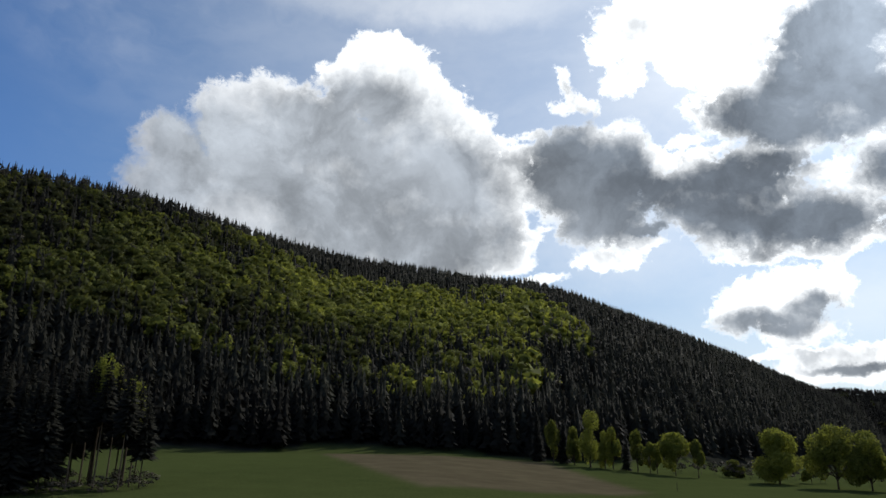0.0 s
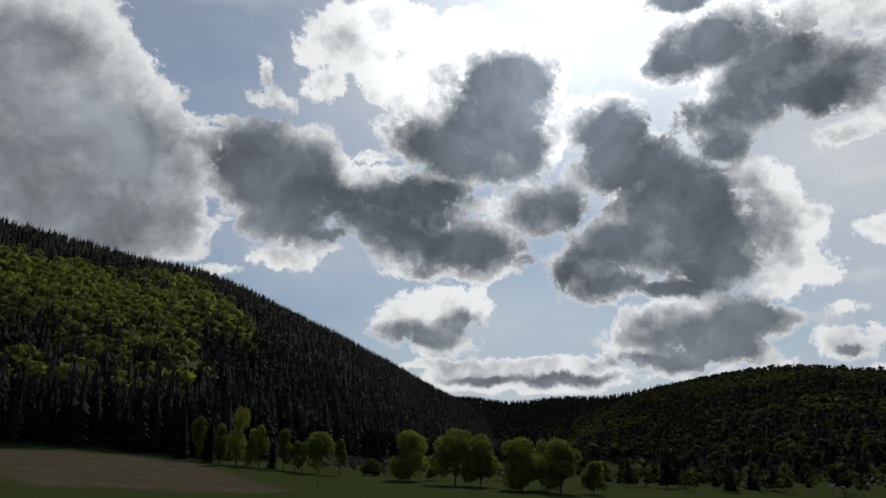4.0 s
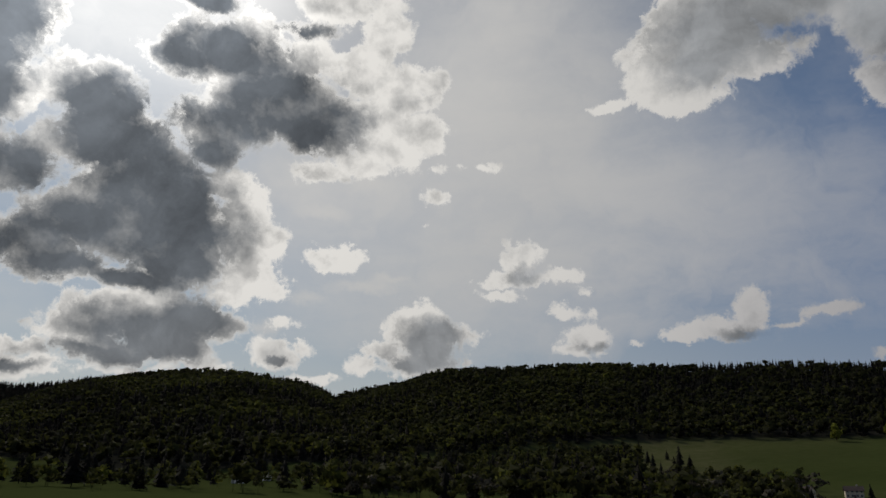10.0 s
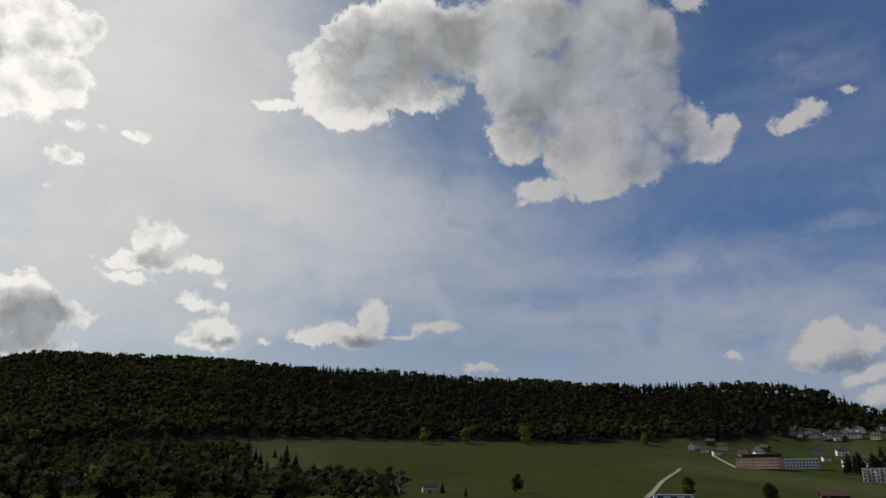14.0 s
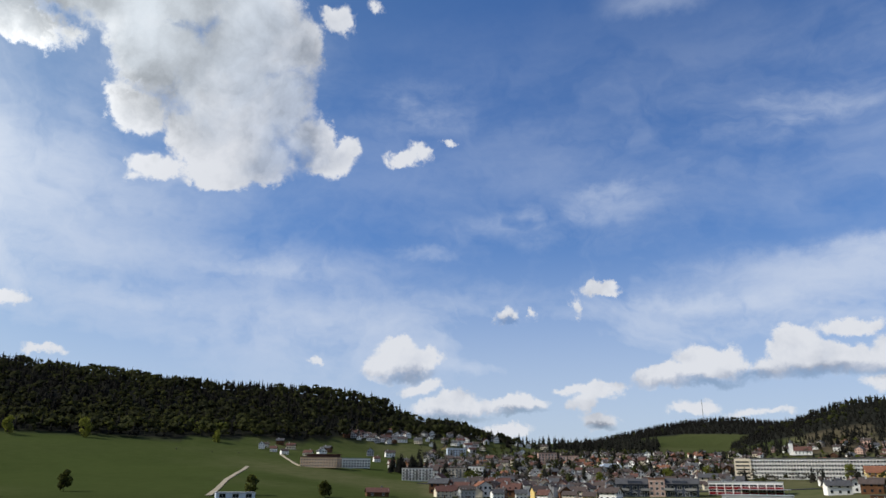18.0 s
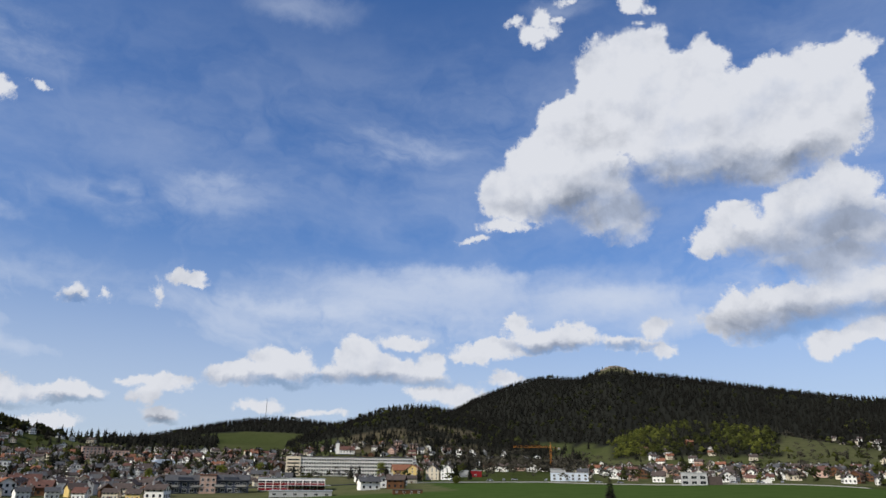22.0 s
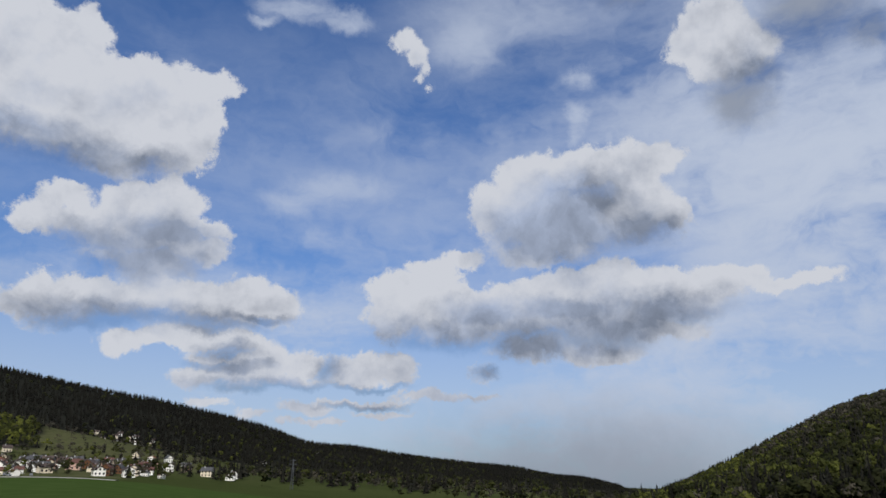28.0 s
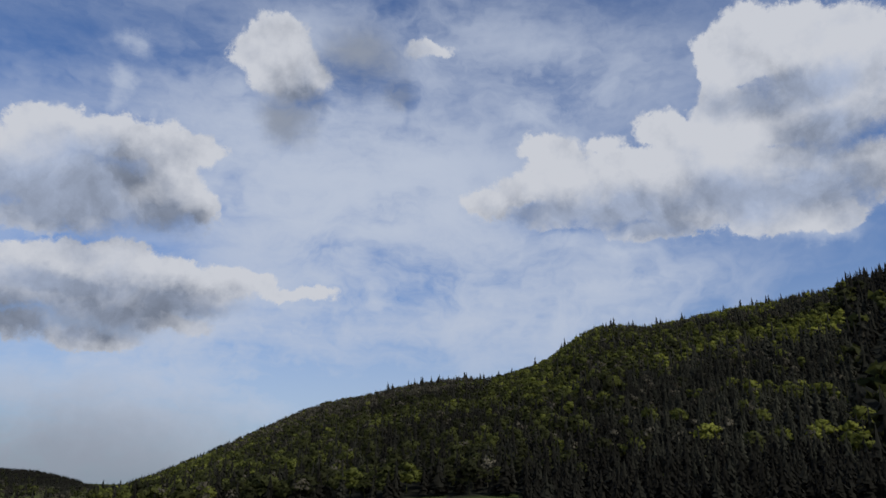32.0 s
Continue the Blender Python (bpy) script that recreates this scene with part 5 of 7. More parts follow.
def wood(hill, az0, az1, d0, d1, spacing, broad_share, shapes, beyond=1.06, tall=(17, 27), low=-9.0, high=1e9, fresh=0.0, vary=1.0):
    """Spruces and broadleaved trees over one hill's face; broad_share(u, x, y) tells how leafy it is there. fresh and
    vary shift the tint, also where shade is painted in.
    """
    x, y = scattered(az0, az1, d0, d1, spacing)
    k, u = which_hill(x, y)
    keep = (k == list(HILLS).index(hill)) & (u < beyond) & (u > low) & (u <= high)
    cover = forest_cover(x, y)
    keep &= rng.uniform(size=len(x)) < cover
    x, y, u = x[keep], y[keep], u[keep]
    leafy = rng.uniform(size=len(x)) < broad_share(u, x, y)
    spruce, broad = shapes
    pretty = hill.replace("_", " ")
    for mask, forms, material, name, label, wide in (
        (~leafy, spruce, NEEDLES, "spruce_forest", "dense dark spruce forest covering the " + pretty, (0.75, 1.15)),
        (leafy, broad, LEAVES, "beech_forest", "fresh green spring beeches among spruces on the " + pretty, (1.0, 1.45)),
    ):
        n = int(mask.sum())
        if n:
            h = rng.uniform(*tall, n) * (0.85 if material is LEAVES else 1.0)
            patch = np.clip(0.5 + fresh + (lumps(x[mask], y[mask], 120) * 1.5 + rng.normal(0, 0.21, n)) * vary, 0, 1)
            # Tint lowered at left, raised right of it: shade and sun painted in.
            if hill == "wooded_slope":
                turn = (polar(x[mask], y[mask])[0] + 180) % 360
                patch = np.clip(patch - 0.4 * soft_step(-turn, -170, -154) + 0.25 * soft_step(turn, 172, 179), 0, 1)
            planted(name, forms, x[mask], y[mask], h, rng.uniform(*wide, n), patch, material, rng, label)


# Past azimuth 2 dark spruce displaces beech, standing in for cloud shade.
def slope_share(u, x, y):
    return np.clip(0.76 + lumps(x, y, 110) * 2.6 - 4.0 * np.clip(u - 0.6, 0, 1) - soft_step(-u, -0.1, -0.03) * 2.2 * (1 - 0.85 * soft_step((polar(x, y)[0] + 180) % 360, 176, 181) * soft_step(-((polar(x, y)[0] + 180) % 360), -190, -186)) - 1.5 * soft_step((polar(x, y)[0] + 180) % 360, 182, 200) - 0.6 * soft_step(-((polar(x, y)[0] + 180) % 360), -162, -150) * soft_step(-u, -0.42, -0.2) - 2.0 * soft_step(0.18 - 0.12 * soft_step((polar(x, y)[0] + 180) % 360, 150, 178) - u, -0.04, 0.02), 0.0, 0.95)


def mixed_share(u, x, y):
    return np.clip(0.66 + lumps(x, y, 130) * 2.0 - 1.3 * np.clip(u - 0.8, 0, 1), 0.06, 0.92)


# Nearly all spruce, so the dark needles stand in for cloud shade.
def dark_share(u, x, y):
    return np.clip(0.03 + lumps(x, y, 150) * 0.8, 0.0, 0.16)


# More spruce low down past azimuth 270, in place of cloud shade.
def green_share(u, x, y):
    az, _ = polar(x, y)
    return np.clip(0.92 - 0.3 * soft_step(az, 264, 278) - 0.6 * soft_step(az, 270, 284) * soft_step(-u, -0.55, -0.2) - 0.35 * soft_step(az, 274, 286) + lumps(x, y, 130) * 3.0 - 1.6 * np.clip(u - 0.7, 0, 1), 0.05, 0.95)


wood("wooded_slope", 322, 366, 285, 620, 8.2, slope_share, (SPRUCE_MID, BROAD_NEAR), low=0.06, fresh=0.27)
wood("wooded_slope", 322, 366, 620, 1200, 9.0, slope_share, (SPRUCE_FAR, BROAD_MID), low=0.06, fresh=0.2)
# Foot trees: low fresh puts the shade at the slope's foot into their tint.
wood("wooded_slope", 322, 374, 285, 600, 5.8, slope_share, (SPRUCE_MID, BROAD_MID), low=-1.0, high=0.06, tall=(14, 26), fresh=-0.4)
wood("wooded_slope", 366, 400, 300, 700, 9.5, slope_share, (SPRUCE_MID, BROAD_FAR), low=0.02)
wood("wooded_slope", 366, 400, 700, 2400, 9.5, slope_share, (SPRUCE_FAR, BROAD_FAR), low=0.02)
# Low fresh: dull olive leaves, darkened further for backlight and cloud shade.
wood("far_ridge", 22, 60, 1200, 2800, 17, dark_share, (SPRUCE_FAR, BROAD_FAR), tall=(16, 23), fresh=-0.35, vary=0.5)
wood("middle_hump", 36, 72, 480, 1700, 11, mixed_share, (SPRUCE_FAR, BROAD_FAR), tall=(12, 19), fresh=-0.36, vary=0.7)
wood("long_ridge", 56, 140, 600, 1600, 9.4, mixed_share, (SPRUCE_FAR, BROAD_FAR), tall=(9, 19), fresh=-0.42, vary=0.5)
wood("mast_hill", 142, 172, 1500, 2350, 15, dark_share, (SPRUCE_FAR, BROAD_FAR), tall=(11, 17), fresh=-0.35, vary=0.4)
wood("rocky_hill", 152, 180, 930, 1750, 11, dark_share, (SPRUCE_FAR, BROAD_FAR), tall=(9, 15), fresh=-0.3, vary=0.5)
# Cloud shade over the mountain is put into its lowered leaf tint.
wood("bald_mountain", 163, 245, 1100, 3700, 16, dark_share, (SPRUCE_FAR, BROAD_FAR), tall=(12, 18), fresh=-0.4, vary=0.4)
wood("green_knoll", 178, 205, 900, 1250, 9, green_share, (SPRUCE_FAR, BROAD_MID), tall=(9, 14), fresh=0.05)
wood("home_slope", 236, 300, 240, 560, 7.2, green_share, (SPRUCE_MID, BROAD_NEAR), tall=(10, 17), fresh=-0.05)
wood("home_slope", 236, 300, 560, 1400, 8.6, green_share, (SPRUCE_FAR, BROAD_MID), tall=(10, 17), fresh=-0.05)
# Dark spruces again in place of cloud shade on this stretch.
wood("wooded_slope", 290, 322, 285, 1200, 14, dark_share, (SPRUCE_FAR, BROAD_FAR))


def belt(name, label, material, shapes, az0, az1, d0, d1, spacing, keep, tall, wide=(0.9, 1.4), fresh=0.3, patchy=0.0, category="trees"):
    """A loose belt of trees or scrub over a sector of the valley floor."""
    x, y = scattered(az0, az1, d0, d1, spacing)
    chance = keep + (lumps(x, y, 70) * patchy if patchy else 0)
    ok = rng.uniform(size=len(x)) < chance
    x, y = x[ok], y[ok]
    n = len(x)
    if n:
        planted(name, shapes, x, y, rng.uniform(*tall, n), rng.uniform(*wide, n), np.clip(rng.normal(fresh, 0.22, n), 0, 1), material, rng, label, category)


belt("scrub_belt", "dark leafy scrub along the valley floor", LEAVES, BROAD_MID, 38, 62, 265, 480, 11, 0.4, (5, 12), patchy=1.2, fresh=0.2)
belt("spruce_belt", "dark spruces scattered over the valley floor", NEEDLES, SPRUCE_MID, 38, 66, 270, 560, 20, 0.4, (8, 17), (1.0, 1.5))
belt("scrub_belt", "dark leafy scrub below the long ridge", LEAVES, BROAD_MID, 62, 86, 235, 640, 9.5, 0.62, (6, 14), patchy=0.8, fresh=0.12)
belt("spruce_belt", "dark spruces among the scrub below the ridge", NEEDLES, SPRUCE_MID, 60, 90, 240, 620, 15, 0.5, (8, 17), (1.0, 1.5))
belt("bare_thicket", "bare brown thicket at the meadow's lower edge", TWIGS, BUSHY, 60, 98, 235, 440, 12, 0.55, (5, 11), patchy=0.8)
belt("scrub_belt", "dark trees at the lower edge of the meadow", LEAVES, BROAD_MID, 84, 97, 235, 400, 9, 0.6, (6, 13), patchy=0.8, fresh=0.12)
belt("spruce_belt", "dark spruces at the lower edge of the meadow", NEEDLES, SPRUCE_MID, 96, 110, 318, 345, 15, 0.32, (4, 8), (1.0, 1.5))
belt("spruce_belt", "dark spruces on the skyline behind the town", NEEDLES, SPRUCE_FAR, 137.5, 149.5, 1110, 1320, 17, 0.42, (13, 26), (0.9, 1.3), patchy=2.2)
belt("spruce_belt", "dark spruce wood beside the upper meadow", NEEDLES, SPRUCE_FAR, 143, 150.6, 1180, 1480, 12, 0.75, (12, 20), (1.0, 1.4), patchy=1.2)
belt("spruce_belt", "clump of dark spruces above the apartment blocks", NEEDLES, SPRUCE_MID, 129.9, 132.4, 545, 590, 7, 0.9, (10, 16))
belt("mixed_belt", "leafless and budding trees on the slope above the town", TWIGS, BUSHY, 168, 179, 560, 980, 12, 0.55, (8, 15), patchy=0.8)
belt("spruce_belt", "dark spruces on the slope above the town", NEEDLES, SPRUCE_MID, 167, 178.5, 640, 1100, 16, 0.5, (9, 18), (1.0, 1.4), patchy=0.8)
belt("hedge_belt", "grey-brown hedges and scrub on the valley side", TWIGS, BUSHY, 193, 238, 620, 1300, 19, 0.42, (5, 11), patchy=1.6)
belt("hedge_belt", "green hedges and trees on the valley side", LEAVES, BROAD_FAR, 196, 240, 560, 1700, 24, 0.42, (6, 13), patchy=1.4, fresh=0.2)
belt("spruce_belt", "dark spruces scattered over the valley side", NEEDLES, SPRUCE_FAR, 200, 240, 620, 2200, 26, 0.5, (10, 18), (1.0, 1.5), patchy=1.0)
belt("garden_trees", "budding garden trees between the houses", LEAVES, BROAD_MID, 133, 170, 470, 1080, 20, 0.45, (6, 11), patchy=0.6, fresh=0.3)
belt("garden_trees", "bare brown garden trees between the houses", TWIGS, BUSHY, 132, 202, 470, 1050, 20, 0.5, (6, 11), patchy=0.6)
belt("garden_spruces", "dark garden spruces between the houses", NEEDLES, SPRUCE_MID, 132, 170, 480, 1100, 21, 0.42, (8, 15), (1.0, 1.5), patchy=0.8)
belt("garden_trees", "budding garden trees in the village", LEAVES, BROAD_MID, 177, 202, 480, 950, 24, 0.45, (5, 10), patchy=0.6, fresh=0.3)
belt("garden_spruces", "dark garden spruces in the village", NEEDLES, SPRUCE_MID, 177, 202, 500, 980, 33, 0.4, (6, 13), (1.0, 1.5))
belt("meadow_hedge", "low hedge across the upper meadow", TWIGS, BUSHY, 112, 126, 660, 680, 12, 0.5, (2, 4))
belt("bare_trees", "grey-brown leafless trees among the green slope", TWIGS, BUSHY, 240, 300, 280, 1040, 17, 0.5, (8, 14), (0.8, 1.1), patchy=1.6)
belt("spruce_belt", "tall spruces standing up from the skyline", NEEDLES, SPRUCE_MID, 257, 294, 1000, 1140, 19, 0.42, (16, 26), (0.8, 1.2), patchy=1.4)
belt("bare_trees", "grey-brown leafless wood on the upper slope", TWIGS, BUSHY, 245, 264, 760, 1180, 10, 0.55, (11, 17), (0.7, 1.0), patchy=1.6)
belt("bare_trees", "grey leafless trees on the wooded slope", TWIGS, BUSHY, 322, 380, 420, 1100, 26, 0.4, (14, 21), (0.8, 1.1), patchy=1.6)
# Dense spruces at the darkest tint, standing in for shade on the slope's foot.
belt("spruce_belt", "wall of spruces at the foot of the slope, tinted dark for shade", NEEDLES, SPRUCE_MID, 268, 300, 205, 300, 5.5, 0.9, (9, 15), (1.0, 1.4), fresh=0.0)
belt("thicket", "pale leafless thicket behind the tree row", TWIGS, BUSHY, 17, 33, 262, 330, 6.5, 0.55, (3, 6.5), patchy=0.8)


ROCK = plain("pale_rock", (0.3, 0.27, 0.23), 0.25, 0.15, 0.95, 0.5)


def rock_shape():
    v = np.array([(1, 0, 0.1), (0, 1, 0.1), (-1, 0, 0.1), (0, -1, 0.1), (0.2, 0.1, 0.8), (0, 0, -0.6), (0.7, 0.6, 0.4), (-0.6, -0.7, 0.45)]) * rng.uniform(0.7, 1.3, (8, 3)) * (0.5, 0.5, 0.5)
    return v, np.array([(0, 6, 4), (6, 1, 4), (1, 2, 4), (2, 7, 4), (7, 3, 4), (3, 0, 4), (6, 0, 5), (1, 6, 5), (2, 1, 5), (7, 2, 5), (3, 7, 5), (0, 3, 5)])


def summit_rocks():
    x, y = scattered(180.5, 182.9, 2290, 2415, 11)
    n = len(x)
    planted("summit_rocks", [rock_shape() for _ in range(5)], x, y, rng.uniform(5, 11, n), rng.uniform(1.0, 2.4, n), np.full(n, 0.5), ROCK, rng, "pale bare rocks on the mountain's summit", "rocks", 0.5)


summit_rocks()

# ---------------------------------------------------------------- building kit
def box(x0, x1, y0, y1, z0, z1):
    v = [(x, y, z) for x in (x0, x1) for y in (y0, y1) for z in (z0, z1)]
    f = [(0, 1, 3, 2), (4, 6, 7, 5), (0, 4, 5, 1), (2, 3, 7, 6), (0, 2, 6, 4), (1, 5, 7, 3)]
    return v, f


def pile(*solids):
    """Several solids (vertices, faces[, material index]) as one mesh's data."""
    verts, faces, slots = [], [], []
    for v, f, *slot in solids:
        n = len(verts)
        verts += v
        faces += [tuple(i + n for i in face) for face in f]
        slots += [slot[0] if slot else 0] * len(f)
    return verts, faces, slots


def mesh_of(name, data, *materials):
    verts, faces, slots = data
    me = bpy.data.meshes.new(name)
    me.from_pydata(verts, [], faces)
    for m in materials:
        me.materials.append(m)
    me.polygons.foreach_set("material_index", slots)
    me.update()
    return me


def part(name, data, material, parent, label="", at=None):
    me = data if isinstance(data, bpy.types.Mesh) else mesh_of(name, data, *(material if isinstance(material, tuple) else (material,)))
    ob = new(name, me)
    ob.parent = parent
    if at is not None:
        ob.matrix_basis = at
    if label:
        ob["label"] = label
    return ob


def prism(profile, y0, y1):
    """A profile of (x, z) points drawn out from y0 to y1."""
    n = len(profile)
    v = [(x, y0, z) for x, z in profile] + [(x, y1, z) for x, z in profile]
    f = [tuple(range(n)), tuple(range(2 * n - 1, n - 1, -1))] + [(i, i + n, (i + 1) % n + n, (i + 1) % n) for i in range(n)]
    return v, f


def stand(az, d, turn=0.0, sink=0.25, size=1.0):
    """The pose on the ground at an azimuth and distance; with no turn, +y faces away from the mast point."""
    p = way(az) * d
    z = float(height(np.array([p.x]), np.array([p.y]))[0])
    return pose(p.x, p.y, z - sink, 0, 0, -az + turn) @ Matrix.Scale(size, 4)


PLASTER = {
    "white": plain("white_plaster", (0.8, 0.78, 0.73), 0.12, 0.25, 0.9),
    "cream": plain("cream_plaster", (0.64, 0.57, 0.46), 0.14, 0.25, 0.9),
    "grey": plain("grey_plaster", (0.42, 0.42, 0.42), 0.14, 0.25, 0.9),
    "yellow": plain("yellow_plaster", (0.6, 0.47, 0.23), 0.12, 0.25, 0.9),
    "rose": plain("rose_plaster", (0.5, 0.37, 0.31), 0.14, 0.25, 0.9),
    "wood": plain("brown_timber", (0.16, 0.09, 0.05), 0.3, 0.5, 0.85, 0.3),
    "bluewhite": plain("pale_blue_panels", (0.62, 0.67, 0.74), 0.1, 0.25, 0.7),
    "sand": plain("sand_stone", (0.52, 0.39, 0.28), 0.14, 0.25, 0.9),
    "slate": plain("dark_cladding", (0.1, 0.11, 0.135), 0.15, 0.3, 0.75),
    "red": plain("dark_red_panels", (0.25, 0.03, 0.035), 0.15, 0.3, 0.7),
}
ROOF = {
    "red": plain("red_tiles", (0.16, 0.095, 0.08), 0.3, 0.8, 0.9, 0.6),
    "orange": plain("orange_tiles", (0.25, 0.135, 0.09), 0.25, 0.8, 0.9, 0.6),
    "brown": plain("brown_tiles", (0.12, 0.098, 0.09), 0.3, 0.8, 0.9, 0.6),
    "grey": plain("slate_roof", (0.12, 0.12, 0.125), 0.3, 0.8, 0.85, 0.5),
    "sheet": plain("pale_sheet_roof", (0.38, 0.39, 0.4), 0.15, 0.4, 0.6, 0.2),
}
FRAME_PAINT = plain("window_paint", (0.6, 0.59, 0.56), 0.1, 1.0, 0.6)
GLASS = plain("dark_window_glass", (0.03, 0.035, 0.042), 0.3, 0.5, 0.12)
CONCRETE = plain("concrete", (0.34, 0.33, 0.31), 0.2, 0.3, 0.9, 0.3)
GRAVEL = plain("pale_gravel", (0.36, 0.32, 0.25), 0.2, 0.4, 0.95, 0.5)
ASPHALT = plain("asphalt", (0.06, 0.06, 0.062), 0.25, 0.3, 0.9, 0.4)
CRANE_PAINT = plain("yellow_crane_paint", (0.42, 0.2, 0.03), 0.15, 1.0, 0.5)
STEEL = plain("galvanised_steel", (0.16, 0.17, 0.18), 0.2, 1.0, 0.5, 0.1, 0.6)
WINDOW_MESHES = {}


def window_mesh(w, h, material=None):
    """A window: four frame bars and a middle bar round a set-back pane. Its back lies at y = 0 and it faces -y."""
    key = (w, h, material)
    if key not in WINDOW_MESHES:
        b = 0.1
        WINDOW_MESHES[key] = mesh_of("window", pile(box(-w / 2 - b, w / 2 + b, -0.07, 0.02, -b, h + b), (*box(-w / 2 + 0.04, -0.05, -0.09, -0.06, 0.04, h - 0.04), 1), (*box(0.05, w / 2 - 0.04, -0.09, -0.06, 0.04, h - 0.04), 1)),
            material or FRAME_PAINT, GLASS)
    return WINDOW_MESHES[key]


def windows_on(root, side, span, depth, sills, count, w, h, material=None):
    """A row of windows at each sill height on one wall of a building that is centred on its root."""
    turn = {"front": 0, "right": 90, "back": 180, "left": 270}[side]
    for sill in sills:
        for k in range(count):
            x = (k + 0.5) / count * span - span / 2
            m = pose(0, 0, 0, 0, 0, turn) @ pose(x, -depth, sill)
            part("window", window_mesh(w, h, material), None, root, at=m)


def gable_house(name, length, width, eave, rise, wall, roof, label, storeys=2, category="house", across=3, group="houses of the town"):
    """A house with a pitched roof whose ridge runs along x; one long front looks to -y."""
    root = new(name)
    hw = width / 2
    ends = [(-hw, 0), (hw, 0), (hw, eave), (0, eave + rise), (-hw, eave)]
    v, f = prism(ends, -length / 2, length / 2)
    spun = [(y, x, z) for x, y, z in v]
    part("wall", pile((spun, [tuple(reversed(q)) for q in f])), PLASTER[wall], root)
    t, over = 0.28, 0.7
    slope = rise / hw
    lip = eave - over * slope
    shell = [(-hw - over, lip), (0, eave + rise), (hw + over, lip), (hw + over, lip + t), (0, eave + rise + t), (-hw - over, lip + t)]
    v, f = prism(shell, -length / 2 - over, length / 2 + over)
    part("roof", pile(([(y, x, z) for x, y, z in v], [tuple(reversed(q)) for q in f])), ROOF[roof], root)
    part("chimney", pile(box(length * 0.18, length * 0.18 + 0.8, 0.6, 1.4, eave + rise * 0.4, eave + rise + 1.1), box(length * 0.18 - 0.1, length * 0.18 + 0.9, 0.5, 1.5, eave + rise + 1.1, eave + rise + 1.3)), PLASTER["grey"], root)
    sills = [1.0 + 2.7 * s for s in range(storeys)]
    windows_on(root, "front", length, hw, sills, across, 1.2, 1.35)
    for side in ("left", "right") if storeys > 2 else ("right",):
        windows_on(root, side, width, length / 2, sills + [eave + 0.2], 3 if storeys > 2 else 2, 1.1, 1.25)
    part("door", pile(box(-0.55, 0.55, -hw - 0.08, -hw + 0.02, 0, 2.1)), PLASTER["wood"], root, "brown wooden door")
    return tagged(root, label, category, group)


def flat_block(name, length, width, tall, wall, label, storeys, across, w=1.5, h=1.4, roof="sheet", balconies=0, category="building", frame_material=None, deep=4, first=1.0):
    """A flat-roofed block with a parapet, rows of windows and, if asked, balconies on its front."""
    root = new(name)
    part("wall", pile(box(-length / 2, length / 2, -width / 2, width / 2, 0, tall)), PLASTER[wall], root)
    part("roof", pile(box(-length / 2 - 0.3, length / 2 + 0.3, -width / 2 - 0.3, width / 2 + 0.3, tall, tall + 0.45)), ROOF[roof], root)
    step = (tall - first - 0.4) / storeys
    sills = [first + step * s for s in range(storeys)]
    windows_on(root, "front", length, width / 2, sills, across, w, h, frame_material)
    windows_on(root, "right", width, length / 2, sills, deep, w, h, frame_material)
    for k in range(balconies):
        for s in range(1, storeys):
            x = (k + 0.5) / balconies * length - length / 2
            z = step * s + 0.2
            part("balcony", pile(box(x - 1.9, x + 1.9, -width / 2 - 1.4, -width / 2, z, z + 0.16), box(x - 1.9, x + 1.9, -width / 2 - 1.4, -width / 2 - 1.3, z + 0.16, z + 1.1)), CONCRETE, root)
    return tagged(root, label, category)


# ---------------------------------------------------------------- the town: houses by quarter
KINDS = [
    gable_house("house", 10.1, 8.0, 4.9, 2.9, "white", "brown", "white plastered house under a brown tiled gable roof"),
    gable_house("house", 9.2, 8.4, 4.9, 3.4, "white", "red", "white plastered house under a weathered red tiled roof"),
    gable_house("house", 10.9, 7.6, 5.0, 2.5, "cream", "brown", "cream plastered house with a brown tiled roof", across=4),
    gable_house("house", 8.4, 7.6, 4.9, 3.0, "wood", "brown", "brown timber chalet with a wide tiled roof"),
    gable_house("house", 11.8, 8.4, 7.0, 2.7, "grey", "brown", "grey rendered three-storey house with a brown roof", storeys=3, across=4),
    gable_house("house", 10.1, 8.4, 4.9, 2.5, "rose", "orange", "rose plastered house with an orange tiled roof"),
    gable_house("house", 9.2, 7.6, 4.9, 2.7, "white", "grey", "white plastered house with a slate grey roof"),
    gable_house("house", 13.4, 9.2, 7.2, 2.9, "white", "brown", "tall white house with three storeys and a brown roof", storeys=3, across=5),
    gable_house("house", 10.1, 8.0, 4.9, 3.0, "yellow", "brown", "yellow plastered house with a brown tiled roof"),
    gable_house("house", 12.6, 9.2, 4.9, 3.5, "cream", "red", "long cream house under a large red roof", across=4),
]
USED = [False] * len(KINDS)
TAKEN = [(123, 560, 40), (127, 580, 40), (132.2, 500, 26), (134.8, 520, 22), (136.5, 530, 16), (135, 850, 18), (142.2, 760, 18), (146.8, 680, 20), (148.5, 400, 20), (151.8, 400, 20), (156.2, 420, 40),
         (158.5, 575, 45), (161, 575, 45), (163.5, 575, 45), (160, 930, 30), (165, 515, 24), (167.2, 524, 18), (168.4, 522, 18), (169.8, 555, 26), (177.7, 530, 30), (186.8, 450, 22), (157.0, 356, 16), (165.1, 334, 10), (176.2, 700, 12)]
PLOTS = [(*(way(a) * d).to_2d(), r) for a, d, r in TAKEN]


def place_kind(k, m):
    if not USED[k]:
        USED[k] = True
        KINDS[k].matrix_basis = m
        return KINDS[k]
    return copy_thing(KINDS[k], m)


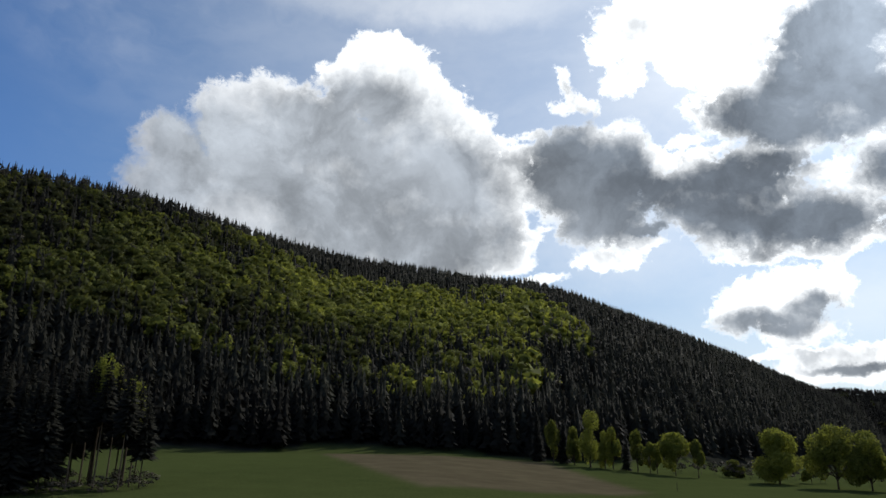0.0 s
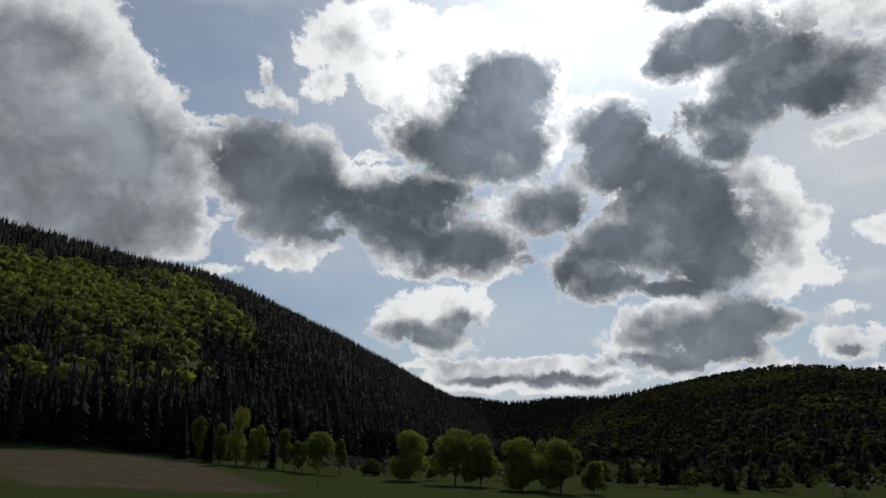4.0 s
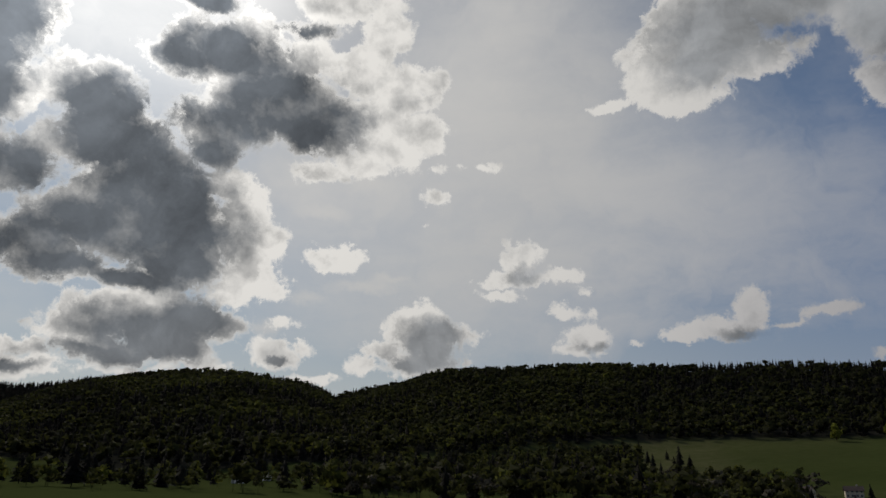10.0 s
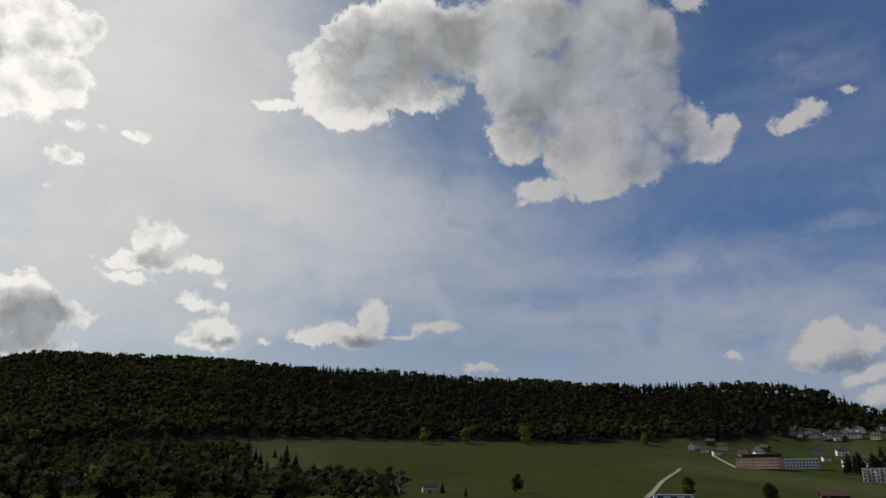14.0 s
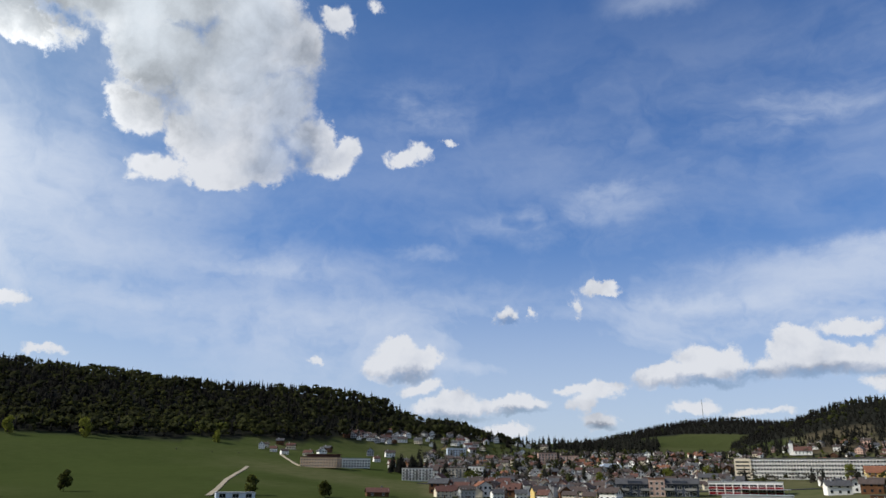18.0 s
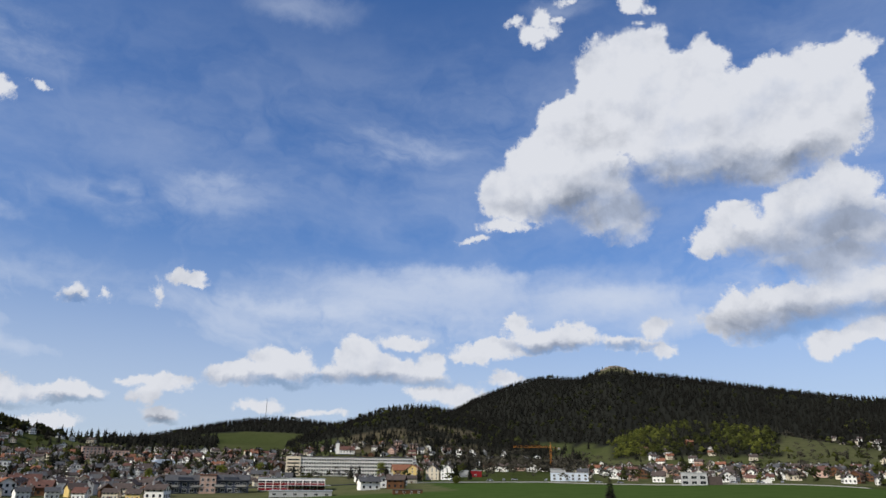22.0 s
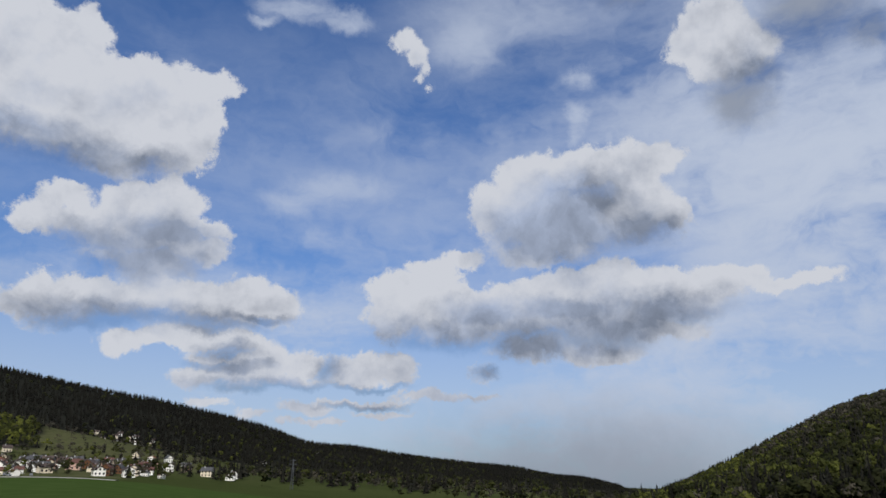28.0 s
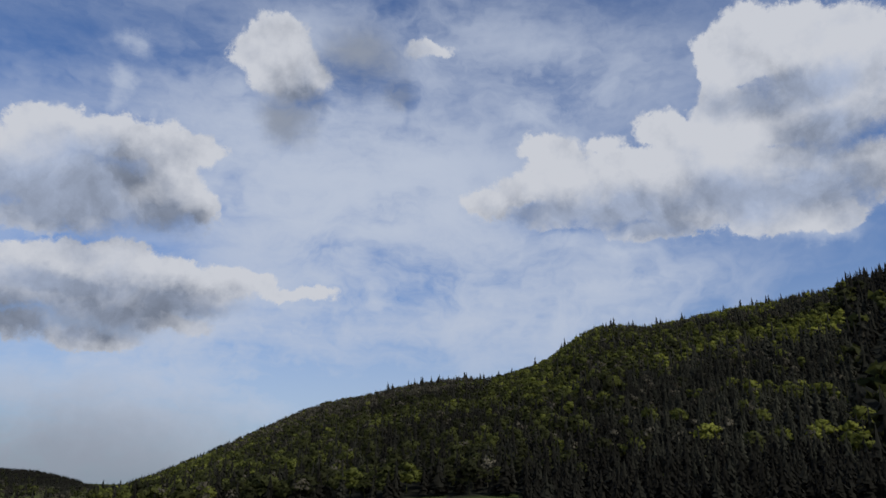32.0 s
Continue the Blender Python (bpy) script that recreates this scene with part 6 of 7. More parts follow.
def quarter(az0, az1, d0, d1, count, weights, gap=15.0):
    """Houses strewn over a sector with room between them, most with a front or gable towards the valley."""
    tries = 0
    while count and tries < 4000:
        tries += 1
        a = rng.uniform(az0, az1)
        d = math.sqrt(rng.uniform(d0 * d0, d1 * d1))
        p = (way(a) * d).to_2d()
        if any((p.x - q[0]) ** 2 + (p.y - q[1]) ** 2 < max(gap, q[2] + 8) ** 2 for q in PLOTS):
            continue
        PLOTS.append((p.x, p.y, gap - 8))
        k = int(rng.choice(len(KINDS), p=np.array(weights) / sum(weights)))
        turn = float(rng.choice((0, 0, -90, 90))) + rng.uniform(-25, 25)
        place_kind(k, stand(a, d, turn, size=0.7 if a > 176 else 0.78 if d < 470 else 0.84))
        count -= 1


MIXED = (4, 3, 4, 4, 4, 2, 4, 2, 2, 3)
CHALETS = (4, 3, 3, 5, 2, 2, 3, 1, 1, 2)
quarter(133.5, 147, 352, 400, 22, MIXED, 11)
quarter(153, 157, 440, 480, 3, MIXED)
quarter(133.5, 147, 470, 640, 48, MIXED)
quarter(147, 156, 470, 640, 22, MIXED)
quarter(132.5, 156, 640, 760, 32, MIXED, 16)
quarter(133, 147, 400, 470, 26, MIXED, 12)
quarter(156, 169, 640, 760, 12, MIXED, 18)
quarter(160, 164, 450, 520, 5, MIXED)
quarter(168, 178, 620, 760, 9, CHALETS, 19)
quarter(177.5, 192, 500, 640, 30, MIXED)
quarter(177.5, 191, 640, 740, 14, CHALETS, 18)
quarter(190, 201, 560, 700, 20, CHALETS)
quarter(191, 199, 1280, 1325, 9, CHALETS, 20)
quarter(126, 135, 880, 965, 16, CHALETS)
quarter(119.5, 124.5, 690, 770, 5, CHALETS)
quarter(127.5, 132, 610, 720, 6, CHALETS)
quarter(55, 57, 385, 410, 1, (0, 1, 0, 0, 0, 0, 0, 0, 0, 0))
quarter(57.5, 62, 430, 480, 2, CHALETS)
quarter(97, 100, 340, 352, 2, (0, 0, 2, 0, 0, 0, 0, 0, 0, 1))
quarter(164, 166, 458, 478, 2, MIXED)


def far_quarters():
    """The houses farther up the slopes, too many and too small to count, joined."""
    rows = ((133, 156, 470, 640, 56, 12), (133, 156, 640, 760, 50, 12), (177.5, 200, 520, 740, 60, 12), (157.5, 165, 395, 450, 12, 12), (160, 176, 640, 760, 34, 12), (132.5, 156, 760, 860, 60, 12),
            (136, 156, 860, 1080, 70, 12), (156, 170, 760, 1000, 60, 12), (164, 177, 760, 990, 40, 12), (177.5, 191, 740, 900, 24, 12), (192, 201, 700, 760, 10, 12), (201, 206, 640, 760, 4, 12), (206, 226, 1000, 2000, 9, 12),
            (133.5, 147, 352, 470, 40, 10), (126, 129.6, 880, 902, 12, 8), (129.6, 136.5, 890, 945, 18, 9), (120.5, 131, 700, 800, 6, 12), (183, 188.5, 760, 1000, 16, 11), (196, 201, 1290, 1410, 8, 11), (198, 202.8, 800, 900, 9, 12))
    walls, roofs = ("white", "cream", "grey", "wood", "rose"), ("brown", "red", "grey", "orange")
    solids = []
    for az0, az1, d0, d1, count, gap in rows:
        tries = 0
        while count and tries < 3000:
            tries += 1
            a, d = rng.uniform(az0, az1), math.sqrt(rng.uniform(d0 * d0, d1 * d1))
            p = (way(a) * d).to_2d()
            if any((p.x - q[0]) ** 2 + (p.y - q[1]) ** 2 < max(gap, q[2] + gap - 7.5) ** 2 for q in PLOTS):
                continue
            PLOTS.append((p.x, p.y, gap - 2))
            count -= 1
            m = stand(a, d, float(rng.choice((0, 90))) + rng.uniform(-25, 25))
            length, hw, eave, rise = rng.uniform(7.5, 11), rng.uniform(3.1, 4.1), rng.uniform(3.6, 5.6), rng.uniform(1.9, 2.9)
            slope = rise / hw
            body = prism([(-hw, 0), (hw, 0), (hw, eave), (0, eave + rise), (-hw, eave)], -length / 2, length / 2)
            lip = eave - 0.7 * slope
            shell = prism([(-hw - 0.7, lip), (0, eave + rise), (hw + 0.7, lip), (hw + 0.7, lip + 0.3), (0, eave + rise + 0.3), (-hw - 0.7, lip + 0.3)], -length / 2 - 0.7, length / 2 + 0.7)
            pieces = [(*body, int(rng.choice(5, p=(0.5, 0.2, 0.1, 0.12, 0.08)))), (*shell, 5 + int(rng.choice(4, p=(0.5, 0.2, 0.2, 0.1)))), (*box(-0.9, -0.2, length * 0.2, length * 0.2 + 0.7, eave + rise * 0.5, eave + rise + 1.0), 2)]
            for z in (1.0, 3.6):
                for k in range(3):
                    x = (k + 0.5) / 3 * 2 * hw - hw
                    pieces.append((*box(x - 0.55, x + 0.55, -length / 2 - 0.06, -length / 2, z, z + 1.3), 9))
                    y = (k + 0.5) / 3 * length - length / 2
                    pieces += [(*box(-hw - 0.06, -hw, y - 0.55, y + 0.55, z, z + 1.3), 9), (*box(hw, hw + 0.06, y - 0.55, y + 0.55, z, z + 1.3), 9)]
            for v, f, slot in pieces:
                solids.append(([tuple(m @ Vector(q)) for q in v], f, slot))
    me = mesh_of("distant_houses", pile(*solids), *(PLASTER[w] for w in walls), *(ROOF[r] for r in roofs), GLASS)
    tagged(new("distant_houses", me), "crowd of small houses climbing the far slopes", "houses", kind="stuff")


far_quarters()

# ---------------------------------------------------------------- larger buildings, one by one
flat_block("school_building", 34, 16, 9.0, "sand", "sand-coloured three-storey school with rows of dark windows", 3, 13, 1.4, 1.5, "brown").matrix_basis = stand(124.5, 562, -18, size=0.84)
part("penthouse", pile(box(-12, 16, -5, 6, 9.4, 11.4), box(-13.5, 17.5, -6.5, 7.5, 11.4, 11.8)), ROOF["red"], bpy.data.objects["school_building"], "set-back top floor with a red-brown roof")
flat_block("school_wing", 30, 14, 8.4, "white", "white modern school wing with long window rows", 3, 12, 1.6, 1.4).matrix_basis = stand(127.0, 584, size=0.86)
flat_block("warehouse", 22, 12, 3.6, "bluewhite", "pale low warehouse with two dark gates", 1, 3, 3.4, 2.2, category="warehouse", deep=1).matrix_basis = stand(118.3, 306, 4, size=0.68)
gable_house("barn", 14, 9, 3.0, 2.4, "wood", "red", "timber barn with a dull red roof", 1, "barn", 2, "").matrix_basis = stand(128.9, 335, 8, size=0.7)
flat_block("apartment_block", 25, 13, 10.4, "white", "white four-storey apartment block with balconies", 4, 9, 1.5, 1.5, "brown", 3).matrix_basis = stand(132.0, 496, -6, size=0.8)
flat_block("apartment_block", 23, 13, 10.4, "cream", "cream apartment block under a shallow brown roof", 4, 7, 1.5, 1.5, "brown", 2).matrix_basis = stand(134.8, 520, -4, size=0.8)
flat_block("apartment_tower", 12, 12, 11.4, "white", "small white apartment tower", 4, 4, 1.4, 1.5, "grey").matrix_basis = stand(136.6, 532, -10, size=0.85)
flat_block("apartment_block", 22, 12, 12.0, "bluewhite", "blue and white apartment block with terraces", 4, 7, 1.6, 1.5, "sheet", 2).matrix_basis = stand(135.0, 852, 6)
flat_block("apartment_block", 19, 12, 11.5, "rose", "brick red apartment block with pale window frames", 4, 6, 1.5, 1.5, "brown").matrix_basis = stand(142.1, 762, 5)
flat_block("apartment_block", 19, 12, 9.0, "rose", "lower brick red apartment block beside the tall one", 3, 6, 1.5, 1.5, "brown").matrix_basis = stand(143.8, 770, -5)


def long_factory():
    root = new("factory_building")
    length, tall, width = 122.0, 20.0, 18.0
    part("wall", pile(box(-length / 2, length / 2, -width / 2, width / 2, 0, tall)), PLASTER["white"], root)
    part("roof", pile(box(-length / 2 - 0.6, length / 2 + 0.6, -width / 2 - 0.9, width / 2 + 0.6, tall, tall + 0.7)), ROOF["grey"], root, "dark flat roof slab")
    part("stair_tower", pile(box(-length / 2 - 16, -length / 2, -width / 2 - 1.2, width / 2, 0, tall + 0.1)), PLASTER["cream"], root, "pale end block with five window bands")
    bands = [1.2, 4.9, 8.6, 12.3, 16.0]
    windows_on(root, "front", length, width / 2, bands, 44, 2.2, 2.0)
    for z in bands:
        part("window_band", pile(box(-length / 2 - 14.5, -length / 2 - 1.5, -width / 2 - 1.28, -width / 2 - 1.15, z, z + 1.5)), GLASS, root)
        part("ledge", pile(box(-length / 2, length / 2, -width / 2 - 0.35, -width / 2, z - 0.5, z - 0.3)), CONCRETE, root)
    for k in range(23):
        x = k / 22 * length - length / 2
        part("pillar", pile(box(x - 0.22, x + 0.22, -width / 2 - 0.4, -width / 2, 0, tall)), PLASTER["white"], root)
    return tagged(root, "long white five-storey factory with endless rows of windows", "factory")


long_factory().matrix_basis = stand(161.15, 572, -2, size=0.7)


def striped_works():
    root = new("workshop_building")
    part("wall", pile(box(-23, 23, -8, 8, 0, 8.2)), PLASTER["white"], root)
    part("roof", pile(box(-23.4, 23.4, -8.4, 8.4, 8.2, 8.7)), ROOF["sheet"], root)
    for z in (1.6, 4.9):
        for k in range(9):
            x = (k + 0.5) / 9 * 46 - 23
            part("window", window_mesh(4.4, 1.3, PLASTER["white"]), None, root, at=pose(x, -8, z + 0.5))
            part("red_panel", pile(box(x - 2.3, x + 2.3, -8.1, -7.99, z - 1.3, z + 0.25)), PLASTER["red"], root, "dark red parapet panel")
    part("canopy", pile(box(-4, 27, -16, -8.1, 3.6, 4.0)), ROOF["sheet"], root, "pale sheet canopy")
    for x in (-3, 6, 15, 26):
        part("canopy_post", pile(box(x - 0.15, x + 0.15, -15.6, -15.3, 0, 3.6)), STEEL, root)
    return tagged(root, "white workshop with two bands of dark red panels", "workshop")


striped_works().matrix_basis = stand(156.3, 418, -3, size=0.78)


def twin_block(az, d, turn):
    root = new("terraced_apartments")
    part("wall", pile(box(-9, 9, -6, 6, 0, 6.4)), PLASTER["slate"], root)
    v, f = prism([(-7.0, 6.3), (7.0, 6.3), (0.0, 9.2)], -9.6, 9.6)
    part("roof", pile(([(y, x, z) for x, y, z in v], [tuple(reversed(q)) for q in f])), ROOF["grey"], root, "dark grey metal roof")
    part("dormer", pile(box(-3.4, 3.4, -6.4, -1, 6.4, 8.0)), PLASTER["slate"], root)
    windows_on(root, "front", 18, 6, [0.6, 3.6], 5, 2.0, 1.7)
    for x in (-5.4, 5.4):
        part("balcony", pile(box(x - 2.4, x + 2.4, -7.6, -6, 3.1, 3.3), box(x - 2.4, x + 2.4, -7.6, -7.5, 3.3, 4.3)), CONCRETE, root)
    tagged(root, "dark modern terraced apartments with slate blue roofs", "apartments", "terraced apartments at the field")
    root.matrix_basis = stand(az, d, turn)


twin_block(148.5, 404, 3)
twin_block(151.8, 404, -3)
flat_block("middle_house", 8, 9, 9.0, "rose", "peach-coloured flat-roofed house between the grey apartments", 3, 3, 1.2, 1.4, "orange", category="house").matrix_basis = stand(150.15, 402)


def church():
    root = new("church")
    v, f = prism([(-6, 0), (6, 0), (6, 6.5), (0, 12), (-6, 6.5)], -12, 12)
    part("nave", pile(([(y, x, z) for x, y, z in v], [tuple(reversed(q)) for q in f])), PLASTER["white"], root)
    shell = [(-6.6, 5.9), (0, 12.0), (6.6, 5.9), (6.6, 6.4), (0, 12.5), (-6.6, 6.4)]
    v, f = prism(shell, -12.6, 12.6)
    part("roof", pile(([(y, x, z) for x, y, z in v], [tuple(reversed(q)) for q in f])), ROOF["red"], root, "steep red tiled roof")
    part("tower", pile(box(-18, -12.7, -2.6, 2.6, 0, 17)), PLASTER["white"], root)
    part("spire", pile(([(-18.4, -3, 17), (-12.3, -3, 17), (-12.3, 3, 17), (-18.4, 3, 17), (-15.35, 0, 23)], [(3, 2, 1, 0), (0, 1, 4), (1, 2, 4), (2, 3, 4), (3, 0, 4)])), ROOF["grey"], root, "grey pointed spire")
    windows_on(root, "front", 24, 6, [2.0], 5, 1.2, 3.2)
    return tagged(root, "white church with a red roof and a pointed tower", "church")


church().matrix_basis = stand(160.3, 935, 4, size=0.78)


def gabled_block(az, d, turn, wall, roof, label, length, width, eave, storeys, across):
    ob = gable_house("apartment_house", length, width, eave, 4.2, wall, roof, label, storeys, "apartment house", across, "")
    for s in range(1, storeys):
        for k in range(2):
            x = (k - 0.5) * length * 0.5
            part("balcony", pile(box(x - 2, x + 2, -width / 2 - 1.3, -width / 2, 2.7 * s, 2.7 * s + 0.15), box(x - 2, x + 2, -width / 2 - 1.3, -width / 2 - 1.2, 2.7 * s + 0.15, 2.7 * s + 1.1)), PLASTER["wood"], ob, "timber balcony")
    ob.matrix_basis = stand(az, d, turn, size=0.85)


gabled_block(164.6, 518, 8, "yellow", "orange", "large yellow apartment house with orange roof and balconies", 15, 12, 8.4, 3, 4)
gabled_block(165.6, 514, 78, "yellow", "orange", "yellow gabled apartment house beside its twin", 15, 12, 8.4, 3, 4)
gabled_block(167.1, 526, 82, "cream", "brown", "white gabled apartment house with a dark brown roof", 16, 11, 7.8, 3, 4)
gabled_block(168.3, 524, 80, "white", "brown", "white apartment house with timber balconies and brown roof", 16, 11, 7.8, 3, 4)
flat_block("storage_hall", 17, 12, 5.6, "grey", "grey storage hall beside the field", 1, 2, 2.2, 1.2, category="hall", deep=1).matrix_basis = stand(169.4, 556, size=0.82)
flat_block("storage_hall", 11, 12, 5.4, "red", "dark red storage hall beside the grey one", 1, 1, 2.2, 1.2, category="hall", deep=1).matrix_basis = stand(170.4, 556, size=0.82)
flat_block("modern_villa", 30, 14, 6.4, "bluewhite", "pale blue-white cubic villa with a garage opening", 2, 6, 1.8, 1.6, "sheet", category="villa").matrix_basis = stand(177.6, 528, 4, size=0.86)
part("upper_floor", pile(box(-15, -3, -5, 6, 6.9, 9.4), box(-15.6, -2.4, -5.6, 6.6, 9.4, 9.8)), PLASTER["grey"], bpy.data.objects["modern_villa"], "grey set-back upper floor")
flat_block("modern_office", 17, 13, 8.2, "grey", "grey concrete office cube with wide dark windows", 2, 3, 3.6, 2.0, "sheet", category="office").matrix_basis = stand(186.7, 452, size=0.84)
part("side_wing", pile(box(8.6, 18, -5, 6, 0, 6.2)), ROOF["brown"], bpy.data.objects["modern_office"], "dark side wing")


def sports_hall():
    root = new("sports_hall")
    arch = [(-9, 0), (9, 0), (9, 5.5)] + [(9 * math.cos(a), 5.5 + 2.6 * math.sin(a)) for a in np.linspace(0.2, math.pi - 0.2, 7)] + [(-9, 5.5)]
    v, f = prism(arch, -11, 11)
    part("hall_shell", pile((v, f)), PLASTER["bluewhite"], root)
    part("window_front", pile(box(-6.5, 6.5, -11.1, -10.98, 1.0, 4.6)), GLASS, root, "wide dark window front")
    return tagged(root, "white sports hall with a curved roof", "hall")


sports_hall().matrix_basis = stand(146.8, 680, 10)


flat_block("low_hall", 36, 12, 3.4, "grey", "low grey hall with a pale sheet roof", 1, 6, 2.2, 1.2, "sheet", category="hall", deep=2).matrix_basis = stand(157.0, 356, -3, size=0.8)
flat_block("low_hall", 22, 10, 3.0, "wood", "low timber hall with a brown roof", 1, 4, 1.6, 1.2, "brown", category="hall", deep=2).matrix_basis = stand(165.1, 334, 4, size=0.6)


def tower_crane():
    root = new("tower_crane")
    tall, half = 27.0, 0.75
    part("base", pile(box(-2.2, 2.2, -2.2, 2.2, 0, 0.9)), CONCRETE, root)
    for x in (-half, half):
        for y in (-half, half):
            part("mast_leg", pile(box(x - 0.14, x + 0.14, y - 0.14, y + 0.14, 0.9, tall)), CRANE_PAINT, root)
    for k in range(13):
        z = 1.2 + k * 2
        s = 1 if k % 2 else -1
        brace = [(-half * s - 0.09, z), (-half * s + 0.09, z), (half * s + 0.09, z + 2), (half * s - 0.09, z + 2)]
        for y in (-half, half):
            part("brace", pile(prism(brace, y - 0.08, y + 0.08)), CRANE_PAINT, root)
    for y in (-0.6, 0.6):
        part("jib_chord", pile(box(-45, 12, y - 0.09, y + 0.09, tall, tall + 0.18)), CRANE_PAINT, root)
    part("top_chord", pile(box(-44, 2, -0.12, 0.12, tall + 1.6, tall + 1.8)), CRANE_PAINT, root)
    for k in range(23):
        x = -44 + k * 2
        part("lattice_bar", pile(prism([(x, tall + 0.1), (x + 0.16, tall + 0.1), (x + 1.16, tall + 1.7), (x + 1, tall + 1.7)], -0.08, 0.08)), CRANE_PAINT, root)
    part("tower_head", pile(([(-0.9, -0.9, tall), (0.9, -0.9, tall), (0.9, 0.9, tall), (-0.9, 0.9, tall), (0, 0, tall + 6)], [(3, 2, 1, 0), (0, 1, 4), (1, 2, 4), (2, 3, 4), (3, 0, 4)])), CRANE_PAINT, root)
    part("cab", pile(box(0.8, 2.4, -0.8, 0.8, tall - 2.2, tall)), GLASS, root, "glazed driver's cab")
    part("counterweight", pile(box(8.5, 11.5, -1.1, 1.1, tall - 2.2, tall)), CONCRETE, root)
    return tagged(root, "yellow tower crane over the building site", "crane")


tower_crane().matrix_basis = stand(176.25, 700, 4, size=0.8)


def lattice_mast(name, az, d, tall, label, category, sink=0.3, arms=()):
    root = new(name)
    for x in (-1, 1):
        for y in (-1, 1):
            v, f = box(-0.12, 0.12, -0.12, 0.12, 0, tall)
            v = [(px + x * (1.0 - 0.8 * pz / tall), py + y * (1.0 - 0.8 * pz / tall), pz) for px, py, pz in v]
            part("mast_leg", pile((v, f)), STEEL, root)
    for k in range(int(tall / 3)):
        z, r = k * 3 + 1.5, 1.0 - 0.8 * (k * 3 + 1.5) / tall
        part("ring_brace", pile(box(-r, r, -r - 0.06, -r + 0.06, z, z + 0.14), box(-r, r, r - 0.06, r + 0.06, z, z + 0.14)), STEEL, root)
    for z, reach in arms:
        part("cross_arm", pile(box(-reach, reach, -0.14, 0.14, z, z + 0.28)), STEEL, root)
    tagged(root, label, category)
    root.matrix_basis = stand(az, d, 20, sink)


lattice_mast("transmitter_mast", 153.9, 2190, 62, "slim steel transmitter mast on the wooded hill", "mast")
lattice_mast("power_pylon", 210.3, 600, 24, "grey lattice power pylon in the valley", "pylon", arms=((16, 3.6), (19.5, 3.0), (22.5, 2.2)))


# ---------------------------------------------------------------- tracks, roads and a few parked cars
def ribbon(name, label, points, width, material, category="road"):
    """A road laid along (azimuth, distance) points, a hand's width over the turf, following the ground."""
    pts = [(way(a) * d).to_2d() for a, d in points]
    line = []
    for p, q in zip(pts, pts[1:]):
        n = max(2, int((q - p).length / 4))
        line += [p.lerp(q, k / n) for k in range(n)]
    line.append(pts[-1])
    verts, faces = [], []
    for k, p in enumerate(line):
        t = (line[min(k + 1, len(line) - 1)] - line[max(k - 1, 0)]).normalized()
        side = Vector((-t.y, t.x)) * width / 2
        for s in (-1, 1):
            q = p + side * s
            z = float(height(np.array([q.x]), np.array([q.y]))[0])
            verts += [(q.x, q.y, z + 0.35), (q.x, q.y, z - 0.8)]
    for k in range(len(line) - 1):
        a, b = k * 4, k * 4 + 4
        faces += [(a, a + 2, b + 2, b), (a + 1, a, b, b + 1), (a + 2, a + 3, b + 3, b + 2)]
    ob = new(name, mesh_of(name, (verts, faces, [0] * len(faces)), material))
    tagged(ob, label, category, kind="structure")


ribbon("track", "pale gravel track climbing the meadow", [(116.4, 316), (117.0, 350), (117.6, 410), (119.0, 522)], 2.4, GRAVEL)
ribbon("track", "pale gravel track to the upper houses", [(122.9, 560), (121.9, 640), (121.4, 690)], 2.2, GRAVEL)
ribbon("road", "grey road along the edge of the green field", [(163, 462), (168, 488), (176, 505), (184, 478), (190, 462), (198, 440)], 6.0, CONCRETE)
ribbon("road", "asphalt road through the lower town", [(132, 470), (140, 462), (148, 440), (156, 446), (163, 462)], 6.0, ASPHALT)


def parked_car():
    root = new("parked_car")
    v, f = prism([(-2.1, 0.35), (2.1, 0.35), (2.15, 0.8), (1.2, 0.92), (0.7, 1.42), (-1.2, 1.45), (-1.9, 0.95), (-2.15, 0.85)], -0.85, 0.85)
    part("body", pile((v, f)), CAR_PAINT, root)
    v, f = prism([(1.1, 0.95), (0.68, 1.36), (-1.15, 1.39), (-1.75, 0.97)], -0.87, 0.87)
    part("side_glass", pile((v, f)), GLASS, root)
    for x in (-1.3, 1.3):
        for y in (-0.8, 0.8):
            ring = [(x + 0.33 * math.cos(a), 0.33 + 0.33 * math.sin(a)) for a in np.linspace(0, 2 * math.pi, 11)[:-1]]
            part("wheel", pile(prism(ring, y - 0.1, y + 0.1)), ASPHALT, root)
    return tagged(root, "small parked car on the road beside the field", "car", "cars parked by the field")


CAR_PAINT = plain("car_paint", (0.3, 0.31, 0.33), 0.9, 0.05, 0.3)
car = parked_car()
car.matrix_basis = stand(168.6, 497, 10, -0.4)
for a, d, turn in ((171.5, 502, 5), (172.6, 507, 80), (173.4, 510, 10), (175.8, 512, 95), (179.8, 500, 8), (181.4, 492, 12), (189.4, 470, 5), (191.2, 466, 14), (192.6, 465, 90), (164.4, 470, 20)):
    copy_thing(car, stand(a, d, turn, -0.4))

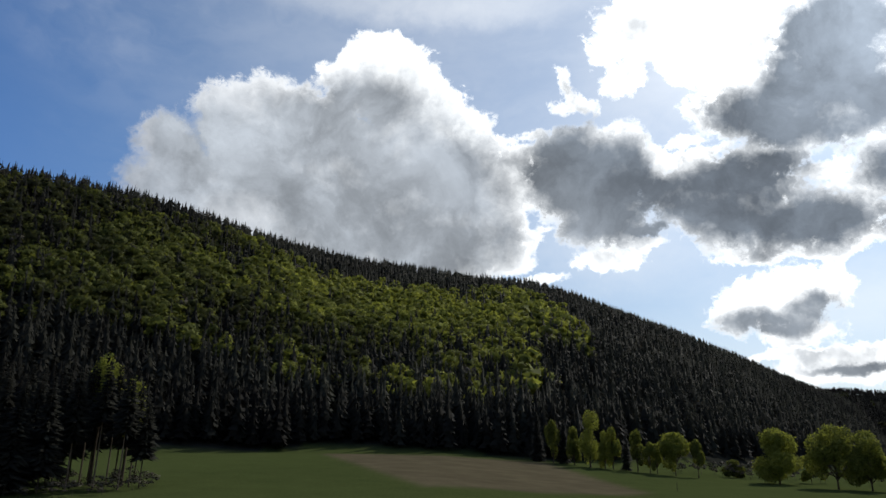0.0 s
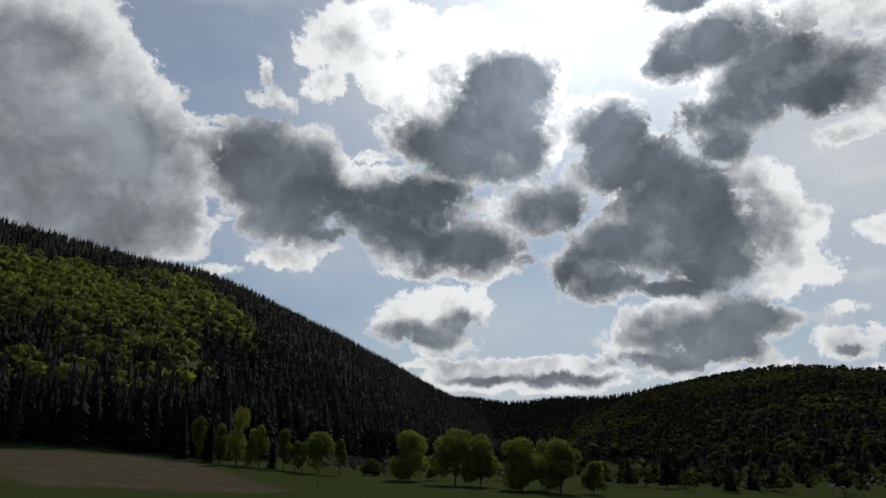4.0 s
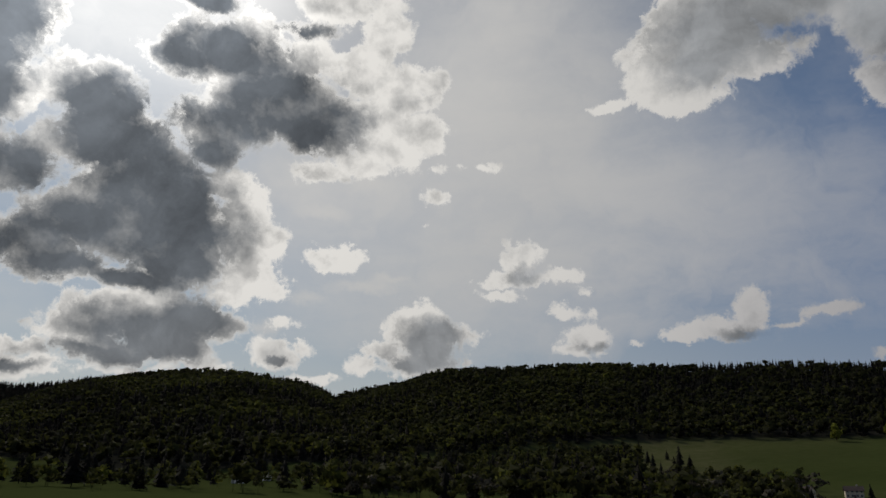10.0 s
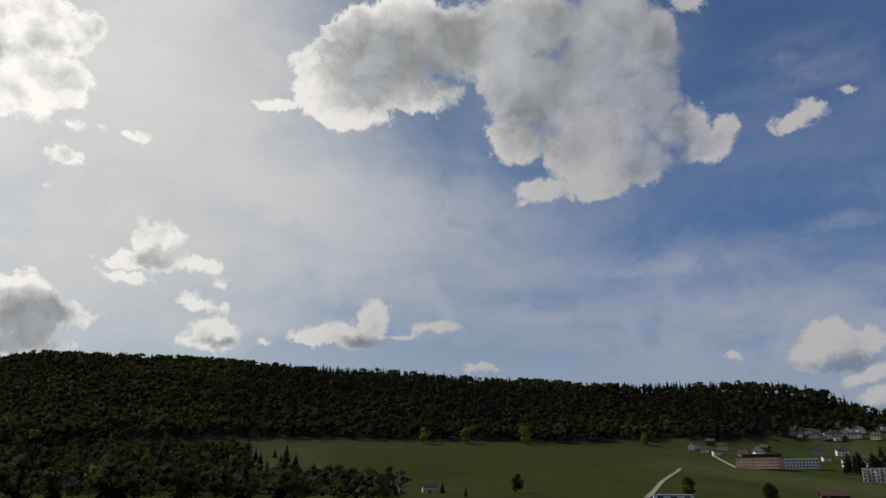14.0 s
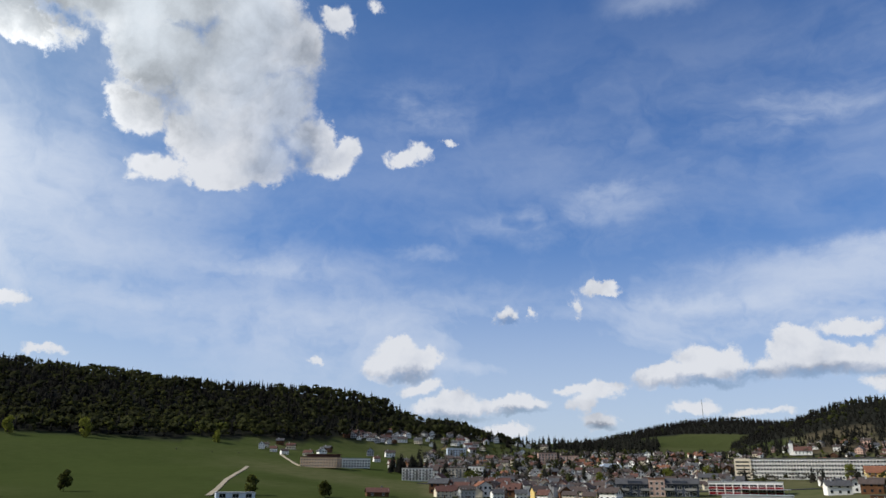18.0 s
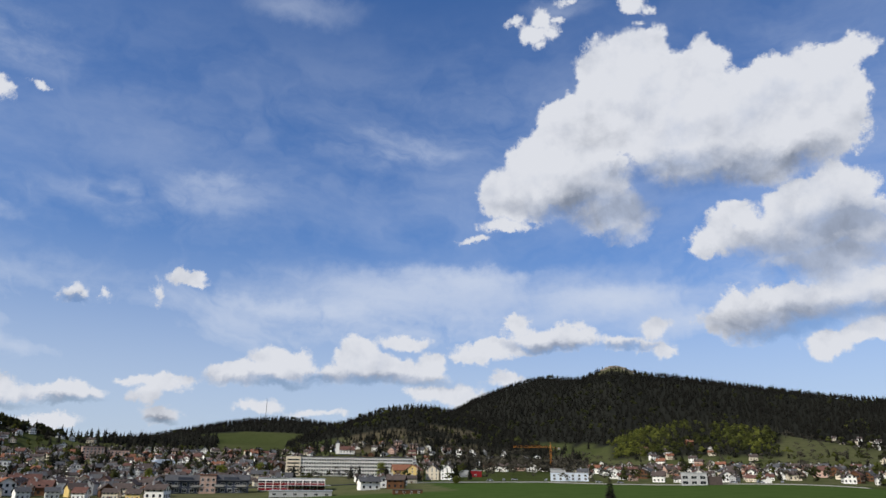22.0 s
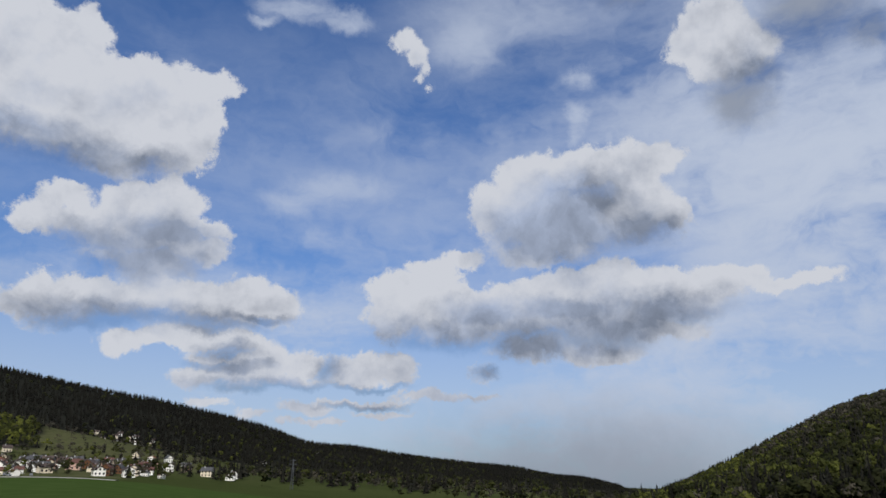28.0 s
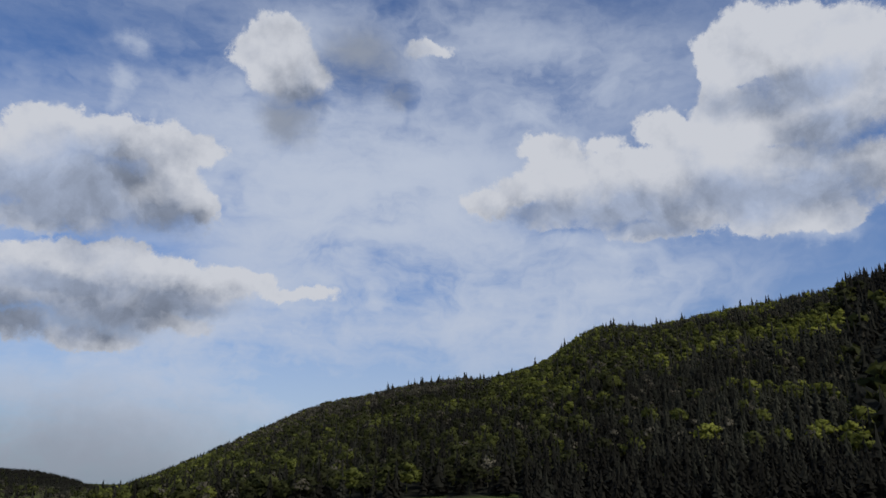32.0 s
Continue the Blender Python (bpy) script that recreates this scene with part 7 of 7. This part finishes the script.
# ---------------------------------------------------------------- single trees near the meadow
def tube(points, radii, sides=7):
    """A tapered tube through points, as vertices and faces."""
    verts, faces = [], []
    for k, (p, r) in enumerate(zip(points, radii)):
        t = (Vector(points[min(k + 1, len(points) - 1)]) - Vector(points[max(k - 1, 0)])).normalized()
        u = t.orthogonal().normalized()
        w = t.cross(u)
        for s in range(sides):
            a = 2 * math.pi * s / sides
            verts.append(tuple(Vector(p) + (u * math.cos(a) + w * math.sin(a)) * r))
    for k in range(len(points) - 1):
        for s in range(sides):
            a, b = k * sides + s, k * sides + (s + 1) % sides
            faces.append((a, b, b + sides, a + sides))
    return verts, faces


def sprays(centres, count, size, seed, fall=0.0):
    """Leaf sprays over a set of lobes (x, y, z, rx, rz): small bent quads facing outwards, thinning to an uneven outline."""
    r = np.random.default_rng(seed)
    c = np.array(centres)
    weight = c[:, 3] ** 2
    k = r.choice(len(c), count, p=weight / weight.sum())
    n = r.normal(size=(count, 3))
    n /= np.linalg.norm(n, axis=1)[:, None]
    reach = np.clip(r.normal(0.93, 0.13, count), 0.45, 1.25)[:, None]
    p = c[k, :3] + n * np.stack([c[k, 3], c[k, 3], c[k, 4]], 1) * reach
    u = np.cross(n + r.normal(size=(count, 3)) * 0.7, r.normal(size=(count, 3)))
    u /= np.linalg.norm(u, axis=1)[:, None] + 1e-6
    w = np.cross(u, n + r.normal(size=(count, 3)) * 0.6)
    w /= np.linalg.norm(w, axis=1)[:, None] + 1e-6
    s = (size * r.uniform(0.6, 1.4, count))[:, None]
    quad = np.stack([p + u * s, p + w * s * 0.7 + n * s * 0.3, p - u * s, p - w * s * 0.7 - n * s * 0.2 - np.array((0, 0, fall)) * s], 1).reshape(-1, 3)
    base = np.arange(count) * 4
    tris = np.concatenate([np.stack([base, base + 1, base + 2], 1), np.stack([base, base + 2, base + 3], 1)])
    return quad, tris, np.repeat(r.uniform(0, 1, count), 4)


def leafy_tree(name, az, d, tall, spread, label, seed, fresh=0.55, bare=0.2, leaves=2600, size=0.34, material=None, bark=None, category="tree", limbs=6):
    """A broadleaved tree: leaning tapered trunk, rising limbs, and a crown of leaf sprays in lobes with gaps."""
    r = np.random.default_rng(seed)
    root = new(name)
    lean = r.uniform(-0.03, 0.03, 2) * tall
    top = tall * 0.8
    points = [(lean[0] * f * f, lean[1] * f * f, top * f) for f in (0, 0.05, 0.3, 0.6, 1.0)]
    part("trunk", pile(tube(points, [tall * 0.02, tall * 0.014, tall * 0.011, tall * 0.008, tall * 0.003], 8)), bark or BARK, root)
    centres = [(lean[0], lean[1], tall * 0.82, spread * 0.42, tall * 0.15)]
    for k in range(limbs):
        a = 2.4 * k + r.uniform(-0.4, 0.4)
        z0 = tall * (bare + 0.02 + 0.1 * r.uniform())
        z1 = tall * r.uniform(bare + 0.12, 0.8)
        reach = spread * r.uniform(0.4, 0.66) * (1.1 - abs(z1 / tall - 0.5))
        tip = (reach * math.cos(a), reach * math.sin(a), z1)
        mid = (tip[0] * 0.45, tip[1] * 0.45, (z0 + z1) / 2 - 0.03 * tall)
        part("limb", pile(tube([(0, 0, z0), mid, tip], [tall * 0.011, tall * 0.008, tall * 0.003], 5)), bark or BARK, root)
        centres.append((tip[0] * 0.95, tip[1] * 0.95, z1, spread * r.uniform(0.3, 0.44), tall * r.uniform(0.12, 0.19)))
    for _ in range(limbs):
        a, f = r.uniform(0, 6.3), r.uniform(0, 1)
        z = tall * (bare + 0.06 + (0.76 - bare) * f)
        q = spread * 0.62 * (1 - 0.55 * f) * r.uniform(0.6, 1.0)
        centres.append((q * math.cos(a), q * math.sin(a), z, spread * r.uniform(0.2, 0.32), tall * r.uniform(0.08, 0.13)))
    v, t, c = sprays(centres, leaves, size, seed)
    me = raw_mesh("crown", v, t, tint=np.clip(fresh * 1.3 + 0.12 + (c - 0.5) * 0.45, 0, 1))
    me.materials.append(material or LEAVES)
    ob = new("crown", me)
    ob.parent = root
    tagged(root, label, category)
    root.matrix_basis = stand(az, d, r.uniform(0, 360), 0.2)
    return root


def tall_conifer(name, az, d, tall, spread, label, seed, bare=0.4, bark=None, category="spruce"):
    """A conifer with a bare stem below and whorls of drooping boughs above."""
    r = np.random.default_rng(seed)
    root = new(name)
    lean = r.uniform(-0.02, 0.02, 2) * tall
    points = [(lean[0] * f * f, lean[1] * f * f, tall * 0.97 * f) for f in (0, 0.3, 0.6, 1.0)]
    part("trunk", pile(tube(points, [tall * 0.0075, tall * 0.0062, tall * 0.004, 0.03], 7)), bark or BARK, root)
    verts, tris, tint, n = [], [], [], 0
    whorls = int(tall * (1 - bare) * 2.6)
    for k in range(whorls):
        f = (k + r.uniform(-0.3, 0.3)) / whorls
        z = tall * (bare + (1 - bare) * max(0, f))
        full = spread * (1 - max(0, f)) ** 0.8 * r.uniform(0.8, 1.1) + 0.25
        for s in range(20):
            a = r.uniform(0, 6.3)
            reach = full * r.uniform(0.55, 1.15)
            out = np.array((math.cos(a), math.sin(a), -0.05 - r.uniform(0, 0.5)))
            side = np.array((-math.sin(a), math.cos(a), 0.0))
            o = np.array((lean[0] * f * f, lean[1] * f * f, z))
            w = reach * r.uniform(0.07, 0.16)
            sag = np.array((0, 0, -0.5 * w))
            verts += [o, o + out * reach * 0.55 + side * w + sag, o + out * reach, o + out * reach * 0.55 - side * w + sag, o + out * reach * 0.4 + np.array((0, 0, 0.07 * reach))]
            tris += [(n, n + 1, n + 4), (n + 1, n + 2, n + 4), (n + 2, n + 3, n + 4), (n + 3, n, n + 4)]
            tint += [r.uniform(0.1, 0.8)] * 5
            n += 5
    me = raw_mesh("crown", np.array(verts), np.array(tris), tint=np.array(tint))
    me.materials.append(NEEDLES)
    ob = new("crown", me)
    ob.parent = root
    tagged(root, label, category)
    root.matrix_basis = stand(az, d, r.uniform(0, 360), 0.2)


# the dark grove at the edge of the field, with bare stems
for k, (a, d, tall, spread, bare) in enumerate((
    (337.6, 152, 17.5, 3.2, 0.36), (336.9, 156, 20.5, 3.2, 0.42), (336.2, 150, 22.5, 3.4, 0.48), (335.4, 158, 24, 3.4, 0.5), (334.6, 153, 24.5, 3.3, 0.52), (333.7, 160, 25, 3.5, 0.5), (332.9, 152, 23, 3.6, 0.42),
    (332.0, 158, 23.5, 3.8, 0.3), (331.2, 148, 21.5, 4.0, 0.2), (330.3, 155, 23, 4.2, 0.14), (329.3, 147, 21, 4.2, 0.1), (328.4, 156, 23.5, 4.2, 0.1), (327.4, 148, 21.5, 4.4, 0.08), (326.4, 157, 23.5, 4.4, 0.08),
    (325.3, 149, 22, 4.4, 0.08), (324.2, 156, 23, 4.4, 0.08), (323.0, 150, 22.5, 4.4, 0.08), (331.6, 166, 25, 4.2, 0.12), (329.8, 168, 25.5, 4.4, 0.1), (327.9, 166, 25, 4.4, 0.1), (325.8, 168, 25.5, 4.4, 0.1), (321.5, 158, 24, 4.4, 0.1),
    (337.2, 168, 20, 3.4, 0.3), (335.9, 170, 23, 3.4, 0.35), (334.2, 172, 24, 3.6, 0.3), (333.0, 170, 24, 3.8, 0.25))):
    tall_conifer("grove_spruce", a, d, tall, spread, "tall dark grove spruce with a bare lower stem" if bare > 0.25 else "dense dark spruce at the edge of the grove", 100 + k, bare, PALE_BARK if bare > 0.4 else BARK)
leafy_tree("grove_beech", 334.35, 162, 27, 4.2, "slim beech with fresh green top above the grove", 131, 0.6, 0.5, 2600, 0.3)
leafy_tree("grove_beech", 336.4, 160, 22, 3.2, "slim beech with green leaves in the grove", 132, 0.5, 0.45, 1500, 0.28)
belt("undergrowth", "dark undergrowth beneath the grove", TWIGS, BUSHY, 322, 338.5, 140, 178, 3.2, 0.7, (1.0, 3.4), (1.2, 2.0), 0.2)

# the row along the lower edge of the field
SPECS = (
    (8.6, 286, 17, 3.6, 0.3, "slender budding birch in the field row", 0.15), (10.2, 284, 15, 3.8, 0.35, "slender leafy tree in the field row", 0.15), (11.4, 276, 21.5, 4.6, 0.72, "tall slim tree with bright spring leaves", 0.12),
    (12.5, 274, 14, 3.2, 0.6, "young leafy tree with a thin crown", 0.15), (13.1, 273, 15.5, 3.4, 0.62, "narrow leafy tree with a light crown", 0.14), (14.9, 268, 15, 3.2, 0.35, "narrow budding tree in the row", 0.2), (15.8, 267, 11, 2.6, 0.55, "small thin leafy tree", 0.25), (16.3, 266, 10.5, 2.6, 0.55, "small thin leafy tree beside its twin", 0.25),
    (17.6, 262, 15, 5.6, 0.6, "round leafy tree on a visible trunk", 0.3), (19.2, 259, 13, 2.6, 0.35, "thin tall-stemmed tree with a small crown", 0.5),
    (24.6, 246, 17.0, 8.6, 0.6, "broad round maple in spring leaf", 0.14), (28.2, 226, 17.5, 7.2, 0.5, "large round maple with an arching crown", 0.16), (30.2, 224, 16.0, 6.4, 0.48, "round maple leaning against its neighbour", 0.16),
    (33.4, 210, 15.2, 7.6, 0.45, "dense dome-shaped lime tree", 0.08), (36.3, 208, 15.4, 7.2, 0.45, "dense dome-shaped lime tree beside its twin", 0.08), (38.8, 214, 9.5, 4.4, 0.4, "low round tree at the end of the row", 0.1),
    (34.9, 226, 15.6, 4.0, 0.42, "leafy tree between two lime domes", 0.2), (26.6, 262, 9.0, 3.4, 0.4, "small leafy tree behind the maples", 0.2), (21.6, 280, 6.5, 4.6, 0.2, "low grey-green willow bush", 0.05),
)
for k, (a, d, tall, spread, fresh, label, bare) in enumerate(SPECS):
    leafy_tree("field_tree", a, d, tall, spread, label, 200 + k, min(0.75, fresh + 0.1), bare * 0.6, int(2000 + spread * 1250), 0.28 if spread > 5 else 0.21, limbs=8 if spread > 3.6 else 5)
for k, (a, d, tall, spread) in enumerate(((9.4, 287, 18, 3.2), (14.1, 272, 14.5, 2.4), (7.4, 290, 20, 3.4))):
    tall_conifer("field_spruce", a, d, tall, spread, "dark spruce among the leafy row", 260 + k, 0.06)
for k, (a, d, tall, spread) in enumerate(((99.5, 742, 17, 6.0), (102.8, 742, 17, 6.0), (107.5, 740, 20, 7.0), (116.6, 765, 13, 5.0))):
    leafy_tree("meadow_tree", a, d, tall, spread, "round pale green tree before the forest edge", 280 + k, 0.62, 0.08, 900, 0.7)
for k, (a, d, tall, spread, fresh) in enumerate(((119.4, 322, 9, 3.6, 0.25), (124.9, 320, 7, 3.6, 0.2), (163.0, 548, 12, 4.5, 0.55), (151.0, 520, 12, 4.5, 0.55), (146.0, 500, 11, 4.2, 0.5), (153.9, 540, 12, 4.8, 0.6), (168.9, 468, 5, 2.6, 0.4), (106.8, 338, 9, 3.0, 0.2))):
    leafy_tree("valley_tree", a, d, tall, spread, "rounded leafy tree at the edge of the town", 290 + k, fresh, 0.1, 900, 0.45)
tall_conifer("small_spruce", 180.6, 236, 7.0, 2.0, "small dark spruce standing in the green field", 310, 0.05)
tall_conifer("lone_spruce", 48.5, 300, 15.0, 3.6, "broad dark spruce on the valley lawn", 311, 0.04)
tall_conifer("lone_spruce", 50.0, 312, 12.0, 3.4, "lower dark spruce beside the lawn", 312, 0.04)


def field_post():
    root = new("field_post")
    part("post", pile(tube([(0, 0, 0), (0, 0, 1.9)], [0.07, 0.06], 6)), BARK, root)
    part("young_stem", pile(tube([(0.2, 0, 0), (0.22, 0, 2.6)], [0.03, 0.01], 5)), BARK, root)
    tagged(root, "wooden post with a sapling in the meadow", "post")
    root.matrix_basis = stand(17.6, 190, 0, 0.1)


field_post()
